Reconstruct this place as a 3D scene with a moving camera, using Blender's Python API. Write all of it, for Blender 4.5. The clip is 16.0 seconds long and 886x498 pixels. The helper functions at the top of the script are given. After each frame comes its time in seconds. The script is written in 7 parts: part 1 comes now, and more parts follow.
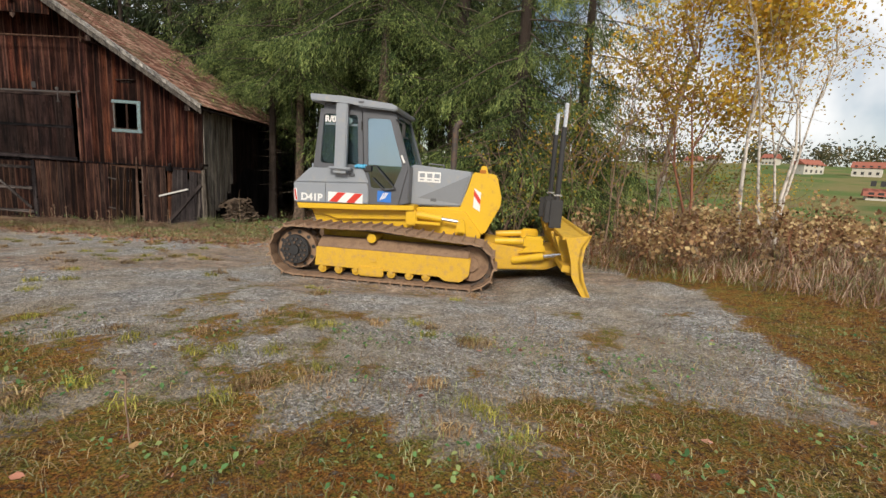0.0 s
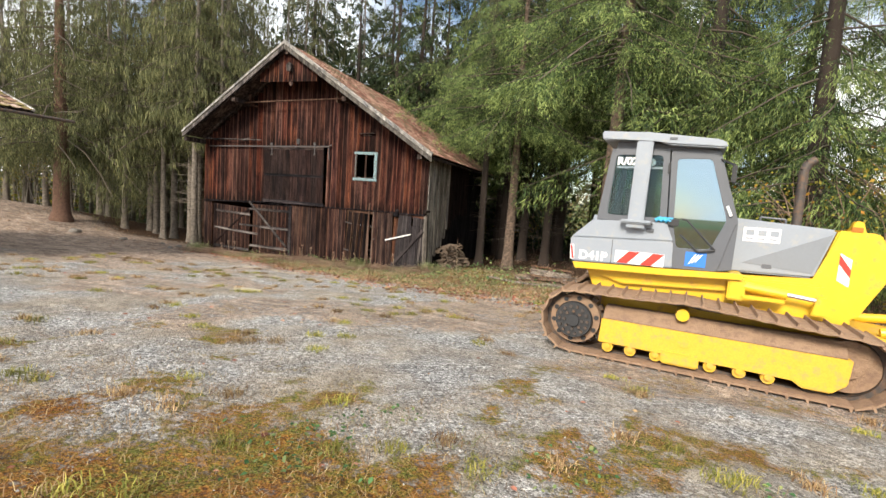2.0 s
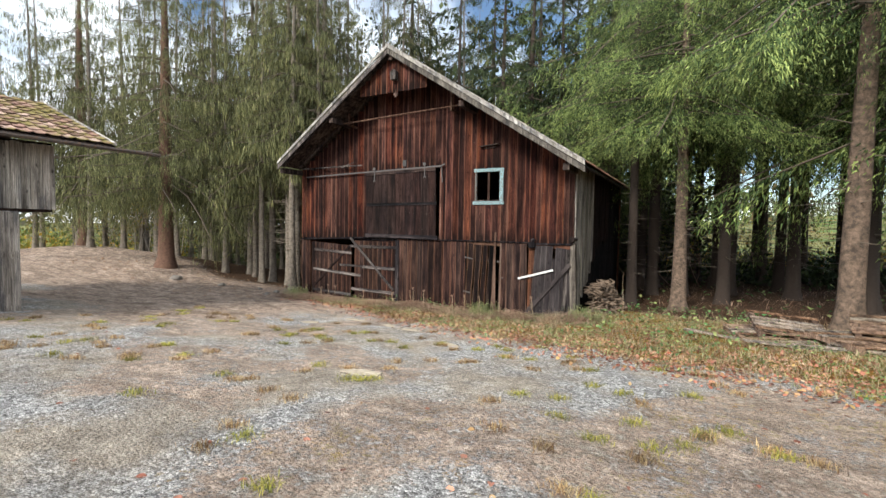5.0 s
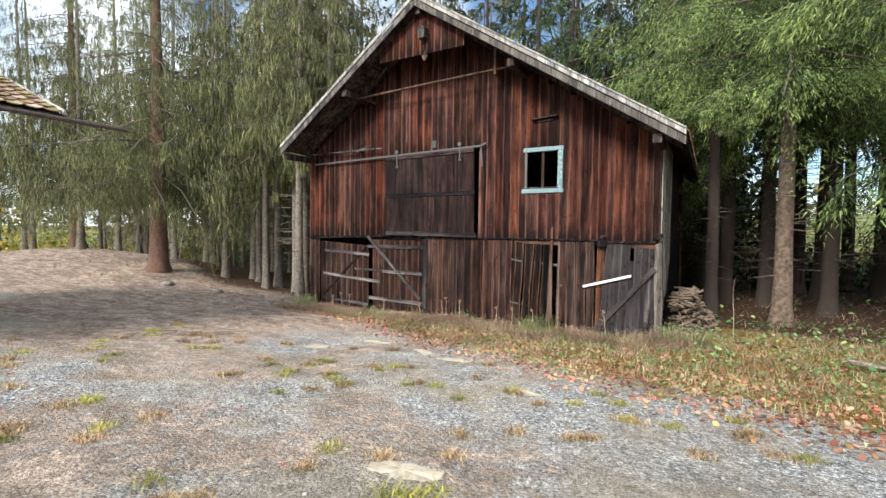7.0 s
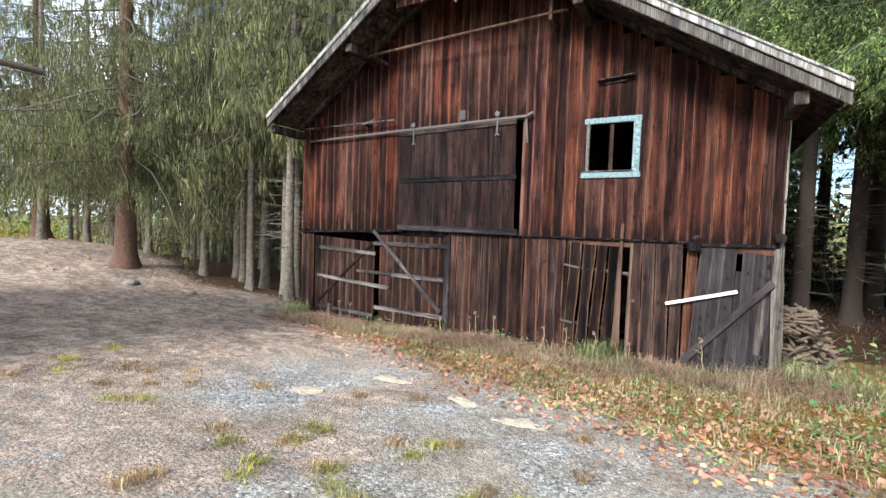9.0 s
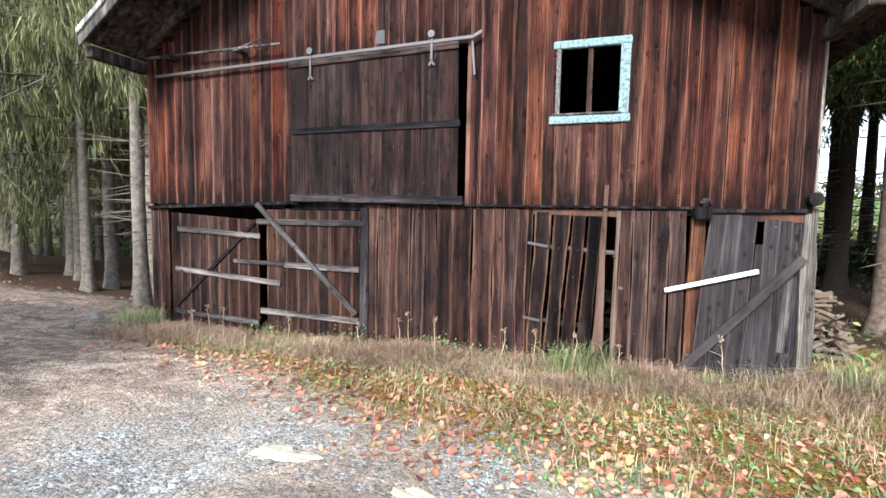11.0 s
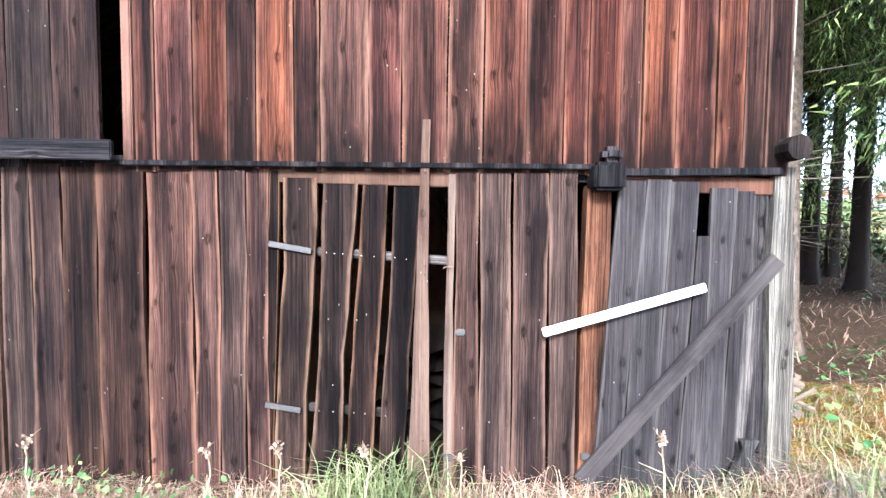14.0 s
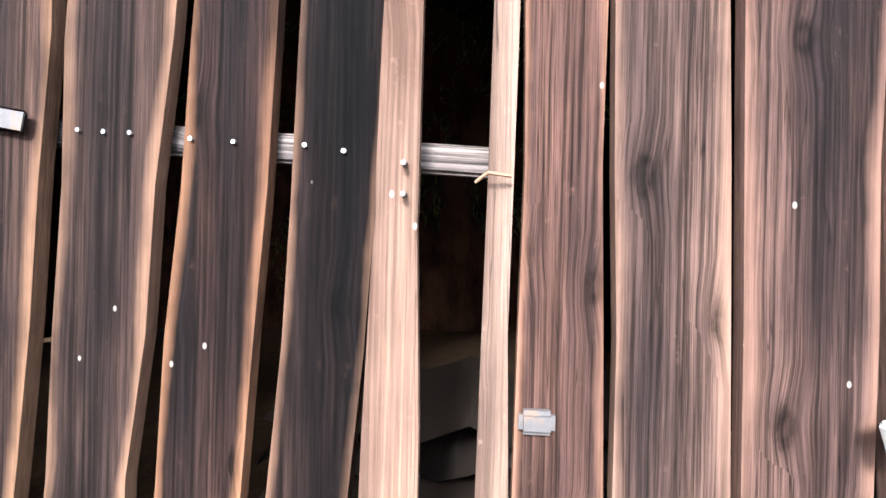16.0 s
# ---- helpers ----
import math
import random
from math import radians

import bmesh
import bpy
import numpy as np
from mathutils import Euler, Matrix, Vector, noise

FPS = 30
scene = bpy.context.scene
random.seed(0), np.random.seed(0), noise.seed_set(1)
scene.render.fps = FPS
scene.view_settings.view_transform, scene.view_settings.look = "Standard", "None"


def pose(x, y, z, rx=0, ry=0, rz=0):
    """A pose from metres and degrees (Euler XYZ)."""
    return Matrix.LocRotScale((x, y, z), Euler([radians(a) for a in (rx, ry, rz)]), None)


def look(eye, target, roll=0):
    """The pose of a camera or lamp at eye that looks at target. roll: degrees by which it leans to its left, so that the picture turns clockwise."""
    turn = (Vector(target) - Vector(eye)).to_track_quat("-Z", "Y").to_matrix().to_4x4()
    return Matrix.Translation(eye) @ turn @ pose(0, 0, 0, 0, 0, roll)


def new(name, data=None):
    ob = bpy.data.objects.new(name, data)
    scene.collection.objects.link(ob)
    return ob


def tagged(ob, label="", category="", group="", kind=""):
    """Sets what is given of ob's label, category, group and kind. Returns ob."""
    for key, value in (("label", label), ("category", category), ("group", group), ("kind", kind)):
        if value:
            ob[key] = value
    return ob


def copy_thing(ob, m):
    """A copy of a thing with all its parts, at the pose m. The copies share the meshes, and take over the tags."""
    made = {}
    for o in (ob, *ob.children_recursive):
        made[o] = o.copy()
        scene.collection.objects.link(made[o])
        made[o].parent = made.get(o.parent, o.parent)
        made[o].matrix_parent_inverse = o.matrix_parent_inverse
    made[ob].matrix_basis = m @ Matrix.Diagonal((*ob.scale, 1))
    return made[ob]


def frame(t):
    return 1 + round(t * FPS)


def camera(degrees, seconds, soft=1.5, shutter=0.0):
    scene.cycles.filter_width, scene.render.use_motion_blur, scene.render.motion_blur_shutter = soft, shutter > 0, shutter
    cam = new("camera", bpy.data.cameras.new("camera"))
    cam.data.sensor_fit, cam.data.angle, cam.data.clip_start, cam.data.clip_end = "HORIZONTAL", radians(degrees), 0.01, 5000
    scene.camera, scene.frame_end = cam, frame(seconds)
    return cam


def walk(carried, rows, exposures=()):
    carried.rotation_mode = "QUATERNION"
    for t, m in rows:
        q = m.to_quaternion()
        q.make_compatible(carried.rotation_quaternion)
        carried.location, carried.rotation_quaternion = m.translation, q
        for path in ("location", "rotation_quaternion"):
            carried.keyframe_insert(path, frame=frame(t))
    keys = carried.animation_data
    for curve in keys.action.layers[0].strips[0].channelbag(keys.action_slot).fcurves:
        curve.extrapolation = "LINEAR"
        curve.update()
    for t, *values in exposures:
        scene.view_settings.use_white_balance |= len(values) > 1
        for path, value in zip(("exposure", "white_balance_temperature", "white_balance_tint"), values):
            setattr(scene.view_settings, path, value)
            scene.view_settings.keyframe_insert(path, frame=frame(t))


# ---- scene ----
cam = camera(88.1, 16.0)
PATH = [
    (0, (-0.747, -0.917, 1.718), (-0.637, 1.05, 1.376), 3.7),
    (0.5, (-1.145, -0.585, 1.708), (-1.336, 1.381, 1.397), 3.7),
    (1, (-1.551, -0.241, 1.752), (-2.03, 1.681, 1.475), 3.8),
    (1.5, (-2.073, -0.007, 1.759), (-2.646, 1.897, 1.549), 3.6),
    (2, (-2.646, 0.362, 1.712), (-3.261, 2.254, 1.507), 4.0),
    (2.5, (-3.155, 0.679, 1.737), (-3.927, 2.511, 1.518), 3.9),
    (3, (-3.598, 1.127, 1.717), (-4.444, 2.931, 1.538), 3.5),
    (3.5, (-4.071, 1.658, 1.706), (-5.002, 3.421, 1.545), 2.1),
    (4, (-4.526, 2.133, 1.717), (-5.466, 3.893, 1.579), 1.3),
    (4.2, (-4.687, 2.337, 1.696), (-5.633, 4.095, 1.574), 0.8),
    (6.3, (-6.714, 4.636, 1.465), (-7.714, 6.366, 1.383), 1.3),
    (6.5, (-6.905, 4.842, 1.463), (-7.92, 6.563, 1.378), 0.8),
    (7, (-7.349, 5.216, 1.401), (-8.358, 6.941, 1.316), 0.7),
    (7.5, (-7.863, 5.697, 1.344), (-8.908, 7.4, 1.258), -0.1),
    (8, (-8.378, 6.092, 1.347), (-9.435, 7.786, 1.247), 0.6),
    (8.2, (-8.545, 6.271, 1.365), (-9.581, 7.978, 1.267), 1.1),
    (10.3, (-10.244, 8.547, 1.139), (-11.129, 10.338, 1.036), 0.9),
    (10.5, (-10.363, 8.758, 1.122), (-11.165, 10.584, 0.98), 0.9),
    (11, (-10.638, 9.22, 1.074), (-11.245, 11.12, 0.923), 1.1),
    (11.5, (-10.831, 9.69, 1.026), (-11.211, 11.647, 0.865), 1.8),
    (12, (-10.84, 10.317, 0.998), (-11.059, 12.292, 0.771), 1.6),
    (12.5, (-10.768, 10.942, 0.951), (-10.803, 12.925, 0.701), 2.4),
    (13, (-10.618, 11.522, 0.924), (-10.564, 13.509, 0.709), 2.1),
    (13.5, (-10.483, 12.094, 0.913), (-10.397, 14.087, 0.762), 1.9),
    (14, (-10.328, 12.593, 0.834), (-10.342, 14.591, 0.737), 0.6),
    (14.5, (-10.268, 13.058, 0.706), (-10.34, 15.054, 0.613), 1.4),
    (15, (-10.212, 13.574, 0.653), (-10.269, 15.573, 0.599), 1.7),
    (15.5, (-10.23, 14.15, 0.599), (-10.377, 16.143, 0.525), 1.4),
    (16, (-10.34, 14.644, 0.462), (-10.487, 16.638, 0.464), 1.3),
]
EXPOSURES = [(0.0, -0.51, 6800, 10), (0.5, 0.09, 6800, 10), (1.2, 0.37, 6750, 9), (3.5, 0.34, 6400, 8), (7.0, 0.65, 6050, 6), (10.0, 0.99, 5700, 6), (11.0, 1.19, 5600, 6), (13.0, 1.65, 5150, 5), (14.0, 2.12, 5200, 6), (14.5, 2.37, 5350, 7), (16.0, 2.57, 5700, 9)]
walk(cam, [(t, look(eye, target, roll)) for t, eye, target, roll in PATH], EXPOSURES)

# world, sun
SUN_EL, SUN_AZ = 34.0, 188.0    # degrees; azimuth clockwise from +y
world = bpy.data.worlds.new("sky")
scene.world = world
world.use_nodes = True
wn, wl = world.node_tree.nodes, world.node_tree.links
sky = wn.new("ShaderNodeTexSky")
sky.sky_type, sky.sun_disc = "NISHITA", False
sky.sun_elevation, sky.sun_rotation = radians(SUN_EL), radians(SUN_AZ)
sky.dust_density, sky.ozone_density = 0.8, 2.0
wtc = wn.new("ShaderNodeTexCoord")
wno = wn.new("ShaderNodeTexNoise")
wno.inputs["Scale"].default_value, wno.inputs["Detail"].default_value = 3.2, 6
wra = wn.new("ShaderNodeValToRGB")
wra.color_ramp.elements[0].position, wra.color_ramp.elements[1].position = 0.40, 0.62
wmi = wn.new("ShaderNodeMix")
wmi.data_type = "RGBA"
wmi.inputs["B"].default_value = (12.5, 12.8, 13.2, 1)
wl.new(wtc.outputs["Generated"], wno.inputs["Vector"])
wsp = wn.new("ShaderNodeSeparateXYZ")     # clearest in the north, hazy cloud elsewhere
wma = wn.new("ShaderNodeMath")
wma.operation = "MULTIPLY_ADD"
wma.inputs[1].default_value = -0.08
wl.new(wtc.outputs["Generated"], wsp.inputs[0])
wl.new(wsp.outputs["Y"], wma.inputs[0])
wl.new(wno.outputs["Fac"], wma.inputs[2])
wmb = wn.new("ShaderNodeMath")
wmb.operation = "MULTIPLY_ADD"
wsq = wn.new("ShaderNodeMath")
wsq.operation = "MULTIPLY_ADD"
wsq.inputs[1].default_value, wsq.inputs[2].default_value = 0.13, 0.07
wl.new(wsp.outputs["X"], wsq.inputs[0])
wl.new(wsp.outputs["X"], wmb.inputs[0])
wl.new(wsq.outputs[0], wmb.inputs[1])
wl.new(wma.outputs[0], wmb.inputs[2])
wl.new(wmb.outputs[0], wra.inputs["Fac"])
wl.new(wra.outputs["Color"], wmi.inputs["Factor"])
wl.new(sky.outputs["Color"], wmi.inputs["A"])
wl.new(wmi.outputs["Result"], wn["Background"].inputs["Color"])
wn["Background"].inputs["Strength"].default_value = 0.12
sun = new("sun", bpy.data.lights.new("sun", "SUN"))
sun.data.energy, sun.data.angle, sun.data.color = 5.0, radians(15), (1.0, 0.92, 0.80)
a_, e_ = radians(SUN_AZ), radians(SUN_EL)
sun.matrix_world = look((40 * math.sin(a_), 40 * math.cos(a_), 40 * math.tan(e_)), (0, 0, 0))

# ---- materials ----
class Nodes:
    def __init__(self, name):
        self.m = bpy.data.materials.new(name)
        self.m.use_nodes = True
        self.t = self.m.node_tree
        self.bsdf = self.t.nodes["Principled BSDF"]

    def put(self, kind, props=None, **ins):
        n = self.t.nodes.new("ShaderNode" + kind)
        for k, v in (props or {}).items():
            setattr(n, k, v)
        for k, v in ins.items():
            self.link(v, n.inputs[k.replace("_", " ")])
        return n

    def link(self, v, sock):
        if isinstance(v, bpy.types.NodeSocket):
            self.t.links.new(v, sock)
        else:
            sock.default_value = v

    def coords(self, scale, rand=True, kind="Object"):
        tc = self.put("TexCoord").outputs[kind]
        if rand:
            oi = self.put("ObjectInfo").outputs["Random"]
            mul = self.put("Math", {"operation": "MULTIPLY"})
            self.link(oi, mul.inputs[0])
            mul.inputs[1].default_value = 57.0
            add = self.put("VectorMath", {"operation": "ADD"})
            self.link(tc, add.inputs[0])
            self.link(mul.outputs[0], add.inputs[1])
            tc = add.outputs[0]
        mp = self.put("Mapping", Vector=tc, Scale=scale)
        return mp.outputs[0]

    def noise(self, vec, scale, detail=5, rough=0.6):
        return self.put("TexNoise", Vector=vec, Scale=scale, Detail=detail, Roughness=rough).outputs["Fac"]

    def ramp(self, fac, stops):
        r = self.put("ValToRGB", Fac=fac)
        e = r.color_ramp.elements
        while len(e) < len(stops):
            e.new(0.5)
        for el, (p, c) in zip(e, stops):
            el.position = p
            el.color = (*c, 1) if isinstance(c, tuple) else (c, c, c, 1)
        return r.outputs["Color"]

    def mix(self, fac, a, b, blend="MIX"):
        n = self.put("Mix", {"data_type": "RGBA", "blend_type": blend})
        self.link(fac, n.inputs["Factor"])
        for v, k in ((a, 6), (b, 7)):
            self.link((*v, 1) if isinstance(v, tuple) else v, n.inputs[k])
        return n.outputs[2]

    def math(self, op, a, b=0.0, clamp=False):
        n = self.put("Math", {"operation": op, "use_clamp": clamp})
        self.link(a, n.inputs[0])
        self.link(b, n.inputs[1])
        return n.outputs[0]

    def bump(self, height, strength, dist):
        b = self.put("Bump", Height=height, Strength=strength, Distance=dist)
        self.link(b.outputs[0], self.bsdf.inputs["Normal"])

    def done(self, color, rough=0.8, metal=0.0, spec=0.4):
        self.link((*color, 1) if isinstance(color, tuple) else color, self.bsdf.inputs["Base Color"])
        self.link(rough, self.bsdf.inputs["Roughness"])
        self.link(metal, self.bsdf.inputs["Metallic"])
        self.link(spec, self.bsdf.inputs["Specular IOR Level"])
        return self.m


def wood(name, dark, mid, light, edge=None, grain=0.75, bright=(0.62, 1.3), stain=0.0):
    """Weathered boards; grain runs along local z round knots. Boards carry u across their width."""
    n = Nodes(name)
    oi = n.put("ObjectInfo").outputs["Random"]
    off = n.put("VectorMath", {"operation": "ADD"})
    n.link(n.put("TexCoord").outputs["Object"], off.inputs[0])
    n.link(n.math("MULTIPLY", oi, 57.0), off.inputs[1])
    sp = n.put("SeparateXYZ", Vector=off.outputs[0])
    # knots: cells in the plane of the board, a third of them knotted
    wobble = n.math("MULTIPLY", n.noise(n.put("Mapping", Vector=off.outputs[0], Scale=(14, 14, 9)).outputs[0], 1.0, 2), 0.22)
    flat = n.put("CombineXYZ", X=n.math("ADD", n.math("MULTIPLY", sp.outputs[0], 8.0), wobble), Y=n.math("ADD", n.math("MULTIPLY", sp.outputs[2], 4.4), wobble))
    vk = n.put("TexVoronoi", {"feature": "F1", "voronoi_dimensions": "2D"}, Vector=flat.outputs[0], Scale=1.0, Randomness=1.0)
    has = n.put("SeparateColor", Color=vk.outputs["Color"])
    kn = n.math("ADD", vk.outputs["Distance"], n.math("GREATER_THAN", has.outputs[0], 0.32))
    kn = n.math("SUBTRACT", kn, n.math("MULTIPLY", has.outputs[1], 0.06))
    bend = n.ramp(kn, [(0.0, 1.0), (0.16, 0.5), (0.42, 0.0)])
    warp = n.noise(n.put("Mapping", Vector=off.outputs[0], Scale=(7, 7, 1.6)).outputs[0], 1.0, 3)
    gxs = n.math("ADD", sp.outputs[0], n.math("ADD", n.math("MULTIPLY", bend, 0.014), n.math("MULTIPLY", warp, 0.012)))
    gv = n.put("CombineXYZ", X=gxs, Y=sp.outputs[1], Z=sp.outputs[2]).outputs[0]
    fine = n.noise(n.put("Mapping", Vector=gv, Scale=(115, 115, 1.3)).outputs[0], 1.0, 7, 0.7)
    hair = n.noise(n.put("Mapping", Vector=gv, Scale=(330, 330, 5)).outputs[0], 1.0, 4, 0.7)
    streak = n.noise(n.put("Mapping", Vector=gv, Scale=(10, 10, 0.4)).outputs[0], 1.0, 4, 0.6)
    blot = n.noise(n.coords((2.2, 2.2, 1.0)), 1.0, 6, 0.6)
    mixf = n.math("ADD", n.math("MULTIPLY", streak, 0.6), n.math("MULTIPLY", blot, 0.45))
    col = n.ramp(mixf, [(0.40, dark), (0.52, mid), (0.66, light)])
    col = n.mix(grain, col, n.ramp(fine, [(0.40, 0.20), (0.50, 0.90), (0.59, 1.55)]), "MULTIPLY")
    col = n.mix(grain * 0.8, col, n.ramp(hair, [(0.40, 0.35), (0.50, 0.98), (0.60, 1.4)]), "MULTIPLY")
    black = n.noise(n.put("Mapping", Vector=gv, Scale=(4.5, 4.5, 0.8)).outputs[0], 1.0, 5, 0.62)
    col = n.mix(grain, col, n.ramp(black, [(0.38, (0.30, 0.33, 0.40)), (0.47, (0.85, 0.85, 0.87)), (0.60, (1.12, 1.1, 1.08))]), "MULTIPLY")
    scuff = n.noise(n.put("Mapping", Vector=off.outputs[0], Scale=(30, 30, 22)).outputs[0], 1.0, 6, 0.75)
    col = n.mix(n.ramp(scuff, [(0.62, 0.0), (0.72, 0.45)]), col, light)
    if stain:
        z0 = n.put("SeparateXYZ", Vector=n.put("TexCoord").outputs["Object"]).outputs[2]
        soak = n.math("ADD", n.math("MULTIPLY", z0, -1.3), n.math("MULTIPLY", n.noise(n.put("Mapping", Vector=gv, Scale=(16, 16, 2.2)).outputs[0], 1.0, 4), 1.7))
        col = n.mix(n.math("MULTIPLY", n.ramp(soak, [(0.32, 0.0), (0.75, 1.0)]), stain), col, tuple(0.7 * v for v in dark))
    col = n.mix(n.ramp(scuff, [(0.38, 0.45), (0.60, 0.95)]), col, n.ramp(kn, [(0.0, 0.35), (0.04, 0.16), (0.08, 0.3), (0.13, 0.8), (0.22, 1.0)]), "MULTIPLY")
    rift = n.noise(n.put("Mapping", Vector=gv, Scale=(30, 30, 0.6)).outputs[0], 1.0, 3, 0.5)
    col = n.mix(0.75, col, n.ramp(n.math("ABSOLUTE", n.math("SUBTRACT", rift, 0.54)), [(0.0, 0.12), (0.007, 1.0)]), "MULTIPLY")
    nail = n.put("TexVoronoi", {"feature": "F1"}, Vector=n.coords((11, 11, 7)), Scale=1.0, Randomness=1.0).outputs["Distance"]
    col = n.mix(n.ramp(nail, [(0.03, 0.6), (0.05, 0.0)]), col, (0.27, 0.235, 0.21))
    if edge:
        uv = n.put("SeparateXYZ", Vector=n.put("TexCoord").outputs["UV"]).outputs[0]
        d = n.math("ABSOLUTE", n.math("SUBTRACT", uv, 0.5))
        wob = n.noise(n.coords((3, 3, 2.0)), 1.0, 4)
        ef = n.math("ADD", d, n.math("MULTIPLY", n.math("SUBTRACT", wob, 0.5), 0.30))
        ef = n.ramp(ef, [(0.38, 0.0), (0.485, 1.0)])
        col = n.mix(n.math("MULTIPLY", n.math("MULTIPLY", ef, n.ramp(blot, [(0.36, 0.15), (0.58, 1.0)])), 0.78), col, n.mix(0.5, edge, n.ramp(fine, [(0.3, 0.45), (0.65, 1.1)]), "MULTIPLY"))
    val = n.put("MapRange", Value=oi)
    val.inputs["To Min"].default_value, val.inputs["To Max"].default_value = bright
    hs = n.put("HueSaturation", Color=col, Value=val.outputs[0])
    sat = n.put("MapRange", Value=n.math("FRACT", n.math("MULTIPLY", oi, 13.7)))
    sat.inputs["To Min"].default_value, sat.inputs["To Max"].default_value = 0.86, 1.15
    n.link(sat.outputs[0], hs.inputs["Saturation"])
    hue = n.put("MapRange", Value=n.math("FRACT", n.math("MULTIPLY", oi, 7.31)))
    hue.inputs["To Min"].default_value, hue.inputs["To Max"].default_value = 0.497, 0.508
    n.link(hue.outputs[0], hs.inputs["Hue"])
    ht = n.math("ADD", n.math("ADD", fine, n.math("MULTIPLY", streak, 0.6)), n.math("MULTIPLY", bend, 0.25))
    n.bump(ht, 0.8, 0.007)
    return n.done(hs.outputs[0], 0.88, 0, 0.06)


def plain(name, a, b, scale=6.0, rough=0.6, metal=0.0, bump=0.1, dirt=None, dirt_amount=0.35, spec=0.4, dist=0.004, grit=0.25):
    """A surface of two near tones, with dirt in patches."""
    n = Nodes(name)
    co = n.coords((1, 1, 1))
    big, fine = n.noise(co, scale, 5), n.noise(co, scale * 11, 4)
    col = n.mix(big, a, b)
    col = n.mix(grit, col, n.ramp(fine, [(0.3, 0.5), (0.6, 1.0)]), "MULTIPLY")
    r = rough
    if dirt:
        f = n.ramp(n.noise(co, scale * 2.3, 7, 0.7), [(0.62 - dirt_amount * 0.5, 0.0), (0.75 - dirt_amount * 0.3, 1.0)])
        col = n.mix(f, col, dirt)
        r = n.math("ADD", n.math("MULTIPLY", f, 0.9 - rough), rough)
    n.bump(n.math("ADD", fine, big), bump, dist)
    return n.done(col, r, metal, spec)


def leafy(name, stops, rough=0.6, trans=0.35, lit_tip=0.0):
    """Leaves or needles: each island takes a tone of its own; sunlit tips and dark insides can be painted in."""
    n = Nodes(name)
    isl = n.put("NewGeometry").outputs["Random Per Island"]
    if lit_tip:
        tip = n.put("Attribute", {"attribute_name": "lit_tip"}).outputs["Fac"]
        isl = n.math("ADD", n.math("MULTIPLY", isl, 1 - lit_tip), n.math("MULTIPLY", tip, lit_tip))
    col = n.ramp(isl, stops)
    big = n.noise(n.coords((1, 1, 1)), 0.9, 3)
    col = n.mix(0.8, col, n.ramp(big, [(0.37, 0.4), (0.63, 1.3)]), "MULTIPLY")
    n.done(col, rough, 0, 0.25)
    tr = n.put("BsdfTranslucent", Color=col)
    mx = n.put("MixShader", Fac=trans)
    n.t.links.new(n.bsdf.outputs[0], mx.inputs[1])
    n.t.links.new(tr.outputs[0], mx.inputs[2])
    n.t.links.new(mx.outputs[0], n.t.nodes["Material Output"].inputs[0])
    return n.m


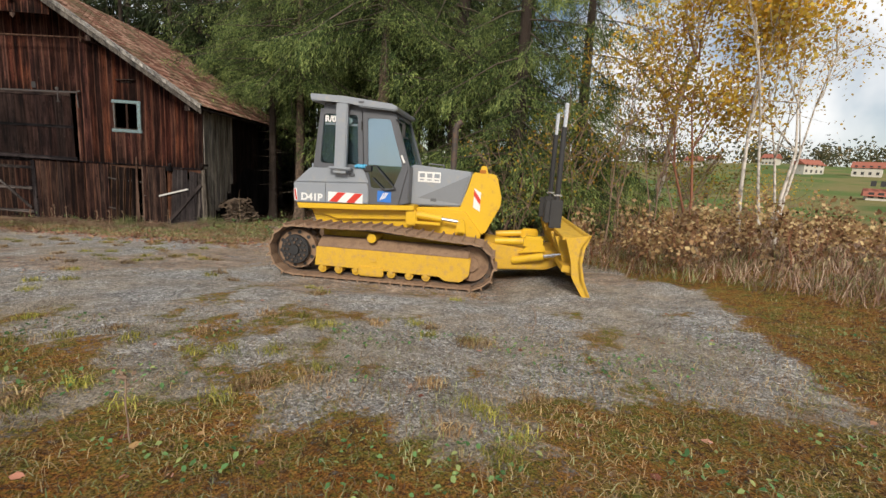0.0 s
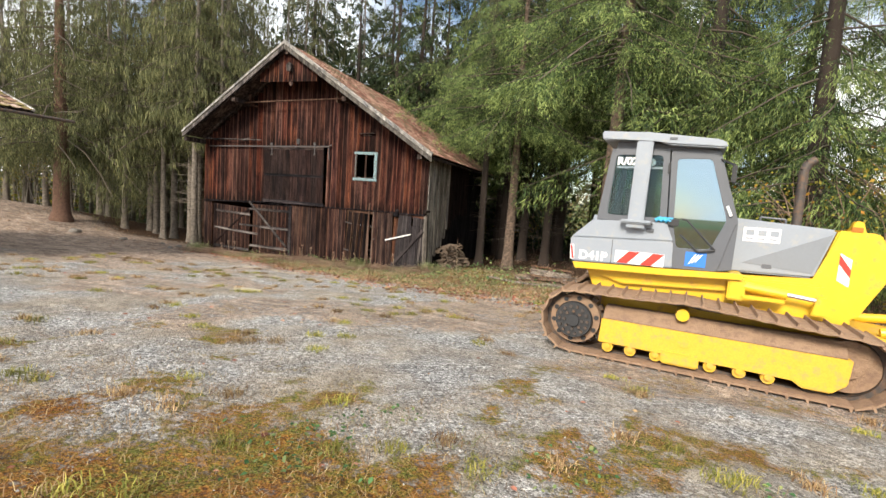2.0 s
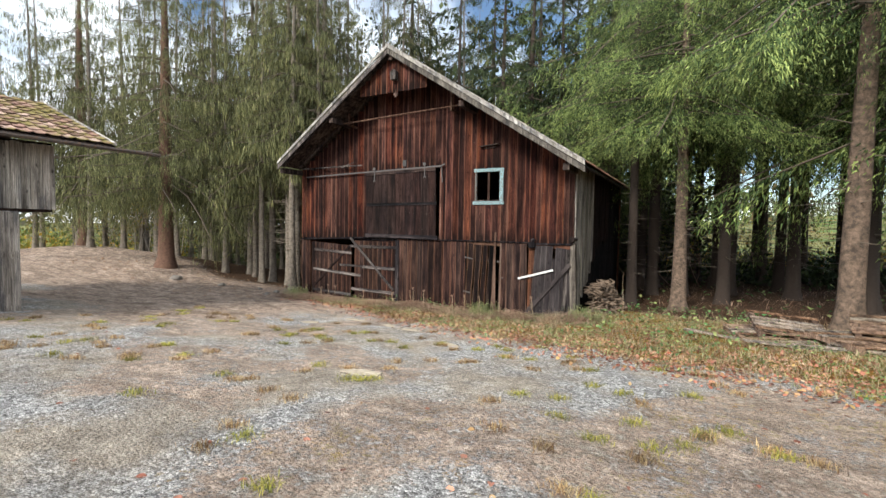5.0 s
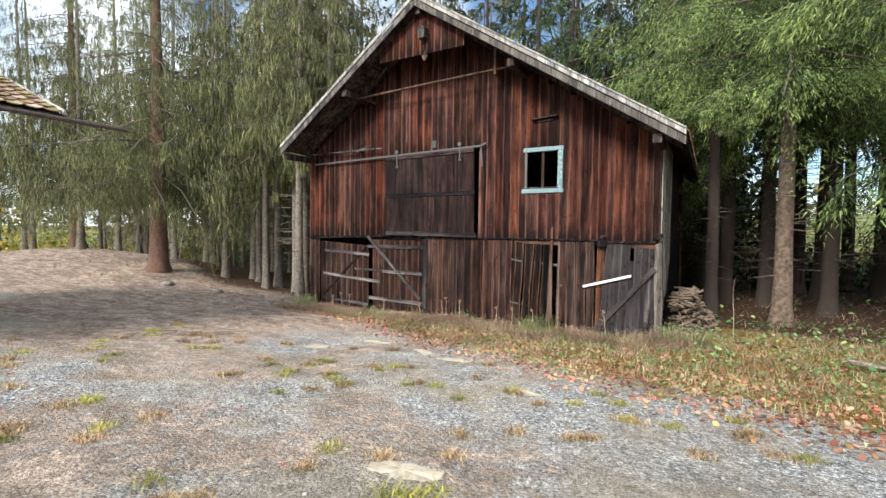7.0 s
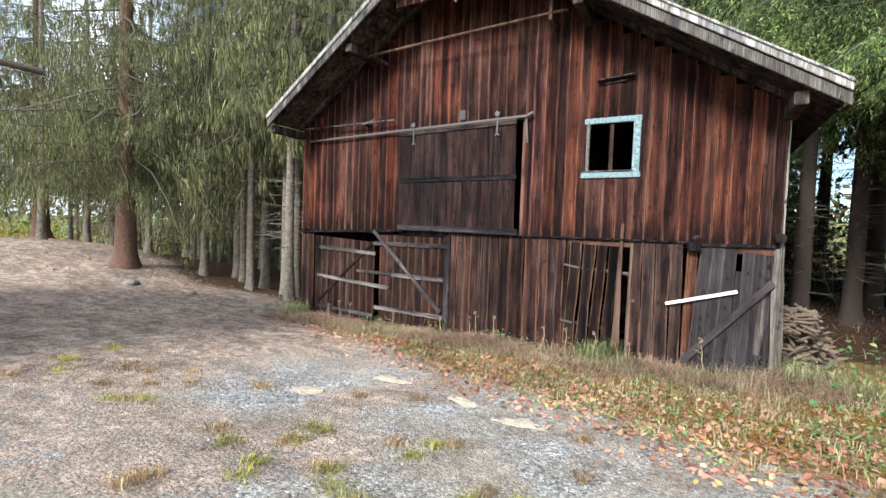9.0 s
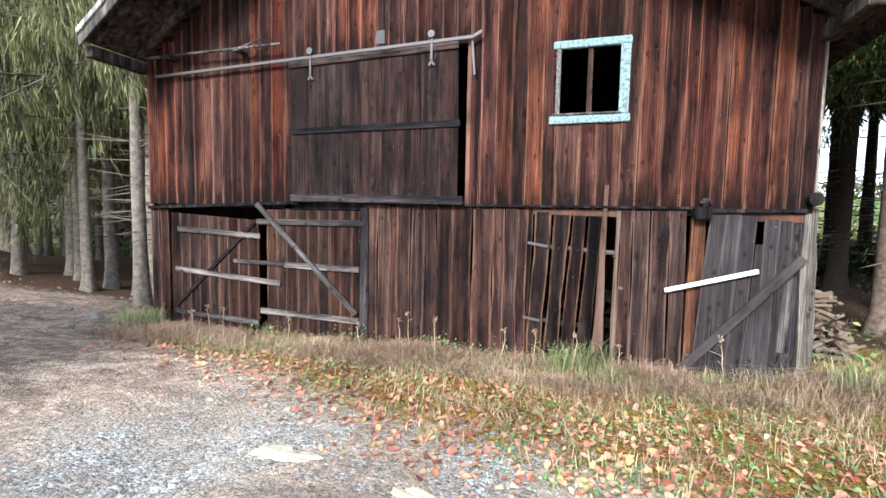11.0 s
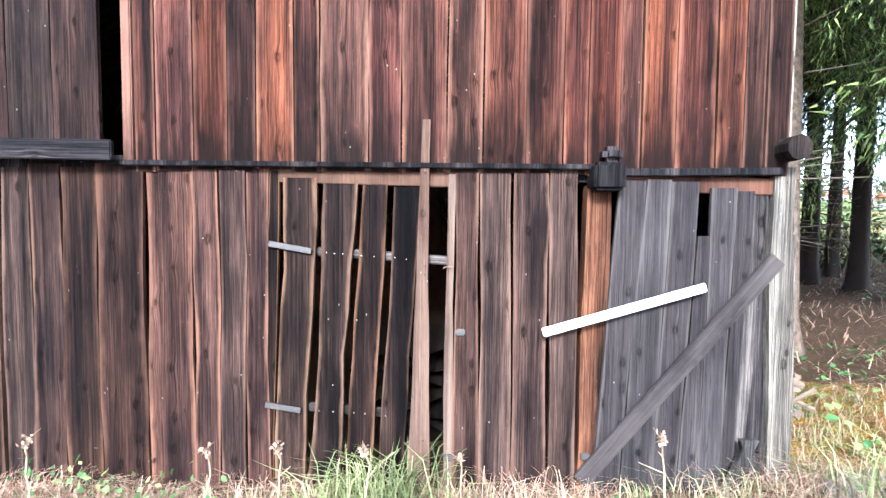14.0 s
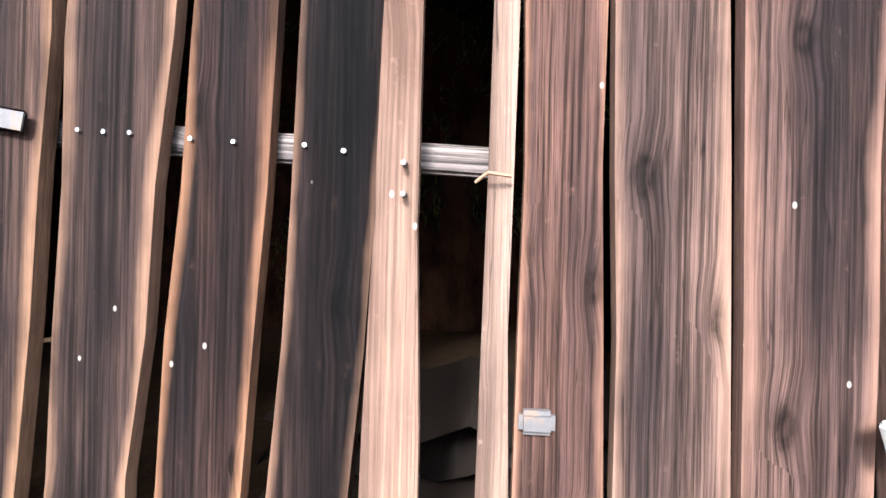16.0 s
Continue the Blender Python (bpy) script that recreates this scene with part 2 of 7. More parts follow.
def ground_material():
    n = Nodes("yard_ground")
    co = n.coords((1, 1, 1), rand=False)
    vor = n.put("TexVoronoi", {"feature": "F1"}, Vector=co, Scale=34.0)
    vor2 = n.put("TexVoronoi", {"feature": "F1"}, Vector=co, Scale=85.0)
    stone = n.put("SeparateColor", Color=vor.outputs["Color"]).outputs[0]
    stone2 = n.put("SeparateColor", Color=vor2.outputs["Color"]).outputs[0]
    grav = n.ramp(n.math("ADD", n.math("MULTIPLY", stone, 0.5), n.math("MULTIPLY", stone2, 0.5)),
                  [(0.15, (0.11, 0.11, 0.115)), (0.5, (0.36, 0.36, 0.365)), (0.85, (0.78, 0.775, 0.77))])
    fine = n.noise(co, 70, 5, 0.75)
    mid = n.noise(co, 6.0, 6, 0.65)
    big = n.noise(co, 0.9, 6, 0.6)
    patchy = n.noise(co, 19, 5, 0.7)
    dust = n.ramp(mid, [(0.35, (0.47, 0.40, 0.32)), (0.65, (0.29, 0.24, 0.185))])
    grav = n.mix(n.ramp(big, [(0.40, 0.12), (0.60, 0.85)]), grav, dust)
    grav = n.mix(0.7, grav, n.ramp(fine, [(0.38, 0.2), (0.60, 1.4)]), "MULTIPLY")
    grav = n.mix(0.5, grav, n.ramp(n.noise(co, 2.3, 7, 0.7), [(0.38, 0.55), (0.60, 1.2)]), "MULTIPLY")
    grit = n.noise(co, 24, 8, 0.8)
    grav = n.mix(0.85, grav, n.ramp(grit, [(0.36, 0.28), (0.48, 0.95), (0.62, 1.45)]), "MULTIPLY")
    soil = n.ramp(mid, [(0.3, (0.19, 0.135, 0.105)), (0.5, (0.38, 0.285, 0.225)), (0.72, (0.62, 0.51, 0.42))])
    soil = n.mix(0.8, soil, n.ramp(fine, [(0.36, 0.35), (0.62, 1.3)]), "MULTIPLY")
    soil = n.mix(0.8, soil, n.ramp(grit, [(0.36, 0.35), (0.48, 0.95), (0.62, 1.35)]), "MULTIPLY")
    soil = n.mix(0.7, soil, n.ramp(n.noise(n.coords((1.2, 3.0, 1), rand=False), 1.0, 6, 0.7), [(0.40, 0.5), (0.60, 1.25)]), "MULTIPLY")
    tsel = n.math("ADD", n.math("MULTIPLY", patchy, 0.5), n.math("ADD", n.math("MULTIPLY", mid, 0.3), n.math("MULTIPLY", big, 0.2)))
    turf = n.ramp(tsel, [(0.38, (0.05, 0.03, 0.016)), (0.45, (0.19, 0.095, 0.036)), (0.50, (0.37, 0.21, 0.066)), (0.545, (0.18, 0.165, 0.04)), (0.62, (0.46, 0.33, 0.16))])
    turf = n.mix(0.85, turf, n.ramp(fine, [(0.40, 0.10), (0.60, 1.45)]), "MULTIPLY")
    hue = n.ramp(n.noise(n.coords((1, 1, 1)), 1.9, 6, 0.65), [(0.38, (0.92, 0.68, 0.48)), (0.47, (1.05, 0.9, 0.7)), (0.56, (0.62, 0.85, 0.55)), (0.64, (1.2, 1.0, 0.7))])
    turf = n.mix(0.9, turf, hue, "MULTIPLY")
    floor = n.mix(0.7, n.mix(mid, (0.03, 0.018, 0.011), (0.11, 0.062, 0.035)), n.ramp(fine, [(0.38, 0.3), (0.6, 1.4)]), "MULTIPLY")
    def at(key, lo=0.35, hi=0.65):
        a = n.put("Attribute", {"attribute_name": key}).outputs["Fac"]
        a = n.math("ADD", a, n.math("MULTIPLY", n.math("SUBTRACT", mid, 0.5), 1.5))
        a = n.math("ADD", a, n.math("MULTIPLY", n.math("SUBTRACT", patchy, 0.5), 1.3))
        a = n.math("ADD", a, n.math("MULTIPLY", n.math("SUBTRACT", fine, 0.5), 0.9))
        return n.ramp(a, [(lo, 0.0), (hi, 1.0)])
    col = n.mix(at("soil"), grav, soil)
    col = n.mix(at("turf"), col, turf)
    col = n.mix(at("wood_floor_barn_shade"), col, floor)
    far = n.put("Attribute", {"attribute_name": "field"}).outputs["Fac"]
    fld = n.ramp(n.noise(n.coords((0.02, 0.02, 0.02), rand=False), 1.0, 3),
                 [(0.4, (0.10, 0.15, 0.04)), (0.5, (0.20, 0.17, 0.07)), (0.6, (0.08, 0.13, 0.035))])
    col = n.mix(far, col, fld)
    h = n.math("ADD", n.math("MULTIPLY", vor.outputs["Distance"], -0.8), n.math("ADD", fine, mid))
    n.bump(h, 1.0, 0.03)
    return n.done(col, 0.95, 0, 0.15)


def tiles_material(name, a, b, c, moss, amount):
    """Clay tiles: every tile its own tone, with moss in patches."""
    n = Nodes(name)
    co = n.coords((1, 1, 1))
    one = n.math("FRACT", n.math("ADD", n.put("ObjectInfo").outputs["Random"], n.put("NewGeometry").outputs["Random Per Island"]))
    col = n.ramp(one, [(0.0, a), (0.5, b), (1.0, c)])
    col = n.mix(0.6, col, n.ramp(n.noise(co, 24, 6, 0.7), [(0.35, 0.35), (0.62, 1.15)]), "MULTIPLY")
    wc = n.put("NewGeometry").outputs["Position"]
    mo = n.ramp(n.math("ADD", n.math("MULTIPLY", n.noise(wc, 1.3, 5, 0.6), 0.6), n.math("MULTIPLY", n.noise(wc, 17, 5, 0.7), 0.4)), [(0.56 - amount, 0.0), (0.62 - amount, 1.0)])
    col = n.mix(mo, col, moss)
    n.bump(n.noise(co, 40, 4), 0.4, 0.006)
    return n.done(col, 0.9, 0, 0.2)


M = {}
M["ground"] = ground_material()
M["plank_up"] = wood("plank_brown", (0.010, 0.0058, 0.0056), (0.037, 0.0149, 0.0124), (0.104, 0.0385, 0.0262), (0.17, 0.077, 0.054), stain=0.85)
M["plank_low"] = wood("plank_dark", (0.0095, 0.0064, 0.0068), (0.0270, 0.0150, 0.0132), (0.066, 0.0360, 0.0285), (0.14, 0.074, 0.053), bright=(0.65, 1.3))
M["plank_door"] = wood("plank_door", (0.0035, 0.0027, 0.003), (0.0115, 0.0068, 0.0062), (0.034, 0.019, 0.0148), (0.15, 0.08, 0.048), bright=(0.75, 1.25))
M["plank_hatch"] = wood("plank_hatch", (0.0088, 0.0066, 0.007), (0.0225, 0.0135, 0.0125), (0.050, 0.030, 0.027), bright=(0.8, 1.2))
M["plank_grey"] = wood("plank_grey", (0.0185, 0.0155, 0.0165), (0.031, 0.0262, 0.0275), (0.047, 0.0405, 0.0415), (0.075, 0.064, 0.062), grain=0.45, bright=(0.85, 1.12))
M["plank_silver"] = wood("plank_silver", (0.13, 0.115, 0.10), (0.28, 0.25, 0.22), (0.46, 0.42, 0.37), bright=(0.75, 1.2))
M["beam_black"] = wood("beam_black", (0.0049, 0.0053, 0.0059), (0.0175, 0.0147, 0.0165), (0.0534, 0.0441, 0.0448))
M["post_orange"] = wood("post_orange", (0.014, 0.008, 0.006), (0.062, 0.027, 0.016), (0.135, 0.062, 0.034))
M["lath"] = wood("lath", (0.03, 0.018, 0.014), (0.064, 0.038, 0.030), (0.125, 0.08, 0.063), grain=0.3, bright=(0.9, 1.15))
M["brace"] = wood("brace", (0.022, 0.019, 0.019), (0.07, 0.06, 0.058), (0.19, 0.165, 0.155))
M["verge"] = wood("verge", (0.128, 0.116, 0.104), (0.32, 0.3, 0.28), (0.512, 0.496, 0.472), bright=(0.85, 1.1))
M["soffit"] = wood("soffit", (0.0116, 0.0095, 0.0094), (0.0436, 0.0315, 0.0283), (0.1067, 0.0819, 0.0708))
M["white_batten"] = plain("white_batten", (0.62, 0.61, 0.60), (0.52, 0.515, 0.51), 9, 0.55, bump=0.05)
M["blue_paint"] = plain("flaking_blue_paint", (0.12, 0.26, 0.31), (0.26, 0.40, 0.43), 14, 0.75, bump=0.5, dirt=(0.10, 0.07, 0.055), dirt_amount=0.42)
M["blue_worn"] = plain("worn_blue_paint", (0.12, 0.26, 0.31), (0.22, 0.33, 0.36), 14, 0.8, bump=0.5, dirt=(0.085, 0.055, 0.042), dirt_amount=0.75)
M["iron"] = plain("old_iron", (0.055, 0.051, 0.053), (0.095, 0.09, 0.092), 16, 0.55, 0.4, 0.2, dirt=(0.132, 0.09, 0.066), dirt_amount=0.2)
M["tile"] = tiles_material("clay_tile", (0.10, 0.048, 0.034), (0.22, 0.105, 0.075), (0.40, 0.25, 0.19), (0.13, 0.10, 0.06), 0.06)
M["tile_moss"] = tiles_material("mossy_tile", (0.12, 0.07, 0.055), (0.27, 0.16, 0.125), (0.45, 0.33, 0.28), (0.17, 0.14, 0.05), 0.085)
M["yellow"] = plain("yellow_paint", (0.63, 0.385, 0.018), (0.69, 0.43, 0.025), 3, 0.38, bump=0.03, grit=0.08, dirt=(0.50, 0.28, 0.06), dirt_amount=0.12, spec=0.5)
M["yellow_dirty"] = plain("dirty_yellow_paint", (0.57, 0.34, 0.028), (0.63, 0.385, 0.04), 4, 0.6, bump=0.15, dirt=(0.42, 0.26, 0.10), dirt_amount=0.22)
M["mud"] = plain("dried_mud", (0.22, 0.135, 0.085), (0.37, 0.25, 0.165), 5, 0.95, bump=0.8, dirt=(0.2, 0.125, 0.0875), dirt_amount=0.3, dist=0.02)
M["grey_paint"] = plain("grey_paint", (0.23, 0.255, 0.295), (0.28, 0.305, 0.345), 3, 0.36, bump=0.03, grit=0.08, dirt=(0.33, 0.32, 0.30), dirt_amount=0.15, spec=0.5)
M["grey_dark"] = plain("dark_grey_paint", (0.085, 0.09, 0.105), (0.11, 0.115, 0.13), 3, 0.4, bump=0.03, grit=0.08, spec=0.5)
M["grey_mid"] = plain("mid_grey_paint", (0.17, 0.185, 0.21), (0.20, 0.215, 0.24), 3, 0.42, bump=0.03, grit=0.08, spec=0.5)
M["black"] = plain("black_rubber", (0.018, 0.018, 0.02), (0.04, 0.04, 0.042), 8, 0.6, bump=0.1)
M["steel_dark"] = plain("dark_steel", (0.05, 0.045, 0.043), (0.12, 0.10, 0.09), 7, 0.6, 0.5, 0.2, dirt=(0.19, 0.12, 0.08), dirt_amount=0.3)
M["rust"] = plain("rusty_steel", (0.14, 0.075, 0.05), (0.23, 0.13, 0.08), 8, 0.8, 0.2, 0.3)
M["chrome"] = plain("chrome", (0.75, 0.75, 0.76), (0.65, 0.65, 0.66), 5, 0.22, 0.9, 0.02)
M["decal_white"] = plain("white_decal", (0.80, 0.80, 0.80), (0.72, 0.72, 0.72), 8, 0.5, bump=0.02)
M["decal_red"] = plain("red_decal", (0.62, 0.045, 0.03), (0.55, 0.04, 0.03), 8, 0.45, bump=0.02)
M["decal_blue"] = plain("blue_decal", (0.03, 0.16, 0.55), (0.04, 0.19, 0.6), 8, 0.45, bump=0.02)
M["amber"] = plain("amber_lens", (0.45, 0.16, 0.02), (0.38, 0.13, 0.02), 8, 0.3, bump=0.02)
# near-black bark: the shade on trunks inside the wood is in its colour
M["bark"] = plain("shaded_spruce_bark", (0.026, 0.019, 0.016), (0.065, 0.046, 0.037), 4.5, 0.95, bump=1.0, dirt=(0.045, 0.033, 0.027), dirt_amount=0.4, dist=0.03)
M["bark_red"] = plain("red_bark", (0.10, 0.058, 0.04), (0.18, 0.10, 0.066), 4.0, 0.95, bump=1.0, dirt=(0.08, 0.04, 0.028), dirt_amount=0.4, dist=0.03)
M["bark_pale"] = plain("pale_bark", (0.17, 0.14, 0.112), (0.30, 0.255, 0.21), 4.0, 0.95, bump=1.0, dirt=(0.10, 0.085, 0.07), dirt_amount=0.45, dist=0.03)
M["bark_mid"] = plain("brown_bark", (0.13, 0.09, 0.066), (0.24, 0.168, 0.124), 4.0, 0.95, bump=1.0, dirt=(0.0562, 0.0413, 0.0315), dirt_amount=0.45, dist=0.03)
M["bark_birch"] = plain("birch_bark", (0.52, 0.47, 0.42), (0.62, 0.58, 0.54), 3.0, 0.8, bump=0.3, dirt=(0.07, 0.06, 0.055), dirt_amount=0.3)
M["twig"] = plain("bare_twig", (0.20, 0.13, 0.095), (0.30, 0.21, 0.15), 3, 0.9)
M["twig_bark"] = plain("spruce_twig", (0.075, 0.058, 0.045), (0.14, 0.11, 0.085), 3, 0.9)
M["twig_red"] = plain("red_twig", (0.20, 0.075, 0.045), (0.30, 0.13, 0.08), 3, 0.9)
M["twig_grey"] = plain("grey_twig", (0.30, 0.26, 0.22), (0.42, 0.38, 0.33), 3, 0.9)
M["needle"] = leafy("spruce_needles", [(0.14, (0.009, 0.021, 0.009)), (0.48, (0.062, 0.105, 0.033)), (0.84, (0.33, 0.40, 0.125))], trans=0.25, lit_tip=0.45)
# darker copy of the needles: the deep wood's shade is put into the colour
M["needle_shaded"] = leafy("shaded_forest_needles", [(0.0, (0.010, 0.020, 0.008)), (0.6, (0.03, 0.048, 0.015)), (1.0, (0.07, 0.09, 0.028))], trans=0.1)
M["needle_drab"] = leafy("drab_needles", [(0.1, (0.03, 0.038, 0.018)), (0.5, (0.115, 0.125, 0.055)), (0.9, (0.31, 0.30, 0.13))], trans=0.32, lit_tip=0.4)
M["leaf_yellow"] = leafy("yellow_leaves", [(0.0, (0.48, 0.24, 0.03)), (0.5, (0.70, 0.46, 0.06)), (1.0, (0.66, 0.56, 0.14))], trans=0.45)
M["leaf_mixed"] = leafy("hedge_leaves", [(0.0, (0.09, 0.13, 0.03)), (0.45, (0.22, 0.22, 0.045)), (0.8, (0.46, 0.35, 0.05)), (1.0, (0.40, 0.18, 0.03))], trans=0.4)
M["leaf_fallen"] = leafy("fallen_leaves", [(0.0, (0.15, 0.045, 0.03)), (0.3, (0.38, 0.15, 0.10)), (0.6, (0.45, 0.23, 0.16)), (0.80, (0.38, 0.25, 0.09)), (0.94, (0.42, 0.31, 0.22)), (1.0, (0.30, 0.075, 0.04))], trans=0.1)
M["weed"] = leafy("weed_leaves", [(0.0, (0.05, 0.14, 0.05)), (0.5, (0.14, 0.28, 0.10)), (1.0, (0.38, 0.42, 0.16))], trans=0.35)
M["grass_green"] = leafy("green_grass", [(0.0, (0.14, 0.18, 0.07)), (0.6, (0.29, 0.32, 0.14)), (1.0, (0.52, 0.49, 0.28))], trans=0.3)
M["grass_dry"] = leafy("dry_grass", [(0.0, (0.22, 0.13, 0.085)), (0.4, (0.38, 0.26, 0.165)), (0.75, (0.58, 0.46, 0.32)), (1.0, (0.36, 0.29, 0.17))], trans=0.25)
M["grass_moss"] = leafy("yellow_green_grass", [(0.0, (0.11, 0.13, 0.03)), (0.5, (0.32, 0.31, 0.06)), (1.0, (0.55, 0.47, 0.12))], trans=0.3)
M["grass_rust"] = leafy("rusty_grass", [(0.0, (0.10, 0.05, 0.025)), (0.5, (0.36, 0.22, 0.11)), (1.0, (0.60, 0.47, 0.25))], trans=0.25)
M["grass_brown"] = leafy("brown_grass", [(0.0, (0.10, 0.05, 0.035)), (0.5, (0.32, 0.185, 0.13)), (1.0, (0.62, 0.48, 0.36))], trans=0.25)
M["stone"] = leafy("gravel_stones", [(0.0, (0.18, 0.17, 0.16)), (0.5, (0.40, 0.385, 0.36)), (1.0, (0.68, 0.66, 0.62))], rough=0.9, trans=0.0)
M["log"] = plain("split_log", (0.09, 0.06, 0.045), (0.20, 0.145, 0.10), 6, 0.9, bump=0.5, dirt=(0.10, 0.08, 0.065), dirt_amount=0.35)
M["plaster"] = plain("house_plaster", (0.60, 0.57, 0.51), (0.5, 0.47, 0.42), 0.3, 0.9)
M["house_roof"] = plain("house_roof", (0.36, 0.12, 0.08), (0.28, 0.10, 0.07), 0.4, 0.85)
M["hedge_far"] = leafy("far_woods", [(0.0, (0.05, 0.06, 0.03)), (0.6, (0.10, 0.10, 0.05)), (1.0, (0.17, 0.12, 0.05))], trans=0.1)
M["cab_inside"] = plain("cab_lining", (0.03, 0.03, 0.033), (0.05, 0.05, 0.055), 8, 0.8)
M["cloth_blue"] = plain("blue_cloth", (0.03, 0.30, 0.55), (0.05, 0.38, 0.62), 12, 0.5, bump=0.4)


def glass_material(name, tint, mirror):
    n = Nodes(name)
    tr = n.put("BsdfTransparent", Color=(*tint, 1))
    mx = n.put("MixShader", Fac=n.math("ADD", n.math("MULTIPLY", n.put("Fresnel", IOR=1.5).outputs[0], 0.8), mirror, True))
    # mirror tinted blue, so that reflections look like clear sky
    gl = n.put("BsdfGlossy", Color=(0.66, 0.86, 1.0, 1), Roughness=0.02)
    n.t.links.new(tr.outputs[0], mx.inputs[1])
    n.t.links.new(gl.outputs[0], mx.inputs[2])
    n.t.links.new(mx.outputs[0], n.t.nodes["Material Output"].inputs[0])
    return n.m


M["glass"] = glass_material("tinted_glass", (0.70, 0.78, 0.76), 0.0)
# door panes: mirror strengthened to imitate a pale blue sky reflection
M["glass_sky_mirror"] = glass_material("sky_mirror_glass", (0.25, 0.34, 0.38), 0.38)
M["slab"] = plain("pale_sandstone", (0.3432, 0.2904, 0.2178), (0.4356, 0.3828, 0.3036), 5, 0.9, bump=0.5, dirt=(0.2244, 0.1782, 0.1254), dirt_amount=0.25)
M["field_stone"] = plain("field_stone", (0.16, 0.145, 0.13), (0.27, 0.25, 0.225), 7, 0.9, bump=0.6, dirt=(0.12, 0.09, 0.07), dirt_amount=0.3)
M["post_grey"] = wood("post_grey", (0.045, 0.039, 0.034), (0.10, 0.088, 0.077), (0.17, 0.152, 0.132), bright=(0.8, 1.2))
M["wane_pale"] = wood("wane_pale", (0.065, 0.04, 0.03), (0.13, 0.086, 0.065), (0.21, 0.155, 0.122), grain=0.28, bright=(0.9, 1.1))
M["pallet_grey"] = wood("pallet_grey", (0.11, 0.09, 0.075), (0.25, 0.205, 0.17), (0.40, 0.35, 0.30), bright=(0.8, 1.2))
M["pallet_brown"] = wood("pallet_brown", (0.07, 0.044, 0.03), (0.19, 0.12, 0.084), (0.33, 0.23, 0.165), bright=(0.8, 1.2))
M["tarp"] = plain("brown_tarp", (0.018, 0.012, 0.009), (0.035, 0.023, 0.017), 4, 0.8, bump=0.5)

# ---- helpers for building ----
def link_mesh(name, me, material, parent=None, label=""):
    ob = new(name, me)
    if material and not me.materials:
        me.materials.append(material)
    if parent is not None:
        ob.parent = parent
    if label:
        ob["label"] = label
    return ob


def part(name, bm, material, parent=None, label="", smooth=False):
    """Links a bmesh as one mesh object, as a rule under a thing or a part."""
    me = bpy.data.meshes.new(name)
    bmesh.ops.recalc_face_normals(bm, faces=bm.faces)
    bm.to_mesh(me)
    bm.free()
    if smooth:
        for p in me.polygons:
            p.use_smooth = True
    return link_mesh(name, me, material, parent, label)


def soup(name, V, F, material, parent=None, label=""):
    """A mesh from arrays of corners and triangles."""
    me = bpy.data.meshes.new(name)
    V, F = np.asarray(V, np.float32), np.asarray(F, np.int32)
    k = F.shape[1]
    me.vertices.add(len(V))
    me.vertices.foreach_set("co", V.ravel())
    me.loops.add(F.size)
    me.loops.foreach_set("vertex_index", F.ravel())
    me.polygons.add(len(F))
    me.polygons.foreach_set("loop_start", np.arange(0, F.size, k, dtype=np.int32))
    me.polygons.foreach_set("loop_total", np.full(len(F), k, np.int32))
    me.update(calc_edges=True)
    return link_mesh(name, me, material, parent, label)


def empty(name, m=None):
    ob = new(name)
    if m is not None:
        ob.matrix_world = m
    return ob


def box(bm, x0, x1, y0, y1, z0, z1, bev=0.0, m=None):
    mat = Matrix.Translation(((x0 + x1) / 2, (y0 + y1) / 2, (z0 + z1) / 2)) @ Matrix.Diagonal((abs(x1 - x0), abs(y1 - y0), abs(z1 - z0), 1))
    vs = bmesh.ops.create_cube(bm, size=1, matrix=(m @ mat) if m else mat)["verts"]
    if bev:
        es = list({e for v in vs for e in v.link_edges})
        bmesh.ops.bevel(bm, geom=es, offset=bev, segments=2, affect="EDGES", clamp_overlap=True)


def tube(bm, p0, p1, r0, r1=None, n=12):
    p0, p1 = Vector(p0), Vector(p1)
    d = p1 - p0
    m = Matrix.Translation((p0 + p1) / 2) @ d.to_track_quat("Z", "Y").to_matrix().to_4x4()
    bmesh.ops.create_cone(bm, cap_ends=True, segments=n, radius1=r0, radius2=r0 if r1 is None else r1, depth=d.length, matrix=m)


def prism(bm, pts, y0, y1, bev=0.0, axis="y"):
    """An outline in x and z, drawn out from y0 to y1 (or, axis 'x', an outline in y and z drawn out along x)."""
    put = (lambda a, c, b: (a, b, c)) if axis == "y" else (lambda a, c, b: (b, a, c))
    v0 = [bm.verts.new(put(a, c, y0)) for a, c in pts]
    v1 = [bm.verts.new(put(a, c, y1)) for a, c in pts]
    fs = [bm.faces.new(v0), bm.faces.new(v1[::-1])]
    for i in range(len(pts)):
        j = (i + 1) % len(pts)
        fs.append(bm.faces.new((v0[j], v0[i], v1[i], v1[j])))
    if bev:
        es = list({e for f in fs for e in f.edges})
        bmesh.ops.bevel(bm, geom=es, offset=bev, segments=2, affect="EDGES", clamp_overlap=True)


def bar(bm, p0, p1, w, h, up=(0, 0, 1), bev=0.004):
    """A squared bar from p0 to p1, w wide and h high."""
    p0, p1 = Vector(p0), Vector(p1)
    d = (p1 - p0).normalized()
    s = d.cross(Vector(up)).normalized()
    u = s.cross(d)
    m = Matrix(((s.x, d.x, u.x, 0), (s.y, d.y, u.y, 0), (s.z, d.z, u.z, 0), (0, 0, 0, 1)))
    m = Matrix.Translation((p0 + p1) / 2) @ m
    L = (p1 - p0).length
    box(bm, -w / 2, w / 2, -L / 2, L / 2, -h / 2, h / 2, bev, m)


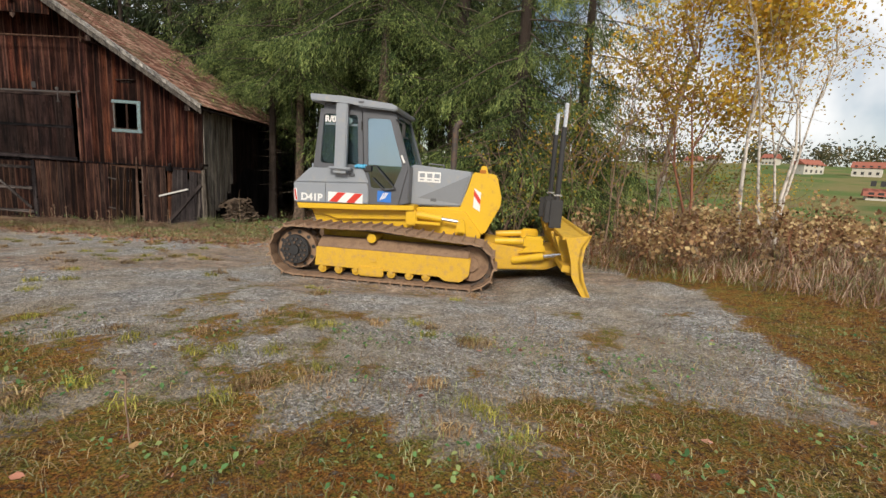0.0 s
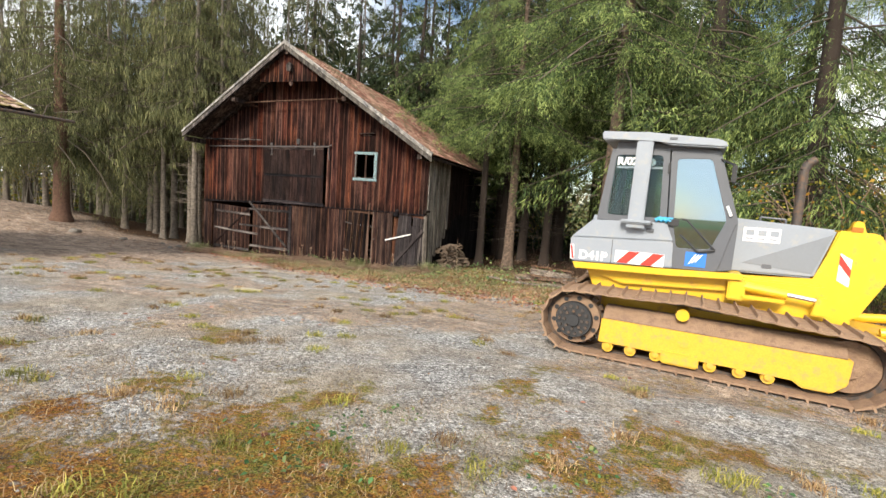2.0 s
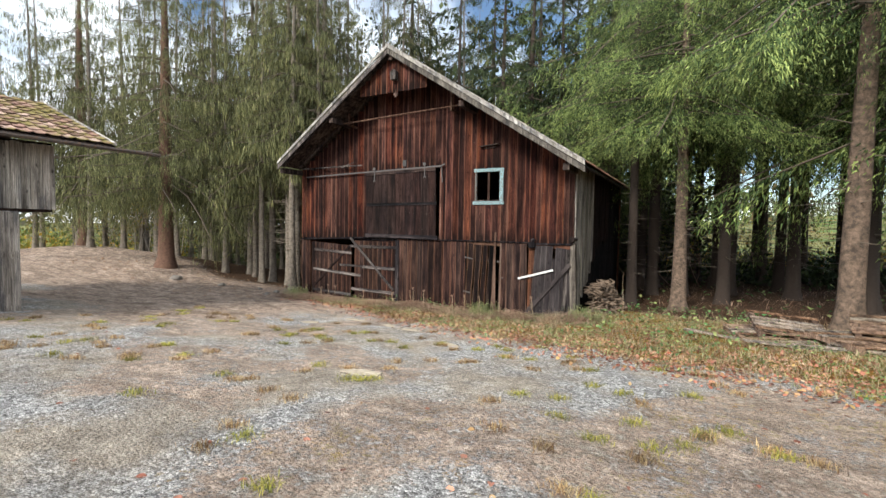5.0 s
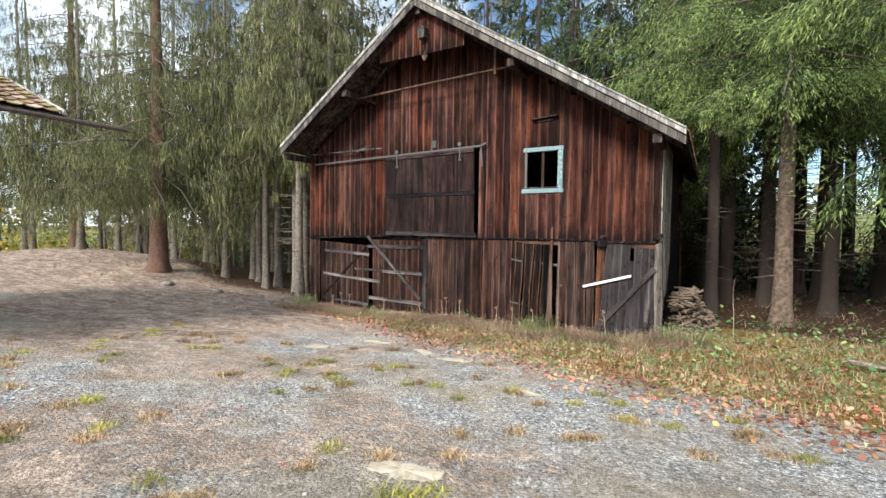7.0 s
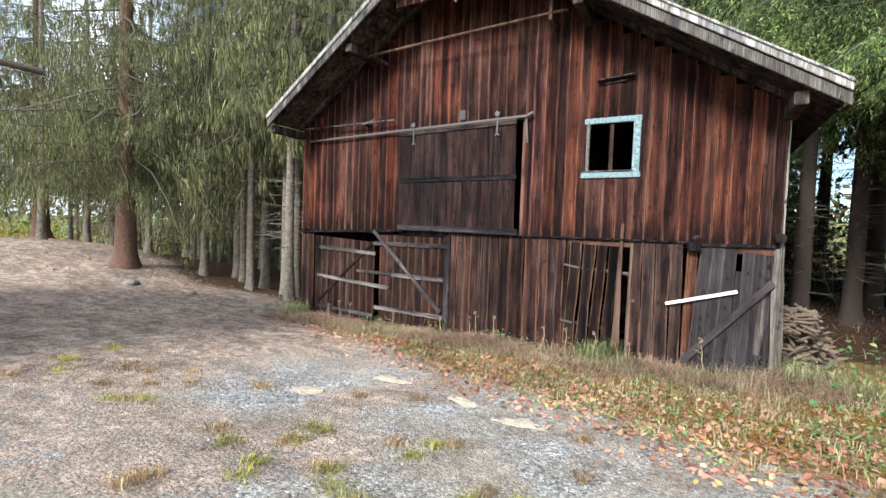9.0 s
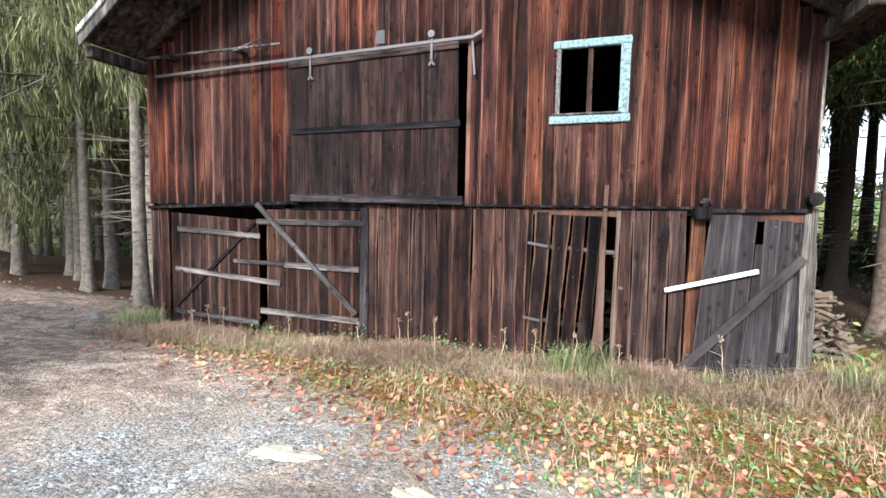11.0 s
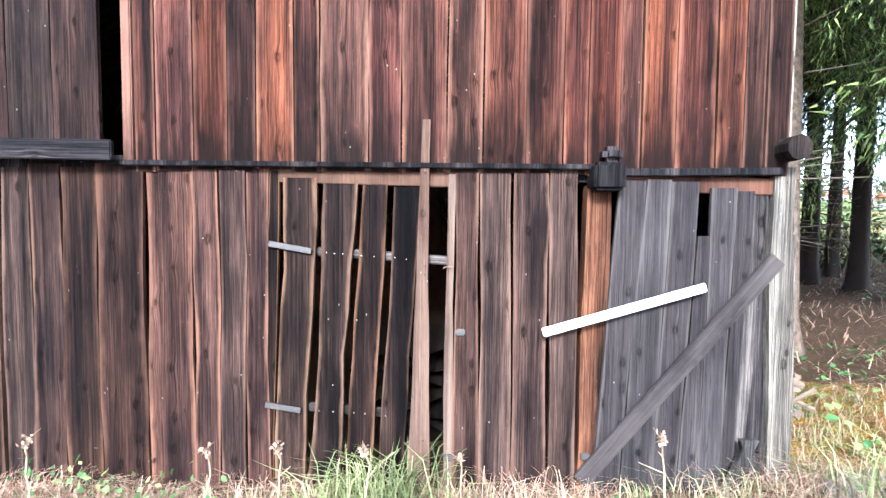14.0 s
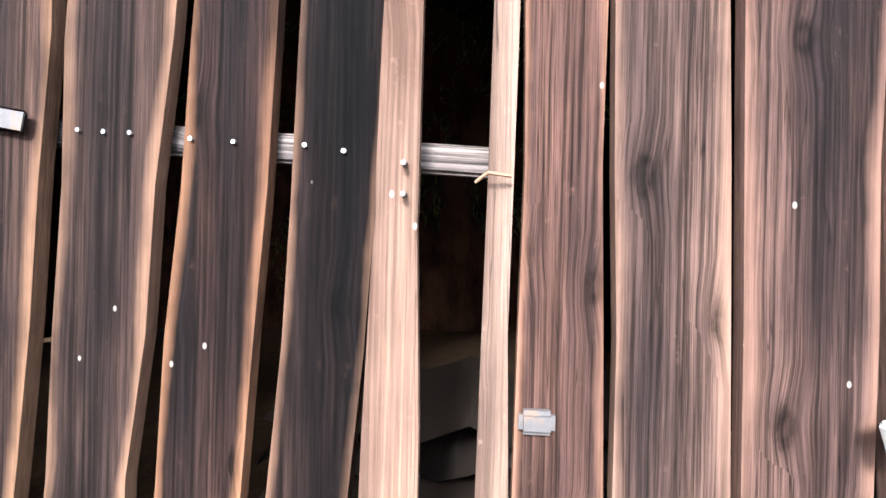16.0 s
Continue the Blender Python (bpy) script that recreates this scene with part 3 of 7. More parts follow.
def thing(name, m=None, label="", category="", group=""):
    return tagged(empty(name, m), label, category, group)


rng = random.Random(7)
nrng = np.random.default_rng(11)


def plank(name, bl, br, tl, tr, z0, z1, y, thick, material, parent, wane=0.008, label="", cut=0.0):
    """A sawn board: its bottom from bl to br, its top from tl to tr, with uneven edges; y is its front."""
    n = 7
    x0 = (bl + br) / 2
    verts, faces, us = [], [], []
    pl, pr = rng.uniform(0, 6), rng.uniform(0, 6)
    for i in range(n + 1):
        t = i / n
        z = z0 + (z1 - z0) * t
        a = bl + (tl - bl) * t + wane * (math.sin(pl + t * 7) * 0.6 + rng.uniform(-0.5, 0.5))
        b = br + (tr - br) * t + wane * (math.sin(pr + t * 6) * 0.6 + rng.uniform(-0.5, 0.5))
        dz = (rng.uniform(-cut, cut) if i in (0, n) else 0.0)
        for x, yy, u in ((a, 0, 0.0), (b, 0, 1.0), (a, thick, 0.0), (b, thick, 1.0)):
            verts.append((x - x0, yy, z + dz - z0))
            us.append(u)
    for i in range(n):
        p, q = 4 * i, 4 * i + 4
        faces += [(p, p + 1, q + 1, q), (p + 1, p + 3, q + 3, q + 1), (p + 3, p + 2, q + 2, q + 3), (p + 2, p, q, q + 2)]
    faces += [(0, 2, 3, 1), (4 * n, 4 * n + 1, 4 * n + 3, 4 * n + 2)]
    me = bpy.data.meshes.new(name)
    me.from_pydata(verts, [], faces)
    uv = me.uv_layers.new(name="across")
    for lp in me.loops:
        uv.data[lp.index].uv = (us[lp.vertex_index], verts[lp.vertex_index][2])
    ob = link_mesh(name, me, material, parent, label)
    ob.location = (x0, y, z0)
    return ob

# ---- ground ----
def ground_z(x, y):
    x, y = np.asarray(x, float), np.asarray(y, float)
    u, v = np.clip(x, -32, 7) / 10, np.clip(y, -3, 21) / 10
    z = 0.295 + 0.042 * u - 0.658 * v + 0.059 * u * u + 0.252 * u * v + 0.126 * v * v
    z = z - 0.10 * np.exp(-((x + 11) ** 2 / 12 + (y - 13) ** 2 / 9))
    z = z + 1.5 * np.exp(-((x + 36) ** 2 / 60 + (y - 17) ** 2 / 40)) + 0.5 * np.exp(-((x + 28) ** 2 / 20 + (y - 19) ** 2 / 30))
    z = z + 0.35 / (1 + np.exp(-np.clip(x - 4.0, -20, 20) * 1.6)) * np.exp(-((y - 6) ** 2) / 60)
    z = z + 0.035 * np.sin(x * 0.9 + 1.2) * np.cos(y * 0.8) + 0.015 * np.sin(x * 2.7 + y * 1.9) + 0.010 * np.sin(x * 5.1 - y * 4.3)
    r = np.hypot(x, y)
    east = np.clip((x * 0.72 + y * 0.69) / np.maximum(r, 1), 0, 1) ** 2
    z = z + east * (np.clip((r - 90) / 300, 0, 1) ** 1.3 * 23 - np.clip((r - 14) / 60, 0, 1) * 1.2) - np.clip((r - 60) / 80, 0, 1) * 0.5
    # ground levelled by the bulldozer's tracks
    ca, sa = math.cos(radians(9.6)), math.sin(radians(9.6))
    du, dv = (x + 3.05) * ca - (y - 6.74) * sa, (x + 3.05) * sa + (y - 6.74) * ca
    off = np.maximum(np.abs(du - 1.65) - 1.95, 0) ** 2 + np.maximum(np.abs(dv - 1.2) - 1.6, 0) ** 2
    w = np.exp(-off / 0.3)
    return z * (1 - w) - 0.195 * w


def strip_y(x):
    """Where the gravel of the yard ends and the grass before the barn begins."""
    return np.interp(x, [-40, -19, -17.5, -14, -11, -8, -4.5, 0, 3.0, 4.5, 30], [19, 15.4, 14.7, 13.6, 12.4, 11.2, 10.3, 9.3, 8.2, -1, -8])


def zones(x, y):
    def wob(s, o):
        return np.array([noise.noise((a * s + o, b * s, o)) for a, b in zip(np.ravel(x), np.ravel(y))]).reshape(np.shape(x))
    w1, w2, w3 = wob(0.35, 3.1), wob(0.9, 9.7), wob(2.1, 4.4)
    turf = np.clip((y - strip_y(x) + 0.9 * w1 + 0.3) / 1.2, 0, 0.95)
    front = np.clip((3.3 + 0.25 * x * (x > -3) - 0.12 * np.abs(x + 3) * (x < -3) - y + 3.0 * w1 + 1.8 * w2 + 1.6 * w3) / 2.0, 0, 0.9)
    patch = np.clip((w1 * 0.9 + w2 * 0.9 + w3 * 1.5 - 0.16 + 0.30 * np.clip((6.5 - y) / 4, 0, 1)) / 0.8, 0, 0.6)
    front = np.maximum(front, np.clip((2.1 - y + 1.2 * w2 + 0.8 * w3) / 0.8, 0, 0.9) * (x > -4))
    front = np.maximum(front, np.clip((x - 2.0 - 0.15 * y + 1.2 * w2 + 0.8 * w3) / 0.9, 0, 0.9) * (y < 8))
    turf = np.maximum(turf, np.maximum(front, patch * (y < 10) * np.clip((x + 12) / 5, 0.2, 1) * np.clip((7.5 - y) / 2.5, 0.45, 1)))
    soil = np.clip((-x - 13.8 + 0.42 * (y - 8) + 3.0 * w1) / 3.5, 0, 1) * np.clip((y - 7.5 + w1 * 2) / 2.0, 0, 1)
    soil = np.maximum(soil, np.clip((w1 * 1.1 + w2 * 0.8 + 0.02 + 0.25 * np.exp(-((y - 9) / 3.0) ** 2)) / 0.6, 0, 0.60) * np.clip((y - 2.5) / 2, 0, 1) * (y < 14))
    turf = turf * (1 - np.clip(soil, 0, 1) * (x < -19))
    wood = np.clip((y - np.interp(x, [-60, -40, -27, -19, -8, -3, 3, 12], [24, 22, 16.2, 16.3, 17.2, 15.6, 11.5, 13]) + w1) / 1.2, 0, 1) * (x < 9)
    # inside the barn: no turf, and the dark forest-floor colour deepens the shade
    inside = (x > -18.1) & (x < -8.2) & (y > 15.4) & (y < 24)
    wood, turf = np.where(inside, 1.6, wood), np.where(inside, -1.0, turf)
    far = np.clip((np.hypot(x, y) - 38) / 25, 0, 1)
    return turf, soil * (1 - wood * 0.6), wood, far


def axis_steps(lo, hi, step, far):
    a = list(np.arange(lo, hi + 1e-6, step))
    d = step
    while a[-1] < far:
        d *= 1.25
        a.append(a[-1] + d)
    d = step
    while a[0] > -far:
        d *= 1.25
        a.insert(0, a[0] - d)
    return np.array(a)


gx, gy = axis_steps(-24, 7, 0.22, 2600), axis_steps(-1.5, 17, 0.22, 2600)
GX, GY = np.meshgrid(gx, gy)
GZ = ground_z(GX, GY)
idx = np.arange(GX.size).reshape(GX.shape)
quads = np.stack([idx[:-1, :-1], idx[:-1, 1:], idx[1:, 1:], idx[1:, :-1]], -1).reshape(-1, 4)
ground = soup("ground", np.stack([GX, GY, GZ], -1).reshape(-1, 3), quads, M["ground"])
tagged(ground, "gravel yard with moss, bare soil, dry turf and forest floor", "ground", kind="structure")
for key, val in zip(("turf", "soil", "wood_floor_barn_shade", "field"), zones(GX, GY)):
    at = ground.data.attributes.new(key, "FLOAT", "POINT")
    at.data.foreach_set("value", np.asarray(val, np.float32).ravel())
for p in ground.data.polygons:
    p.use_smooth = True


def gz(x, y):
    return float(ground_z(x, y))

# ---- barn ----
BY = 15.42                       # front of the boards
BX0, BX1, BRX, BRZ = -18.10, -8.25, -13.55, 6.78
EL, ER = (-18.15, 3.62), (-7.78, 3.06)   # eaves, left and right
FRONT, BACK = 14.33, 24.0


def roof_z(x):
    """The underside of the roof."""
    a, b = (EL if x < BRX else ER)
    return b + (BRZ - b) * (x - a) / (BRX - a)


barn = thing("barn", None, "old weathered dark brown plank barn with tiled gable roof", "barn")


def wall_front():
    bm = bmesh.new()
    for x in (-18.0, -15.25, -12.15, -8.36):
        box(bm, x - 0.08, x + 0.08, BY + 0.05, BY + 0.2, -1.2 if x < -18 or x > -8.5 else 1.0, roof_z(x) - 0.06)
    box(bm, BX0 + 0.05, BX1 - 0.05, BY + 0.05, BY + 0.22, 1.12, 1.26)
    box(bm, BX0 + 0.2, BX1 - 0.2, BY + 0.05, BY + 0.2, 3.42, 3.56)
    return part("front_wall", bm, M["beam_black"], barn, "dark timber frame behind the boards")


front = wall_front()
# upper boards
edges = [BX0]
while edges[-1] < -12.45:
    edges.append(edges[-1] + rng.uniform(0.17, 0.27))
edges = [e for e in edges if e < -12.38] + [-12.25, -12.12, -11.89, -11.68, -11.5, -11.27, -11.11, -10.81, -10.61, -10.33, -10.11, -9.85, -9.62, -9.47, -9.28, -9.15, -8.94, -8.7, -8.53, -8.4, BX1]
for a, b in zip(edges, edges[1:]):
    mid, g = (a + b) / 2, 0.004
    top = min(roof_z(a + 0.01), roof_z(b - 0.01)) - 0.02
    dy = rng.uniform(-0.008, 0.008)
    spans = [(1.17 + rng.uniform(-0.015, 0.01), top)]
    if -15.0 < mid < -12.26:
        spans = [(3.40, top)]
    elif -11.13 < mid < -10.27:
        spans = [(1.17, 2.33), (3.22, top)]
    for z0, z1 in spans:
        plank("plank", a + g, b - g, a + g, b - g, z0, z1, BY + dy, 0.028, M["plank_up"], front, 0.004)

# ledge under the upper boards
for p, q, w, h in (((BX0, BY - 0.02, 1.10), (-15.0, BY - 0.02, 1.215), 0.06, 0.05), ((-12.4, BY - 0.02, 1.205), (-9.42, BY - 0.02, 1.205), 0.04, 0.032), ((-9.27, BY - 0.01, 1.175), (-8.3, BY - 0.01, 1.19), 0.05, 0.045)):
    bm = bmesh.new()
    bar(bm, p, q, w, h)
    part("ledge", bm, M["beam_black"], barn, "blackened drip ledge")
for p, q in (((-11.42, BY + 0.05, 1.15), (-10.3, BY + 0.05, 1.13)), ((-9.3, BY + 0.05, 1.12), (-8.3, BY + 0.05, 1.10))):
    bm = bmesh.new()
    bar(bm, p, q, 0.06, 0.1)
    part("lintel", bm, M["plank_low"], barn, "reddish brown lintel rail")

# lower fixed boards
xs = [-13.86, -13.66, -13.47, -13.33, -13.12, -12.93, -12.73, -12.5, -12.2, -11.91, -11.74, -11.58, -11.43]
for a, b in zip(xs, xs[1:]):
    lean = rng.uniform(-0.012, 0.012)
    plank("plank", a + 0.005, b - 0.005, a + 0.005 + lean, b - 0.005 + lean, -0.86 + rng.uniform(-0.06, 0.05), 1.19, BY + rng.uniform(0, 0.02), 0.028, M["plank_low"], front, 0.012, cut=0.02)
for a, b in ((BX0 + 0.0, -17.9), (-17.89, -17.7)):
    plank("plank", a, b - 0.006, a, b - 0.006, -0.98, 1.08, BY + 0.01, 0.028, M["plank_low"], front, 0.01)
# boards between gap and post
for k, ((a, b), (c, d)) in enumerate(zip(((-10.338, -10.283), (-10.278, -10.115), (-10.105, -9.915), (-9.905, -9.69), (-9.67, -9.50)),
                                         ((-10.325, -10.272), (-10.268, -10.135), (-10.12, -9.93), (-9.912, -9.705), (-9.69, -9.53)))):
    plank("plank", a, b, c, d, -0.80 + rng.uniform(-0.03, 0.03), 1.175, BY + rng.uniform(-0.004, 0.01), 0.03, M["plank_low" if k else "wane_pale"], front, 0.009, cut=0.015)


def gate(name, m, x0, x1, z0, z1, sag, label):
    g = thing(name, None, label, "barn gate", "barn gates")
    n = 9
    for i in range(n):
        a, b = x0 + (x1 - x0) * i / n, x0 + (x1 - x0) * (i + 1) / n
        dz = sag * (i + 0.5) / n
        plank("plank", a + 0.004, b - 0.004, a + 0.004, b - 0.004, z0 + dz + rng.uniform(-0.02, 0.02), z1 + dz, BY - 0.005, 0.028, M["plank_low"], g, 0.006)
    return g


gl = gate("barn_gate", None, -17.62, -15.78, -0.98, 1.02, -0.10, "sagging brown plank barn gate with grey cross rails")
gr = gate("barn_gate", None, -15.62, -13.88, -0.95, 1.10, 0.0, "brown plank barn gate with grey rails and diagonal brace")


def rail(parent, p0, p1, w=0.09, t=0.03, mat="brace", name="rail", y=None, label=""):
    bm = bmesh.new()
    y = BY - 0.025 if y is None else y
    bar(bm, (0, 0, -math.dist(p0, p1) / 2), (0, 0, math.dist(p0, p1) / 2), w, t, (0, -1, 0), 0.006)
    ob = part(name, bm, M[mat], parent, label)
    d = Vector((p1[0] - p0[0], 0, p1[1] - p0[1]))
    q = Matrix.Rotation(math.atan2(d.x, d.z), 4, "Y")
    ob.matrix_world = Matrix.Translation(((p0[0] + p1[0]) / 2, y, (p0[1] + p1[1]) / 2)) @ q
    return ob


for p, q in (((-17.46, 0.74), (-15.73, 0.66)), ((-17.52, 0.04), (-15.35, -0.09)), ((-17.54, -0.70), (-15.77, -0.77))):
    rail(gl, p, q)
rail(gl, (-17.54, -0.63), (-15.8, 0.92), 0.06, 0.03, "plank_hatch", "brace", BY - 0.02)
for p, q in (((-15.80, 0.90), (-13.86, 0.91)), ((-15.74, -0.56), (-13.94, -0.58))):
    rail(gr, p, q)
rail(gr, (-16.27, 0.24), (-15.25, 0.23), 0.07)
rail(gr, (-15.27, 0.22), (-13.94, 0.21), 0.09)
rail(gr, (-15.78, 1.19), (-13.97, -0.47), 0.085, 0.03, "brace", "brace", BY - 0.055)
bm = bmesh.new()
box(bm, -13.93, -13.80, BY - 0.03, BY + 0.06, -0.95, 1.15, 0.012)
part("gate_post", bm, M["beam_black"], barn, "dark squared gate post")

# slack plank door with iron hinges
door = thing("plank_door", None, "slack dark plank door hanging askew with gaps", "door")
for (c, d), (a, b) in zip(((-11.335, -11.135), (-11.08, -10.888), (-10.85, -10.70), (-10.645, -10.49)),
                          ((-11.40, -11.21), (-11.18, -10.998), (-10.955, -10.787), (-10.745, -10.585))):
    plank("plank", a, b, c, d, -0.78, 1.115 + (c + 11.3) * -0.05, BY + 0.012, 0.03, M["plank_door"], door, 0.016, cut=0.012)
plank("plank", -11.47, -11.415, -11.43, -11.365, -0.8, 1.17, BY + 0.02, 0.03, M["plank_door"], door, 0.006)
rail(door, (-11.2, 0.675), (-10.3, 0.62), 0.055, 0.03, "brace", "batten", BY + 0.065)
rail(door, (-11.2, -0.33), (-10.6, -0.37), 0.055, 0.03, "brace", "batten", BY + 0.065)
for p, q in (((-11.43, 0.72), (-11.16, 0.675)), ((-11.46, -0.295), (-11.23, -0.33))):
    rail(door, p, q, 0.042, 0.008, "iron", "hinge", BY - 0.004, "flat grey iron strap hinge")
for x, z in ((-11.07, 0.665), (-11.02, 0.662), (-10.97, 0.66), (-10.855, 0.65), (-10.775, 0.645), (-10.645, 0.64), (-10.575, 0.63), (-11.12, -0.335), (-11.03, -0.34), (-10.9, -0.345), (-10.83, -0.35), (-10.7, -0.36)):
    bm = bmesh.new()
    tube(bm, (x, BY + 0.005, z), (x, BY + 0.02, z), 0.0042, 0.0042, 8)
    part("nail", bm, M["chrome"], door, "bright nail head")
bm = bmesh.new()
tube(bm, (-10.345, BY - 0.012, 0.575), (-10.325, BY - 0.02, 0.590), 0.003, n=6)
tube(bm, (-10.325, BY - 0.02, 0.590), (-10.285, BY - 0.012, 0.586), 0.003, n=6)
part("bent_nail", bm, M["rust"], front, "bent rusty nail")
heap = thing("folded_sheet", None, "dark brown folded tarpaulin heap inside the barn", "tarpaulin")
for k in range(8):
    bm = bmesh.new()
    n = 14
    z0 = -1.0 + 0.115 * k
    vs = [[bm.verts.new((-11.1 + 1.5 * i / n, BY + 0.7 + 0.05 * math.sin(i * 1.1 + k) + 0.7 * j + 0.015 * k, z0 + 0.035 * math.sin(i * 1.7 + k * 2.1) + 0.09 * j)) for i in range(n + 1)] for j in (0, 1)]
    for i in range(n):
        bm.faces.new((vs[0][i], vs[0][i + 1], vs[1][i + 1], vs[1][i]))
    bmesh.ops.solidify(bm, geom=bm.faces[:], thickness=0.05)
    part("fold", bm, M["tarp"], heap, smooth=True)
lath = thing("leaning_lath", None, "long tapered brown lath leaning over the door gap", "lath")
plank("lath_board", -10.562, -10.420, -10.474, -10.438, -0.82, 1.48, BY - 0.03, 0.022, M["lath"], lath, 0.008)
for z in (0.55, 0.60, 1.17, -0.5):
    bm = bmesh.new()
    tube(bm, (-10.46, BY - 0.052, z), (-10.46, BY - 0.03, z), 0.005, n=8)
    part("nail", bm, M["iron"], lath, "small iron nail head")

# orange post, block and beam end
post = thing("door_post", None, "orange brown split door post under a black beam end", "post")
plank("post_board", -9.49, -9.30, -9.46, -9.325, -0.82, 1.1, BY + 0.015, 0.10, M["post_orange"], post, 0.012)
bm = bmesh.new()
box(bm, -9.46, -9.27, BY - 0.12, BY + 0.05, 1.06, 1.225, 0.02)
part("beam_end", bm, M["beam_black"], post, "black weathered beam end")
bm = bmesh.new()
box(bm, -9.40, -9.275, BY - 0.09, BY + 0.05, 1.23, 1.325, 0.03)
part("upper_beam_end", bm, M["beam_black"], post)

# grey leaning door
gdoor = thing("leaning_door", None, "grey weathered plank door leaning crooked at the corner", "door")
tops = [-9.275, -9.11, -8.955, -8.785, -8.71, -8.555, -8.45]
bots = [-9.40, -9.23, -9.03, -8.87, -8.74, -8.60, -8.52]
for i in range(6):
    zt = 1.135 - 0.06 * i / 5
    if i == 3:
        zt = 0.80
    plank("plank", bots[i] + 0.002, bots[i + 1] - 0.002, tops[i] + 0.002, tops[i + 1] - 0.002, -0.84 + rng.uniform(-0.03, 0.02), zt, BY - 0.012, 0.025, M["plank_grey"], gdoor, 0.005, cut=0.012)
rail(gdoor, (-9.48, -0.74), (-8.32, 0.66), 0.105, 0.035, "plank_grey", "brace", BY - 0.045, "rough grey diagonal brace")
batten = thing("white_batten", None, "new white planed batten nailed across the doors", "batten")
rail(batten, (-9.735, 0.195), (-8.755, 0.485), 0.054, 0.028, "white_batten", "strip", BY - 0.06)
for x in (-9.62, -9.35, -8.86):
    bm = bmesh.new()
    z = 0.195 + (x + 9.735) * 0.296
    tube(bm, (x, BY - 0.092, z), (x, BY - 0.06, z), 0.004, n=8)
    part("nail", bm, M["iron"], batten, "small iron nail head")
# corner: splintered boards and post
corner = thing("corner_post", None, "grey split corner post with slipped boards", "post")
plank("post_board", -8.30, -8.14, -8.335, -8.20, -0.86, 1.22, BY + 0.0, 0.14, M["post_grey"], corner, 0.012)
plank("slipped_board", -8.60, -8.46, -8.44, -8.33, -0.88, 1.05, BY + 0.03, 0.03, M["brace"], corner, 0.03)
bm = bmesh.new()
tube(bm, (-8.27, BY - 0.12, 1.32), (-8.27, BY + 0.3, 1.32), 0.075, 0.07, 10)
part("log_end", bm, M["soffit"], corner, "round weathered log end")
plank("board_stub", -8.62, -8.47, -8.50, -8.43, -0.86, -0.45, BY - 0.08, 0.03, M["post_grey"], corner, 0.03)
# small bits on the doors
for x, z in ((-10.235, 0.18), (-10.3, -0.62), (-9.44, -0.60), (-9.40, -0.68)):
    bm = bmesh.new()
    box(bm, x - 0.03, x + 0.03, BY - 0.02, BY + 0.01, z - 0.02, z + 0.02, 0.008)
    part("latch", bm, M["iron"], front, "small iron latch plate")

# hatch on its rail
hatch = thing("sliding_hatch", None, "dark plank sliding hatch hung from a steel rail", "hatch")
hx = [-15.08, -14.78, -14.47, -14.2, -13.9, -13.55, -13.2, -12.95, -12.68, -12.40]
for a, b in zip(hx, hx[1:]):
    plank("plank", a + 0.003, b - 0.003, a - 0.02, b - 0.026, 1.30, 3.26 + (a + 15) * 0.02, BY - 0.075, 0.028, M["plank_hatch"], hatch, 0.004)
rail(hatch, (-15.12, 3.30), (-12.42, 3.36), 0.10, 0.03, "soffit", "rail", BY - 0.09)
rail(hatch, (-15.06, 2.30), (-12.38, 2.32), 0.09, 0.03, "beam_black", "rail", BY - 0.09)
rail(hatch, (-15.10, 1.29), (-12.32, 1.27), 0.12, 0.035, "beam_black", "rail", BY - 0.092)
for x, z in ((-14.72, 3.42), (-12.8, 3.48)):
    bm = bmesh.new()
    tube(bm, (x, BY - 0.15, z + 0.04), (x, BY - 0.12, z + 0.04), 0.05, n=14)
    box(bm, x - 0.015, x + 0.015, BY - 0.125, BY - 0.11, z - 0.32, z + 0.03)
    prism(bm, [(x - 0.05, z - 0.36), (x, z - 0.30), (x + 0.05, z - 0.36), (x + 0.03, z - 0.38), (x, z - 0.34), (x - 0.03, z - 0.38)], BY - 0.125, BY - 0.11)
    part("hanger", bm, M["iron"], hatch, "galvanised wheel hanger")
bm = bmesh.new()
bar(bm, (-17.78, BY - 0.10, 3.31), (-12.22, BY - 0.10, 3.44), 0.03, 0.045)
bar(bm, (-12.22, BY - 0.10, 3.44), (-12.10, BY - 0.10, 3.50), 0.03, 0.045)
bar(bm, (-12.24, BY - 0.06, 3.42), (-12.20, BY - 0.06, 2.95), 0.03, 0.03)
part("hatch_rail", bm, M["iron"], barn, "grey steel hatch rail")
bm = bmesh.new()
box(bm, -12.31, -12.25, BY - 0.02, BY + 0.05, 1.2, 3.4, 0.006)
part("hatch_jamb", bm, M["plank_up"], barn)

# window
win = thing("window", None, "small glassless barn window with flaking pale blue frame", "window")
for nm, a in (("head", (-11.17, -10.235, 3.205, 3.30)), ("sill", (-11.20, -10.225, 2.265, 2.365)), ("jamb", (-11.13, -11.075, 2.365, 3.205)), ("jamb", (-10.36, -10.245, 2.365, 3.205))):
    bm = bmesh.new()
    box(bm, a[0], a[1], BY - 0.035, BY + 0.04, a[2], a[3], 0.008)
    part(nm, bm, M["blue_worn" if a[0] == -11.13 else "blue_paint"], win)
bm = bmesh.new()
box(bm, -10.745, -10.685, BY + 0.01, BY + 0.05, 2.365, 3.205, 0.006)
part("mullion", bm, M["lath"], win, "bare wooden mullion")
bm = bmesh.new()
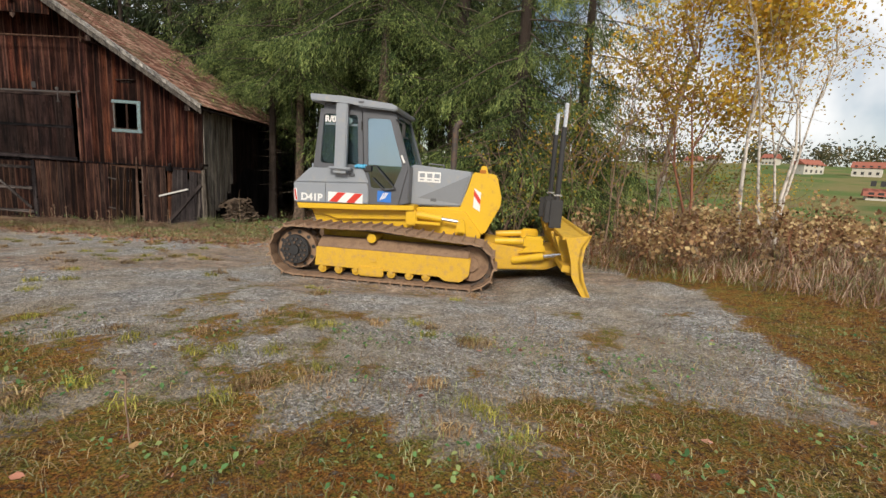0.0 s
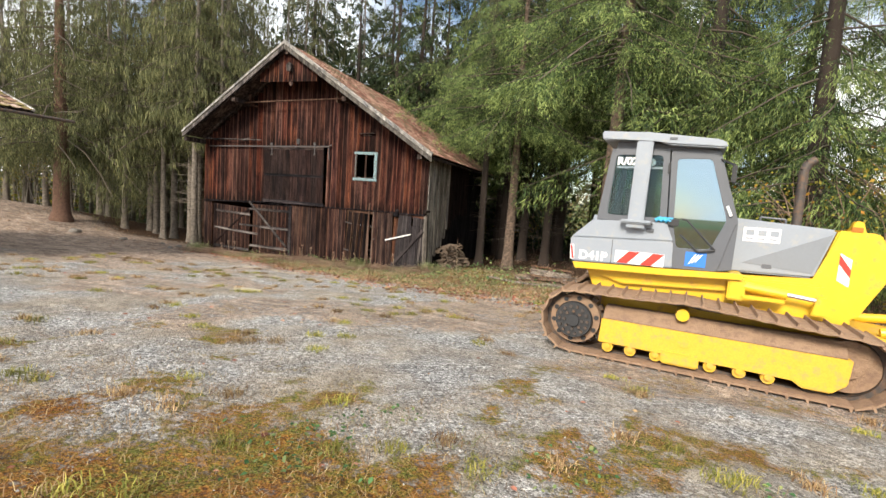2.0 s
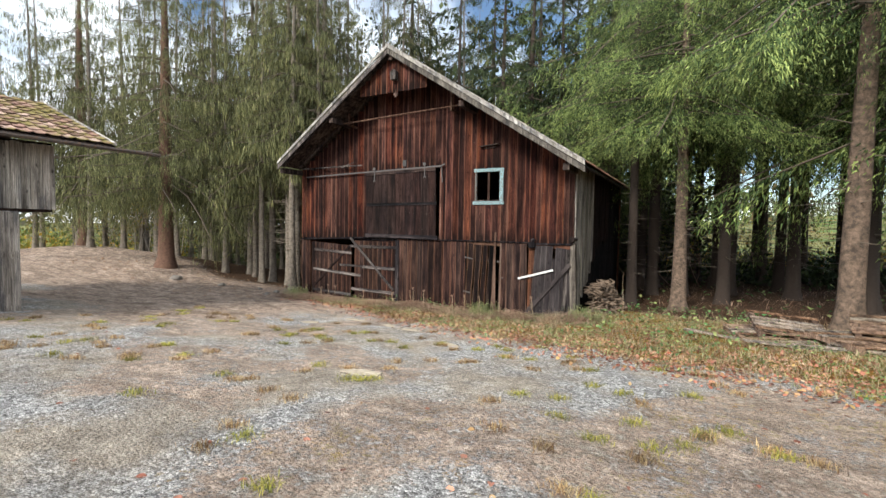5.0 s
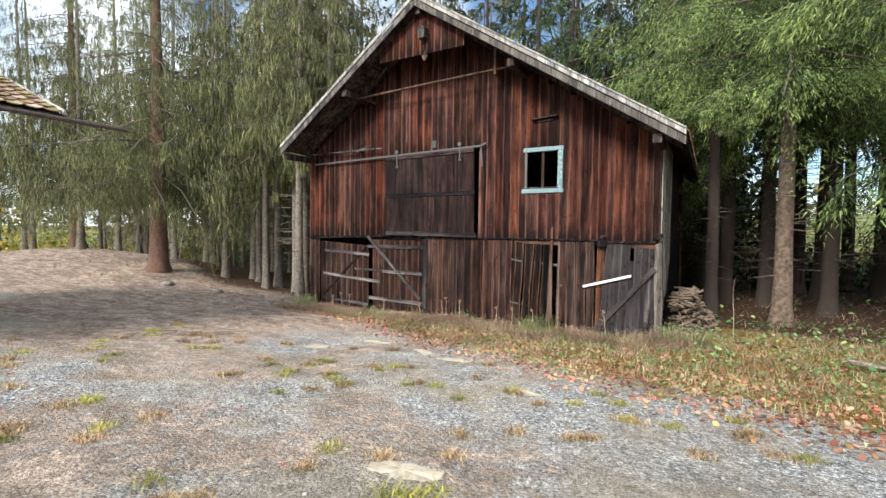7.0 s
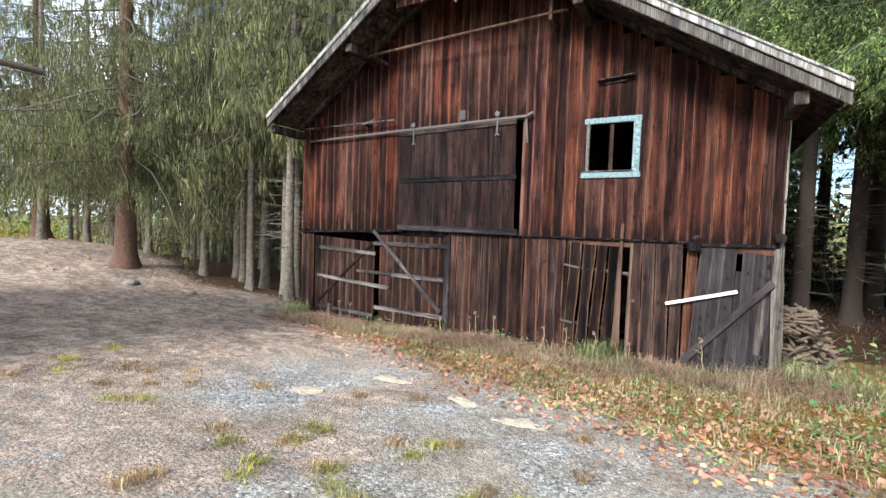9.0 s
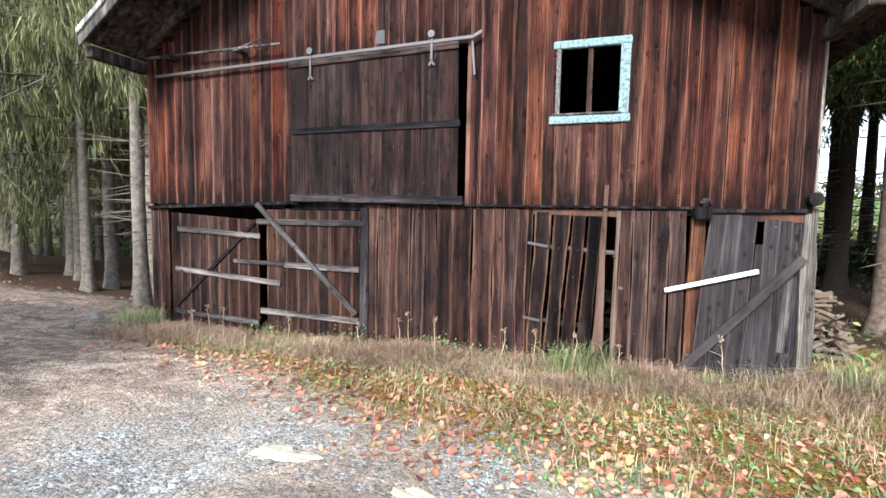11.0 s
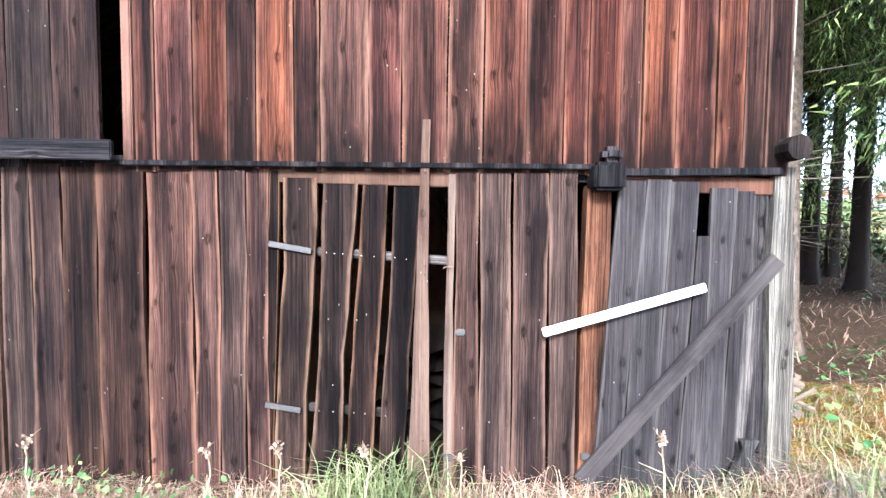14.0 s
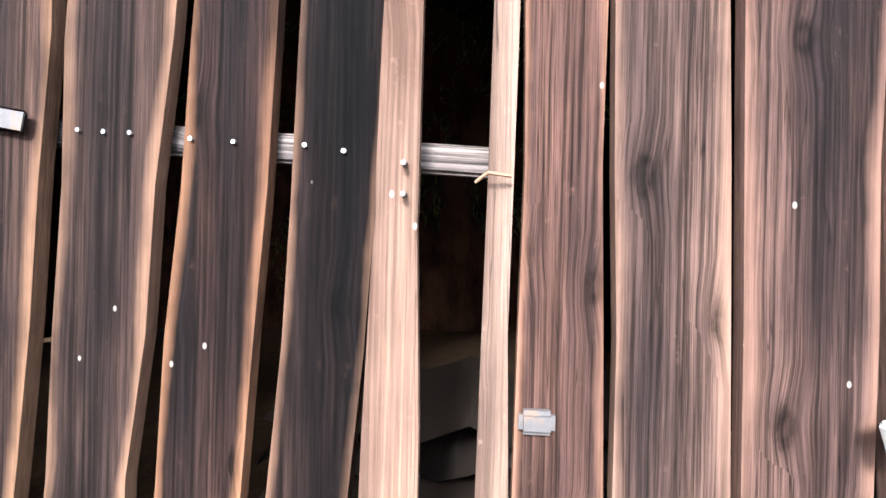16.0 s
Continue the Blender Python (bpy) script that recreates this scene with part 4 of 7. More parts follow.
box(bm, -11.16, -10.33, BY - 0.05, BY + 0.03, 2.367, 2.392, 0.006)
part("inner_sill", bm, M["brace"], win)

# gable panel, poles, nest box
panel = part("gable_panel", (lambda b: (prism(b, [(BRX - 1.2, 5.66), (BRX + 1.2, 5.66), (BRX + 1.2, 5.75), (BRX, 6.55), (BRX - 1.2, 5.75)], FRONT + 0.30, FRONT + 0.33), b)[1])(bmesh.new()), M["soffit"], barn)
for i in range(12):
    a = BRX - 1.2 + 0.2 * i
    zt = min(roof_z(a + 0.02), roof_z(a + 0.18)) - 0.03
    if zt > 5.7:
        plank("plank", a + 0.004, a + 0.196, a + 0.004, a + 0.196, 5.60, zt, FRONT + 0.265, 0.028, M["plank_up"], panel, 0.003)
nest = thing("nest_box", None, "small grey wooden bird box under the gable", "bird box")
bm = bmesh.new()
prism(bm, [(-13.50, 5.92), (-13.34, 5.92), (-13.32, 6.16), (-13.42, 6.24), (-13.52, 6.16)], FRONT + 0.10, FRONT + 0.262, 0.006)
part("box_body", bm, M["brace"], nest)
bm = bmesh.new()
tube(bm, (-13.42, FRONT + 0.09, 6.09), (-13.42, FRONT + 0.12, 6.09), 0.025)
part("entrance", bm, M["black"], nest)
bm = bmesh.new()
prism(bm, [(-13.40, 5.42), (-13.32, 5.52), (-13.34, 5.58), (-13.40, 5.56), (-13.46, 5.58), (-13.48, 5.52)], FRONT + 0.24, FRONT + 0.26)
box(bm, -13.41, -13.39, FRONT + 0.245, FRONT + 0.26, 5.55, 5.66)
part("heart_ornament", bm, M["lath"], barn, "small carved wooden heart")
pole = thing("pole", None, "long thin peeled pole slung under the gable", "pole")
bm = bmesh.new()
tube(bm, (-15.95, 15.0, 4.95), (-13.6, 15.0, 5.03), 0.03, 0.028, 8)
tube(bm, (-13.6, 15.0, 5.03), (-11.45, 15.0, 5.09), 0.028, 0.025, 8)
part("shaft", bm, M["lath"], pole)
for x, z in ((-15.55, 4.98), (-11.75, 5.08)):
    bm = bmesh.new()
    box(bm, x - 0.03, x + 0.03, 14.98, 15.05, z - 0.12, z + (0.55 if x > -13 else 0.3), 0.008)
    box(bm, x - 0.03, x + 0.03, 14.98, BY, z - 0.12, z - 0.06, 0.008)
    part("hanger", bm, M["lath"], pole)
pole2 = thing("pole", None, "grey forked pole lying on brackets under the eave", "pole")
bm = bmesh.new()
tube(bm, (-17.9, 15.25, 3.60), (-15.2, 15.25, 3.60), 0.025, 0.02, 8)
tube(bm, (-16.0, 15.25, 3.60), (-15.55, 15.27, 3.72), 0.018, 0.01, 6)
part("shaft", bm, M["brace"], pole2)
for xa in (-16.0, -17.42):
    bm = bmesh.new()
    box(bm, xa - 0.05, xa + 0.05, 15.2, BY, 3.55, 3.58)
    part("bracket", bm, M["brace"], pole2)
bm = bmesh.new()
box(bm, -13.74, -13.56, BY - 0.006, BY + 0.01, 3.51, 3.70, 0.004)
part("hatch_hole", bm, M["black"], front, "small square dark hole")
bm = bmesh.new()
bar(bm, (-10.98, BY - 0.06, 3.93), (-10.38, BY - 0.06, 3.97), 0.10, 0.025)
bar(bm, (-10.85, BY - 0.02, 3.88), (-10.5, BY - 0.02, 3.90), 0.03, 0.03)
part("swallow_shelf", bm, M["soffit"], barn, "small dark board shelf")

# side and back walls
bm = bmesh.new()
box(bm, BX0 + 0.0, BX0 + 0.03, BY + 0.05, BACK - 0.4, -1.3, 3.62)
part("side_wall", bm, M["plank_low"], barn)
bm = bmesh.new()
prism(bm, [(BX0, -1.3), (BX1, -1.3), (BX1, roof_z(BX1) - 0.02), (BRX, BRZ - 0.02), (BX0, roof_z(BX0) - 0.02)], BACK - 0.4, BACK - 0.36)
part("back_wall", bm, M["plank_low"], barn)
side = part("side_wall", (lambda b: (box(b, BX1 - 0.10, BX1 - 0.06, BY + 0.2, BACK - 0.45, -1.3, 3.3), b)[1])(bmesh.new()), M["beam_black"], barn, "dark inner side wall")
for i in range(26):
    a = BY + 0.03 + 0.2 * i
    z0 = -0.75 + max(0.0, (a - BY - 0.2)) * 0.62 + rng.uniform(-0.12, 0.12)
    z0 = min(z0, 1.2 + rng.uniform(-0.1, 0.1))
    # boards farther back use the dark hatch wood, painting in the trees' shade
    ob = plank("plank", -0.096, 0.096, -0.096, 0.096, z0, 3.32, 0, 0.025, M["plank_silver"] if i < 12 else M["plank_hatch"], side, 0.005)
    ob.matrix_world = Matrix.Translation((BX1 + 0.03 + rng.uniform(-0.008, 0.008), a + 0.1, z0)) @ pose(0, 0, 0, 0, 0, 90)

# roof: two slabs of boarding, verge boards, purlins
for nm, (ex, ez), s in (("roof", EL, -1), ("roof", ER, 1)):
    bm = bmesh.new()
    prism(bm, [(ex, ez), (BRX, BRZ), (BRX, BRZ + 0.06), (ex, ez + 0.06)], FRONT + 0.04, BACK)
    slab = part(nm, bm, M["soffit"], barn, "tiled roof slope over dark boarding")
    for k, (dz, t, dy) in enumerate(((-0.12, 0.15, 0.0), (0.05, 0.10, -0.03))):
        bm = bmesh.new()
        prism(bm, [(ex, ez + dz), (BRX, BRZ + dz), (BRX, BRZ + dz + t), (ex, ez + dz + t)], FRONT + dy, FRONT + dy + 0.038, 0.006)
        part("verge_board", bm, M["verge"] if k else M["post_grey" if s > 0 else "brace"], slab, "silver grey verge board")
    if s > 0:
        bm = bmesh.new()
        prism(bm, [(ex, ez + 0.15), (BRX, BRZ + 0.15), (BRX, BRZ + 0.185), (ex, ez + 0.185)], FRONT - 0.06, FRONT + 0.10, 0.006)
        part("verge_cap", bm, M["verge"], slab)
for x, z in ((BX0 + 0.0, 3.48), (-15.85, 4.98), (BRX, 6.60), (-11.15, 4.98), (BX1 - 0.0, 3.12)):
    bm = bmesh.new()
    box(bm, x - 0.08, x + 0.08, FRONT + 0.12, BY - 0.03, z - 0.09, z + 0.08, 0.01)
    part("purlin", bm, M["soffit"], barn, "projecting dark purlin end")
for k, yv in enumerate((14.48, 15.2)):
    for (ex, ez) in (EL, ER):
        bm = bmesh.new()
        prism(bm, [(ex + (0.1 if ex < BRX else -0.1), ez - 0.10 + 0.06), (BRX, BRZ - 0.10), (BRX, BRZ - 0.005), (ex + (0.1 if ex < BRX else -0.1), ez + 0.06 - 0.005)], yv, yv + 0.09, 0.006)
        part("rafter", bm, M["soffit"], barn)

# ---- bulldozer ----
DZ = Matrix.Translation((-3.05, 6.74, -0.17)) @ pose(0, 0, 0, 0, 0, -9.6)
dozer = thing("bulldozer", None, "yellow and grey crawler bulldozer with muddy tracks", "bulldozer")
VC = 1.20                                    # middle line


def dpart(name, bm, mat, label="", parent=None, smooth=False):
    bm.transform(DZ)
    return part(name, bm, M[mat], parent or dozer, label, smooth)


def track(v0, v1, tag):
    """One track: belt, shoes, wheels and frame, between the sides v0 and v1."""
    R1, R2 = 0.40, 0.36
    c1, c2 = (0.26, 0.42), (3.20, 0.39)
    out = []
    for i in range(13):
        a = radians(90 + 180 * i / 12)
        out.append((c1[0] + R1 * math.cos(a), c1[1] + R1 * math.sin(a)))
    for i in range(1, 20):
        t = i / 20
        out.append((c1[0] + (c2[0] - c1[0]) * t, 0.02 + 0.01 * t))
    for i in range(12):
        a = radians(-90 + 180 * i / 11)
        out.append((c2[0] + R2 * math.cos(a), c2[1] + R2 * math.sin(a)))
    for i in range(1, 20):
        t = i / 20
        z = np.interp(t, [0, 0.2, 0.55, 0.75, 1], [0.75, 0.78, 0.86, 0.83, 0.82])
        out.append((c2[0] + (c1[0] - c2[0]) * t, float(z)))
    loop = np.array(out)
    seg = np.linalg.norm(np.roll(loop, -1, 0) - loop, axis=1)
    L = seg.sum()
    n = 45
    belt = dpart("track_chain", bmesh.new(), "steel_dark", "muddy steel track chain")
    bm = bmesh.new()
    vm0, vm1 = v0 + 0.24, v1 - 0.24
    inner = loop + (np.array([1.69, 0.40]) - loop) / np.linalg.norm(loop - np.array([1.69, 0.40]), axis=1)[:, None] * 0.07
    for i in range(len(loop)):
        j = (i + 1) % len(loop)
        q = [bm.verts.new((x, v, z)) for v in (vm0, vm1) for x, z in (loop[i], loop[j], inner[j], inner[i])]
        for f in ((0, 1, 2, 3), (7, 6, 5, 4), (0, 4, 5, 1), (2, 6, 7, 3)):
            bm.faces.new([q[k] for k in f])
    bm.transform(DZ)
    bm.to_mesh(belt.data)
    bm.free()
    shoe_me = None
    acc = np.concatenate([[0], np.cumsum(seg)])
    for k in range(n):
        s = L * (k + 0.5) / n
        i = int(np.searchsorted(acc, s) - 1)
        f = (s - acc[i]) / seg[i]
        p, q = loop[i], loop[(i + 1) % len(loop)]
        x, z = p + (q - p) * f
        d = (q - p) / np.linalg.norm(q - p)
        if shoe_me is None:
            bm = bmesh.new()
            w = L / n * 0.5
            prism(bm, [(-w, 0.0), (-w, -0.018), (w * 0.55, -0.018), (w * 0.7, -0.06), (w * 0.85, -0.06), (w * 0.9, -0.018), (w, -0.012), (w, 0.006), (0, 0.012)], v0, v1)
            shoe_me = bpy.data.meshes.new("shoe")
            bmesh.ops.recalc_face_normals(bm, faces=bm.faces)
            bm.to_mesh(shoe_me)
            bm.free()
        ob = link_mesh("track_shoe", shoe_me, M["mud"], belt)
        ang = math.atan2(d[1], d[0])
        ob.matrix_world = DZ @ Matrix.Translation((x, 0, z)) @ Matrix.Rotation(-ang, 4, "Y")
    side = -1 if tag == "near" else 1
    vs = v0 + 0.14 if side < 0 else v1 - 0.14       # outer face of frame
    # sprocket and hub
    bm = bmesh.new()
    tube(bm, (c1[0], v0 + 0.18, c1[1]), (c1[0], v1 - 0.18, c1[1]), 0.33, n=28)
    spr = dpart("sprocket", bm, "mud", "mud-caked drive sprocket")
    for i in range(18):
        bm = bmesh.new()
        box(bm, -0.035, 0.035, (v0 + v1) / 2 - 0.05, (v0 + v1) / 2 + 0.05, 0.31, 0.375, 0.0, Matrix.Translation((c1[0], 0, c1[1])) @ Matrix.Rotation(2 * math.pi * i / 18, 4, "Y"))
        dpart("tooth", bm, "steel_dark", "", spr)
    f = vs - 0.02 if side < 0 else vs + 0.02
    bm = bmesh.new()
    tube(bm, (c1[0], f, c1[1]), (c1[0], f + side * 0.05, c1[1]), 0.25, 0.235, 24)
    tube(bm, (c1[0], f, c1[1]), (c1[0], f + side * 0.09, c1[1]), 0.085, 0.08, 20)
    dpart("hub", bm, "black", "dark bolted hub", spr)
    for r, c in ((0.185, 14), (0.12, 8)):
        for i in range(c):
            a = 2 * math.pi * i / c
            x, z = c1[0] + r * math.cos(a), c1[1] + r * math.sin(a)
            bm = bmesh.new()
            tube(bm, (x, f + side * 0.04, z), (x, f + side * 0.08, z), 0.024, 0.021, 6)
            dpart("bolt", bm, "steel_dark", "", spr)
    for i in range(10):
        a = 2 * math.pi * (i + 0.3) / 10
        x, z = c1[0] + 0.285 * math.cos(a), c1[1] + 0.285 * math.sin(a)
        bm = bmesh.new()
        tube(bm, (x, v0 + 0.185 if side < 0 else v1 - 0.185, z), (x, (v0 + 0.17) if side < 0 else v1 - 0.17, z), 0.032, n=10)
        dpart("lightening_hole", bm, "black", "", spr)
    # idler
    bm = bmesh.new()
    tube(bm, (c2[0], v0 + 0.27, c2[1]), (c2[0], v1 - 0.27, c2[1]), 0.29, n=26)
    tube(bm, (c2[0], v0 + 0.22, c2[1]), (c2[0], v1 - 0.22, c2[1]), 0.12, n=20)
    dpart("idler", bm, "mud", "muddy front idler wheel")
    # frame
    ya, yb = v0 + 0.10, v1 - 0.10
    bm = bmesh.new()
    prism(bm, [(0.60, 0.18), (2.70, 0.18), (2.78, 0.10), (3.05, 0.10), (3.18, 0.22), (3.20, 0.50), (0.62, 0.50)], ya, yb, 0.012)
    fr = dpart("track_frame", bm, "yellow_dirty", "dirty yellow track frame cover")
    bm = bmesh.new()
    prism(bm, [(ya + 0.012, 0.503), (yb - 0.012, 0.503), (yb - 0.20, 0.655), (ya + 0.20, 0.655)], 0.63, 3.16, 0.01, "x")
    dpart("mud_layer", bm, "mud", "dried mud on the track frame", fr)
    bm = bmesh.new()
    box(bm, 1.36, 1.78, ya - 0.03 if side < 0 else yb - 0.02, ya + 0.02 if side < 0 else yb + 0.03, 0.07, 0.24, 0.02)
    dpart("guard", bm, "yellow_dirty", "", fr)
    bm = bmesh.new()
    tube(bm, (1.6, ya - 0.012 if side < 0 else yb, 0.38), (1.6, ya + 0.01 if side < 0 else yb + 0.012, 0.38), 0.075, n=16)
    dpart("cover_plate", bm, "yellow_dirty", "", fr)
    for x in (0.72, 1.0, 1.3, 1.57, 1.9, 2.2, 2.48):
        bm = bmesh.new()
        tube(bm, (x, ya + 0.03, 0.13), (x, yb - 0.03, 0.14), 0.07, n=14)
        tube(bm, (x, ya - 0.005, 0.15), (x, yb + 0.005, 0.155), 0.04, n=10)
        dpart("track_roller", bm, "yellow_dirty", "yellow track roller", fr)
    bm = bmesh.new()
    tube(bm, (1.55, ya + 0.02, 0.70), (1.55, yb - 0.02, 0.70), 0.075, n=18)
    dpart("carrier_roller", bm, "yellow", "yellow carrier roller")


track(-0.06, 0.66, "near")
track(2 * VC - 0.66, 2 * VC + 0.06, "far")

# hull
DZ = DZ @ Matrix.Translation((0.20, 0, 0.07))
bm = bmesh.new()
prism(bm, [(0.05, 0.98), (0.2, 0.62), (1.2, 0.55), (3.05, 0.45), (3.1, 0.75), (2.8, 1.12), (0.0, 1.10)], 0.72, 2 * VC - 0.72, 0.02)
box(bm, 0.3, 2.7, 0.66, 2 * VC - 0.66, 0.42, 0.70, 0.02)
dpart("hull", bm, "yellow", "yellow main frame")
S0, S1 = 0.46, 2 * VC - 0.46
bm = bmesh.new()
prism(bm, [(-0.08, 1.0), (1.15, 1.055), (1.95, 1.10), (1.95, 1.18), (1.15, 1.14), (-0.12, 1.09)], S0, S1, 0.01)
prism(bm, [(0.0, 1.0), (0.55, 0.84), (1.8, 0.92), (1.8, 1.08)], S0 + 0.18, S1 - 0.18, 0.01)
dpart("skirt", bm, "yellow", "yellow fender skirt")
# rear body with bevelled shoulders
bm = bmesh.new()
prism(bm, [(-0.14, 1.10), (1.16, 1.155), (1.14, 1.50), (-0.18, 1.44)], S0, S1, 0.015)
prism(bm, [(-0.18, 1.443), (1.14, 1.503), (1.04, 1.74), (0.10, 1.71)], S0 + 0.03, S1 - 0.03, 0.015)
body = dpart("rear_body", bm, "grey_paint", "grey rear tank and side box")
bm = bmesh.new()
box(bm, 0.395, 0.402, S0 - 0.003, S0 + 0.002, 1.13, 1.46)
dpart("panel_seam", bm, "black", "", body)
bm = bmesh.new()
box(bm, 0.80, 0.90, S0 + 0.005, S0 + 0.03, 1.60, 1.65, 0.006)
dpart("latch", bm, "grey_dark", "", body)
bm = bmesh.new()
tube(bm, (0.14, S0 + 0.16, 1.70), (0.14, S0 + 0.16, 1.78), 0.06, 0.05, 14)
dpart("filler_cap", bm, "grey_paint", "", body)
# cab
DZB = DZ.copy()
DZ = DZ @ Matrix.Translation((0.6, 0, 0)) @ Matrix.Diagonal((0.91, 1, 1, 1)) @ Matrix.Translation((-0.6, 0, 0))
C0, C1 = 0.52, 2 * VC - 0.52


def pane_frame(name, outline, hole, y, t, mat, label=""):
    """A flat frame: outline with a hole of as many corners."""
    bm = bmesh.new()
    n = len(outline)
    ring = [[bm.verts.new((x, yy, z)) for x, z in pts] for yy in (y, y + t) for pts in (outline, hole)]
    for i in range(n):
        j = (i + 1) % n
        bm.faces.new((ring[0][i], ring[0][j], ring[1][j], ring[1][i]))
        bm.faces.new((ring[2][j], ring[2][i], ring[3][i], ring[3][j]))
        bm.faces.new((ring[0][j], ring[0][i], ring[2][i], ring[2][j]))
        bm.faces.new((ring[1][i], ring[1][j], ring[3][j], ring[3][i]))
    return dpart(name, bm, mat, label)


def pane(pts, y, parent, mat="glass"):
    bm = bmesh.new()
    prism(bm, pts, y, y + 0.006)
    g = dpart("pane", bm, mat, "tinted cab glass", parent)
    g.visible_shadow = False
    return g


def round_poly(pts, r=0.05, k=3):
    out = []
    n = len(pts)
    for i, p in enumerate(pts):
        p, a, b = Vector(p), Vector(pts[i - 1]), Vector(pts[(i + 1) % n])
        u, v = (a - p).normalized() * r, (b - p).normalized() * r
        for s in range(k + 1):
            t = s / k
            out.append(tuple((p + u) * (1 - t) ** 2 + p * 2 * t * (1 - t) + (p + v) * t ** 2))
    return out


rear_out = [(0.13, 1.72), (1.08, 1.72), (1.02, 2.70), (0.26, 2.70)]
rear_in = [(0.24, 1.80), (0.98, 1.80), (0.94, 2.62), (0.30, 2.62)]
door_out = [(1.17, 1.15), (1.77, 1.17), (1.93, 1.80), (1.62, 2.68), (1.04, 2.68), (1.10, 1.72)]
door_in = [(1.24, 1.42), (1.66, 1.44), (1.82, 1.82), (1.56, 2.58), (1.13, 2.58), (1.17, 1.72)]
for y, s in ((C0, 1), (C1 - 0.04, -1)):
    f1 = pane_frame("cab_side", round_poly(rear_out, 0.01), round_poly(rear_in, 0.06), y, 0.04, "grey_dark", "dark grey cab side with rounded window")
    pane(round_poly(rear_in, 0.06), y + 0.02, f1)
    f2 = pane_frame("cab_door", round_poly(door_out, 0.03), round_poly(door_in, 0.05), y - 0.012 * s, 0.04, "grey_dark", "dark grey cab door with large window")
    pane(round_poly(door_in, 0.05), y + 0.01, f2, "glass_sky_mirror")
    if s > 0:
        bm = bmesh.new()
        pts = [(1.27, 1.80), (1.33, 1.80), (1.72, 1.44)]
        for p, q in zip(pts, pts[1:]):
            tube(bm, (p[0], y - 0.05, p[1]), (q[0], y - 0.05, q[1]), 0.012, n=8)
        tube(bm, (1.27, y - 0.05, 1.60), (1.52, y - 0.05, 1.40), 0.012, n=8)
        tube(bm, (1.72, y - 0.05, 1.44), (1.52, y - 0.05, 1.40), 0.012, n=8)
        dpart("door_handle", bm, "black", "black door grab handle", f2)
        bm = bmesh.new()
        box(bm, 1.10, 1.24, y - 0.05, y - 0.01, 1.70, 1.80, 0.01)
        for z in (1.35, 2.45):
            box(bm, 1.05 + (1.8 - z) * 0.05, 1.08 + (1.8 - z) * 0.05, y - 0.03, y, z - 0.07, z + 0.07, 0.004)
        dpart("hinge", bm, "black", "", f2)
        bm = bmesh.new()
        tube(bm, (1.80, y - 0.03, 2.00), (1.86, y - 0.03, 1.88), 0.02, n=8)
        dpart("lamp", bm, "decal_white", "", f2)
        bm = bmesh.new()
        box(bm, 0.31, 0.95, y + 0.024, y + 0.03, 2.44, 2.47)
        dpart("window_strip", bm, "grey_paint", "", f1)
for nm, pts in (("rear_window_frame", [(0.13, 1.72), (0.26, 2.70)]), ("windscreen_frame", [(1.93, 1.80), (1.62, 2.68)])):
    (xa, za), (xb, zb) = pts
    bm = bmesh.new()
    for y in (C0 + 0.03, C1 - 0.03):
        bar(bm, (xa, y, za), (xb, y, zb), 0.06, 0.05, (0, 1, 0))
    bar(bm, (xa, C0, za), (xa, C1, za), 0.05, 0.05)
    bar(bm, (xb, C0, zb - 0.03), (xb, C1, zb - 0.03), 0.05, 0.05)
    f3 = dpart(nm, bm, "grey_dark")
    bm = bmesh.new()
    vs = [bm.verts.new(p) for p in ((xa, C0 + 0.05, za), (xa, C1 - 0.05, za), (xb, C1 - 0.05, zb), (xb, C0 + 0.05, zb))]
    fc = bm.faces.new(vs)
    bmesh.ops.solidify(bm, geom=[fc], thickness=0.006)
    g = dpart("pane", bm, "glass", "tinted cab glass", f3)
    g.visible_shadow = False
bm = bmesh.new()
prism(bm, [(1.77, 1.17), (1.95, 1.2), (1.96, 1.78), (1.93, 1.80)], C0 + 0.01, C1 - 0.01, 0.01)
dpart("cab_cowl", bm, "grey_dark")
bm = bmesh.new()
box(bm, 0.25, 1.85, C0 + 0.05, C1 - 0.05, 1.10, 1.30, 0.02)
box(bm, 0.55, 1.05, VC - 0.28, VC + 0.28, 1.3, 1.75, 0.06)
box(bm, 0.42, 0.58, VC - 0.26, VC + 0.26, 1.6, 2.25, 0.06)
box(bm, 1.55, 1.8, C0 + 0.2, C1 - 0.2, 1.3, 1.85, 0.05)
tube(bm, (1.1, C0 + 0.25, 1.3), (1.05, C0 + 0.25, 1.95), 0.02)
dpart("cab_interior", bm, "cab_inside", "dark seat and console inside the cab")
bm = bmesh.new()
prism(bm, [(0.10, 2.80), (0.85, 2.80), (1.0, 2.74), (1.70, 2.70), (1.72, 2.76), (1.62, 2.81), (0.72, 2.90), (0.08, 2.92)], C0 - 0.14, C1 + 0.14, 0.02)
roof = dpart("cab_roof", bm, "grey_paint", "light grey cab roof plate")
bm = bmesh.new()
box(bm, 1.0, 1.1, C0 - 0.152, C0 - 0.13, 2.80, 2.83, 0.004)
dpart("roof_slot", bm, "grey_dark", "", roof)
bm = bmesh.new()
prism(bm, [(0.28, 2.69), (1.6, 2.67), (1.5, 2.78), (0.3, 2.80)], C0 + 0.02, C1 - 0.02, 0.01)
dpart("cab_top", bm, "grey_dark")
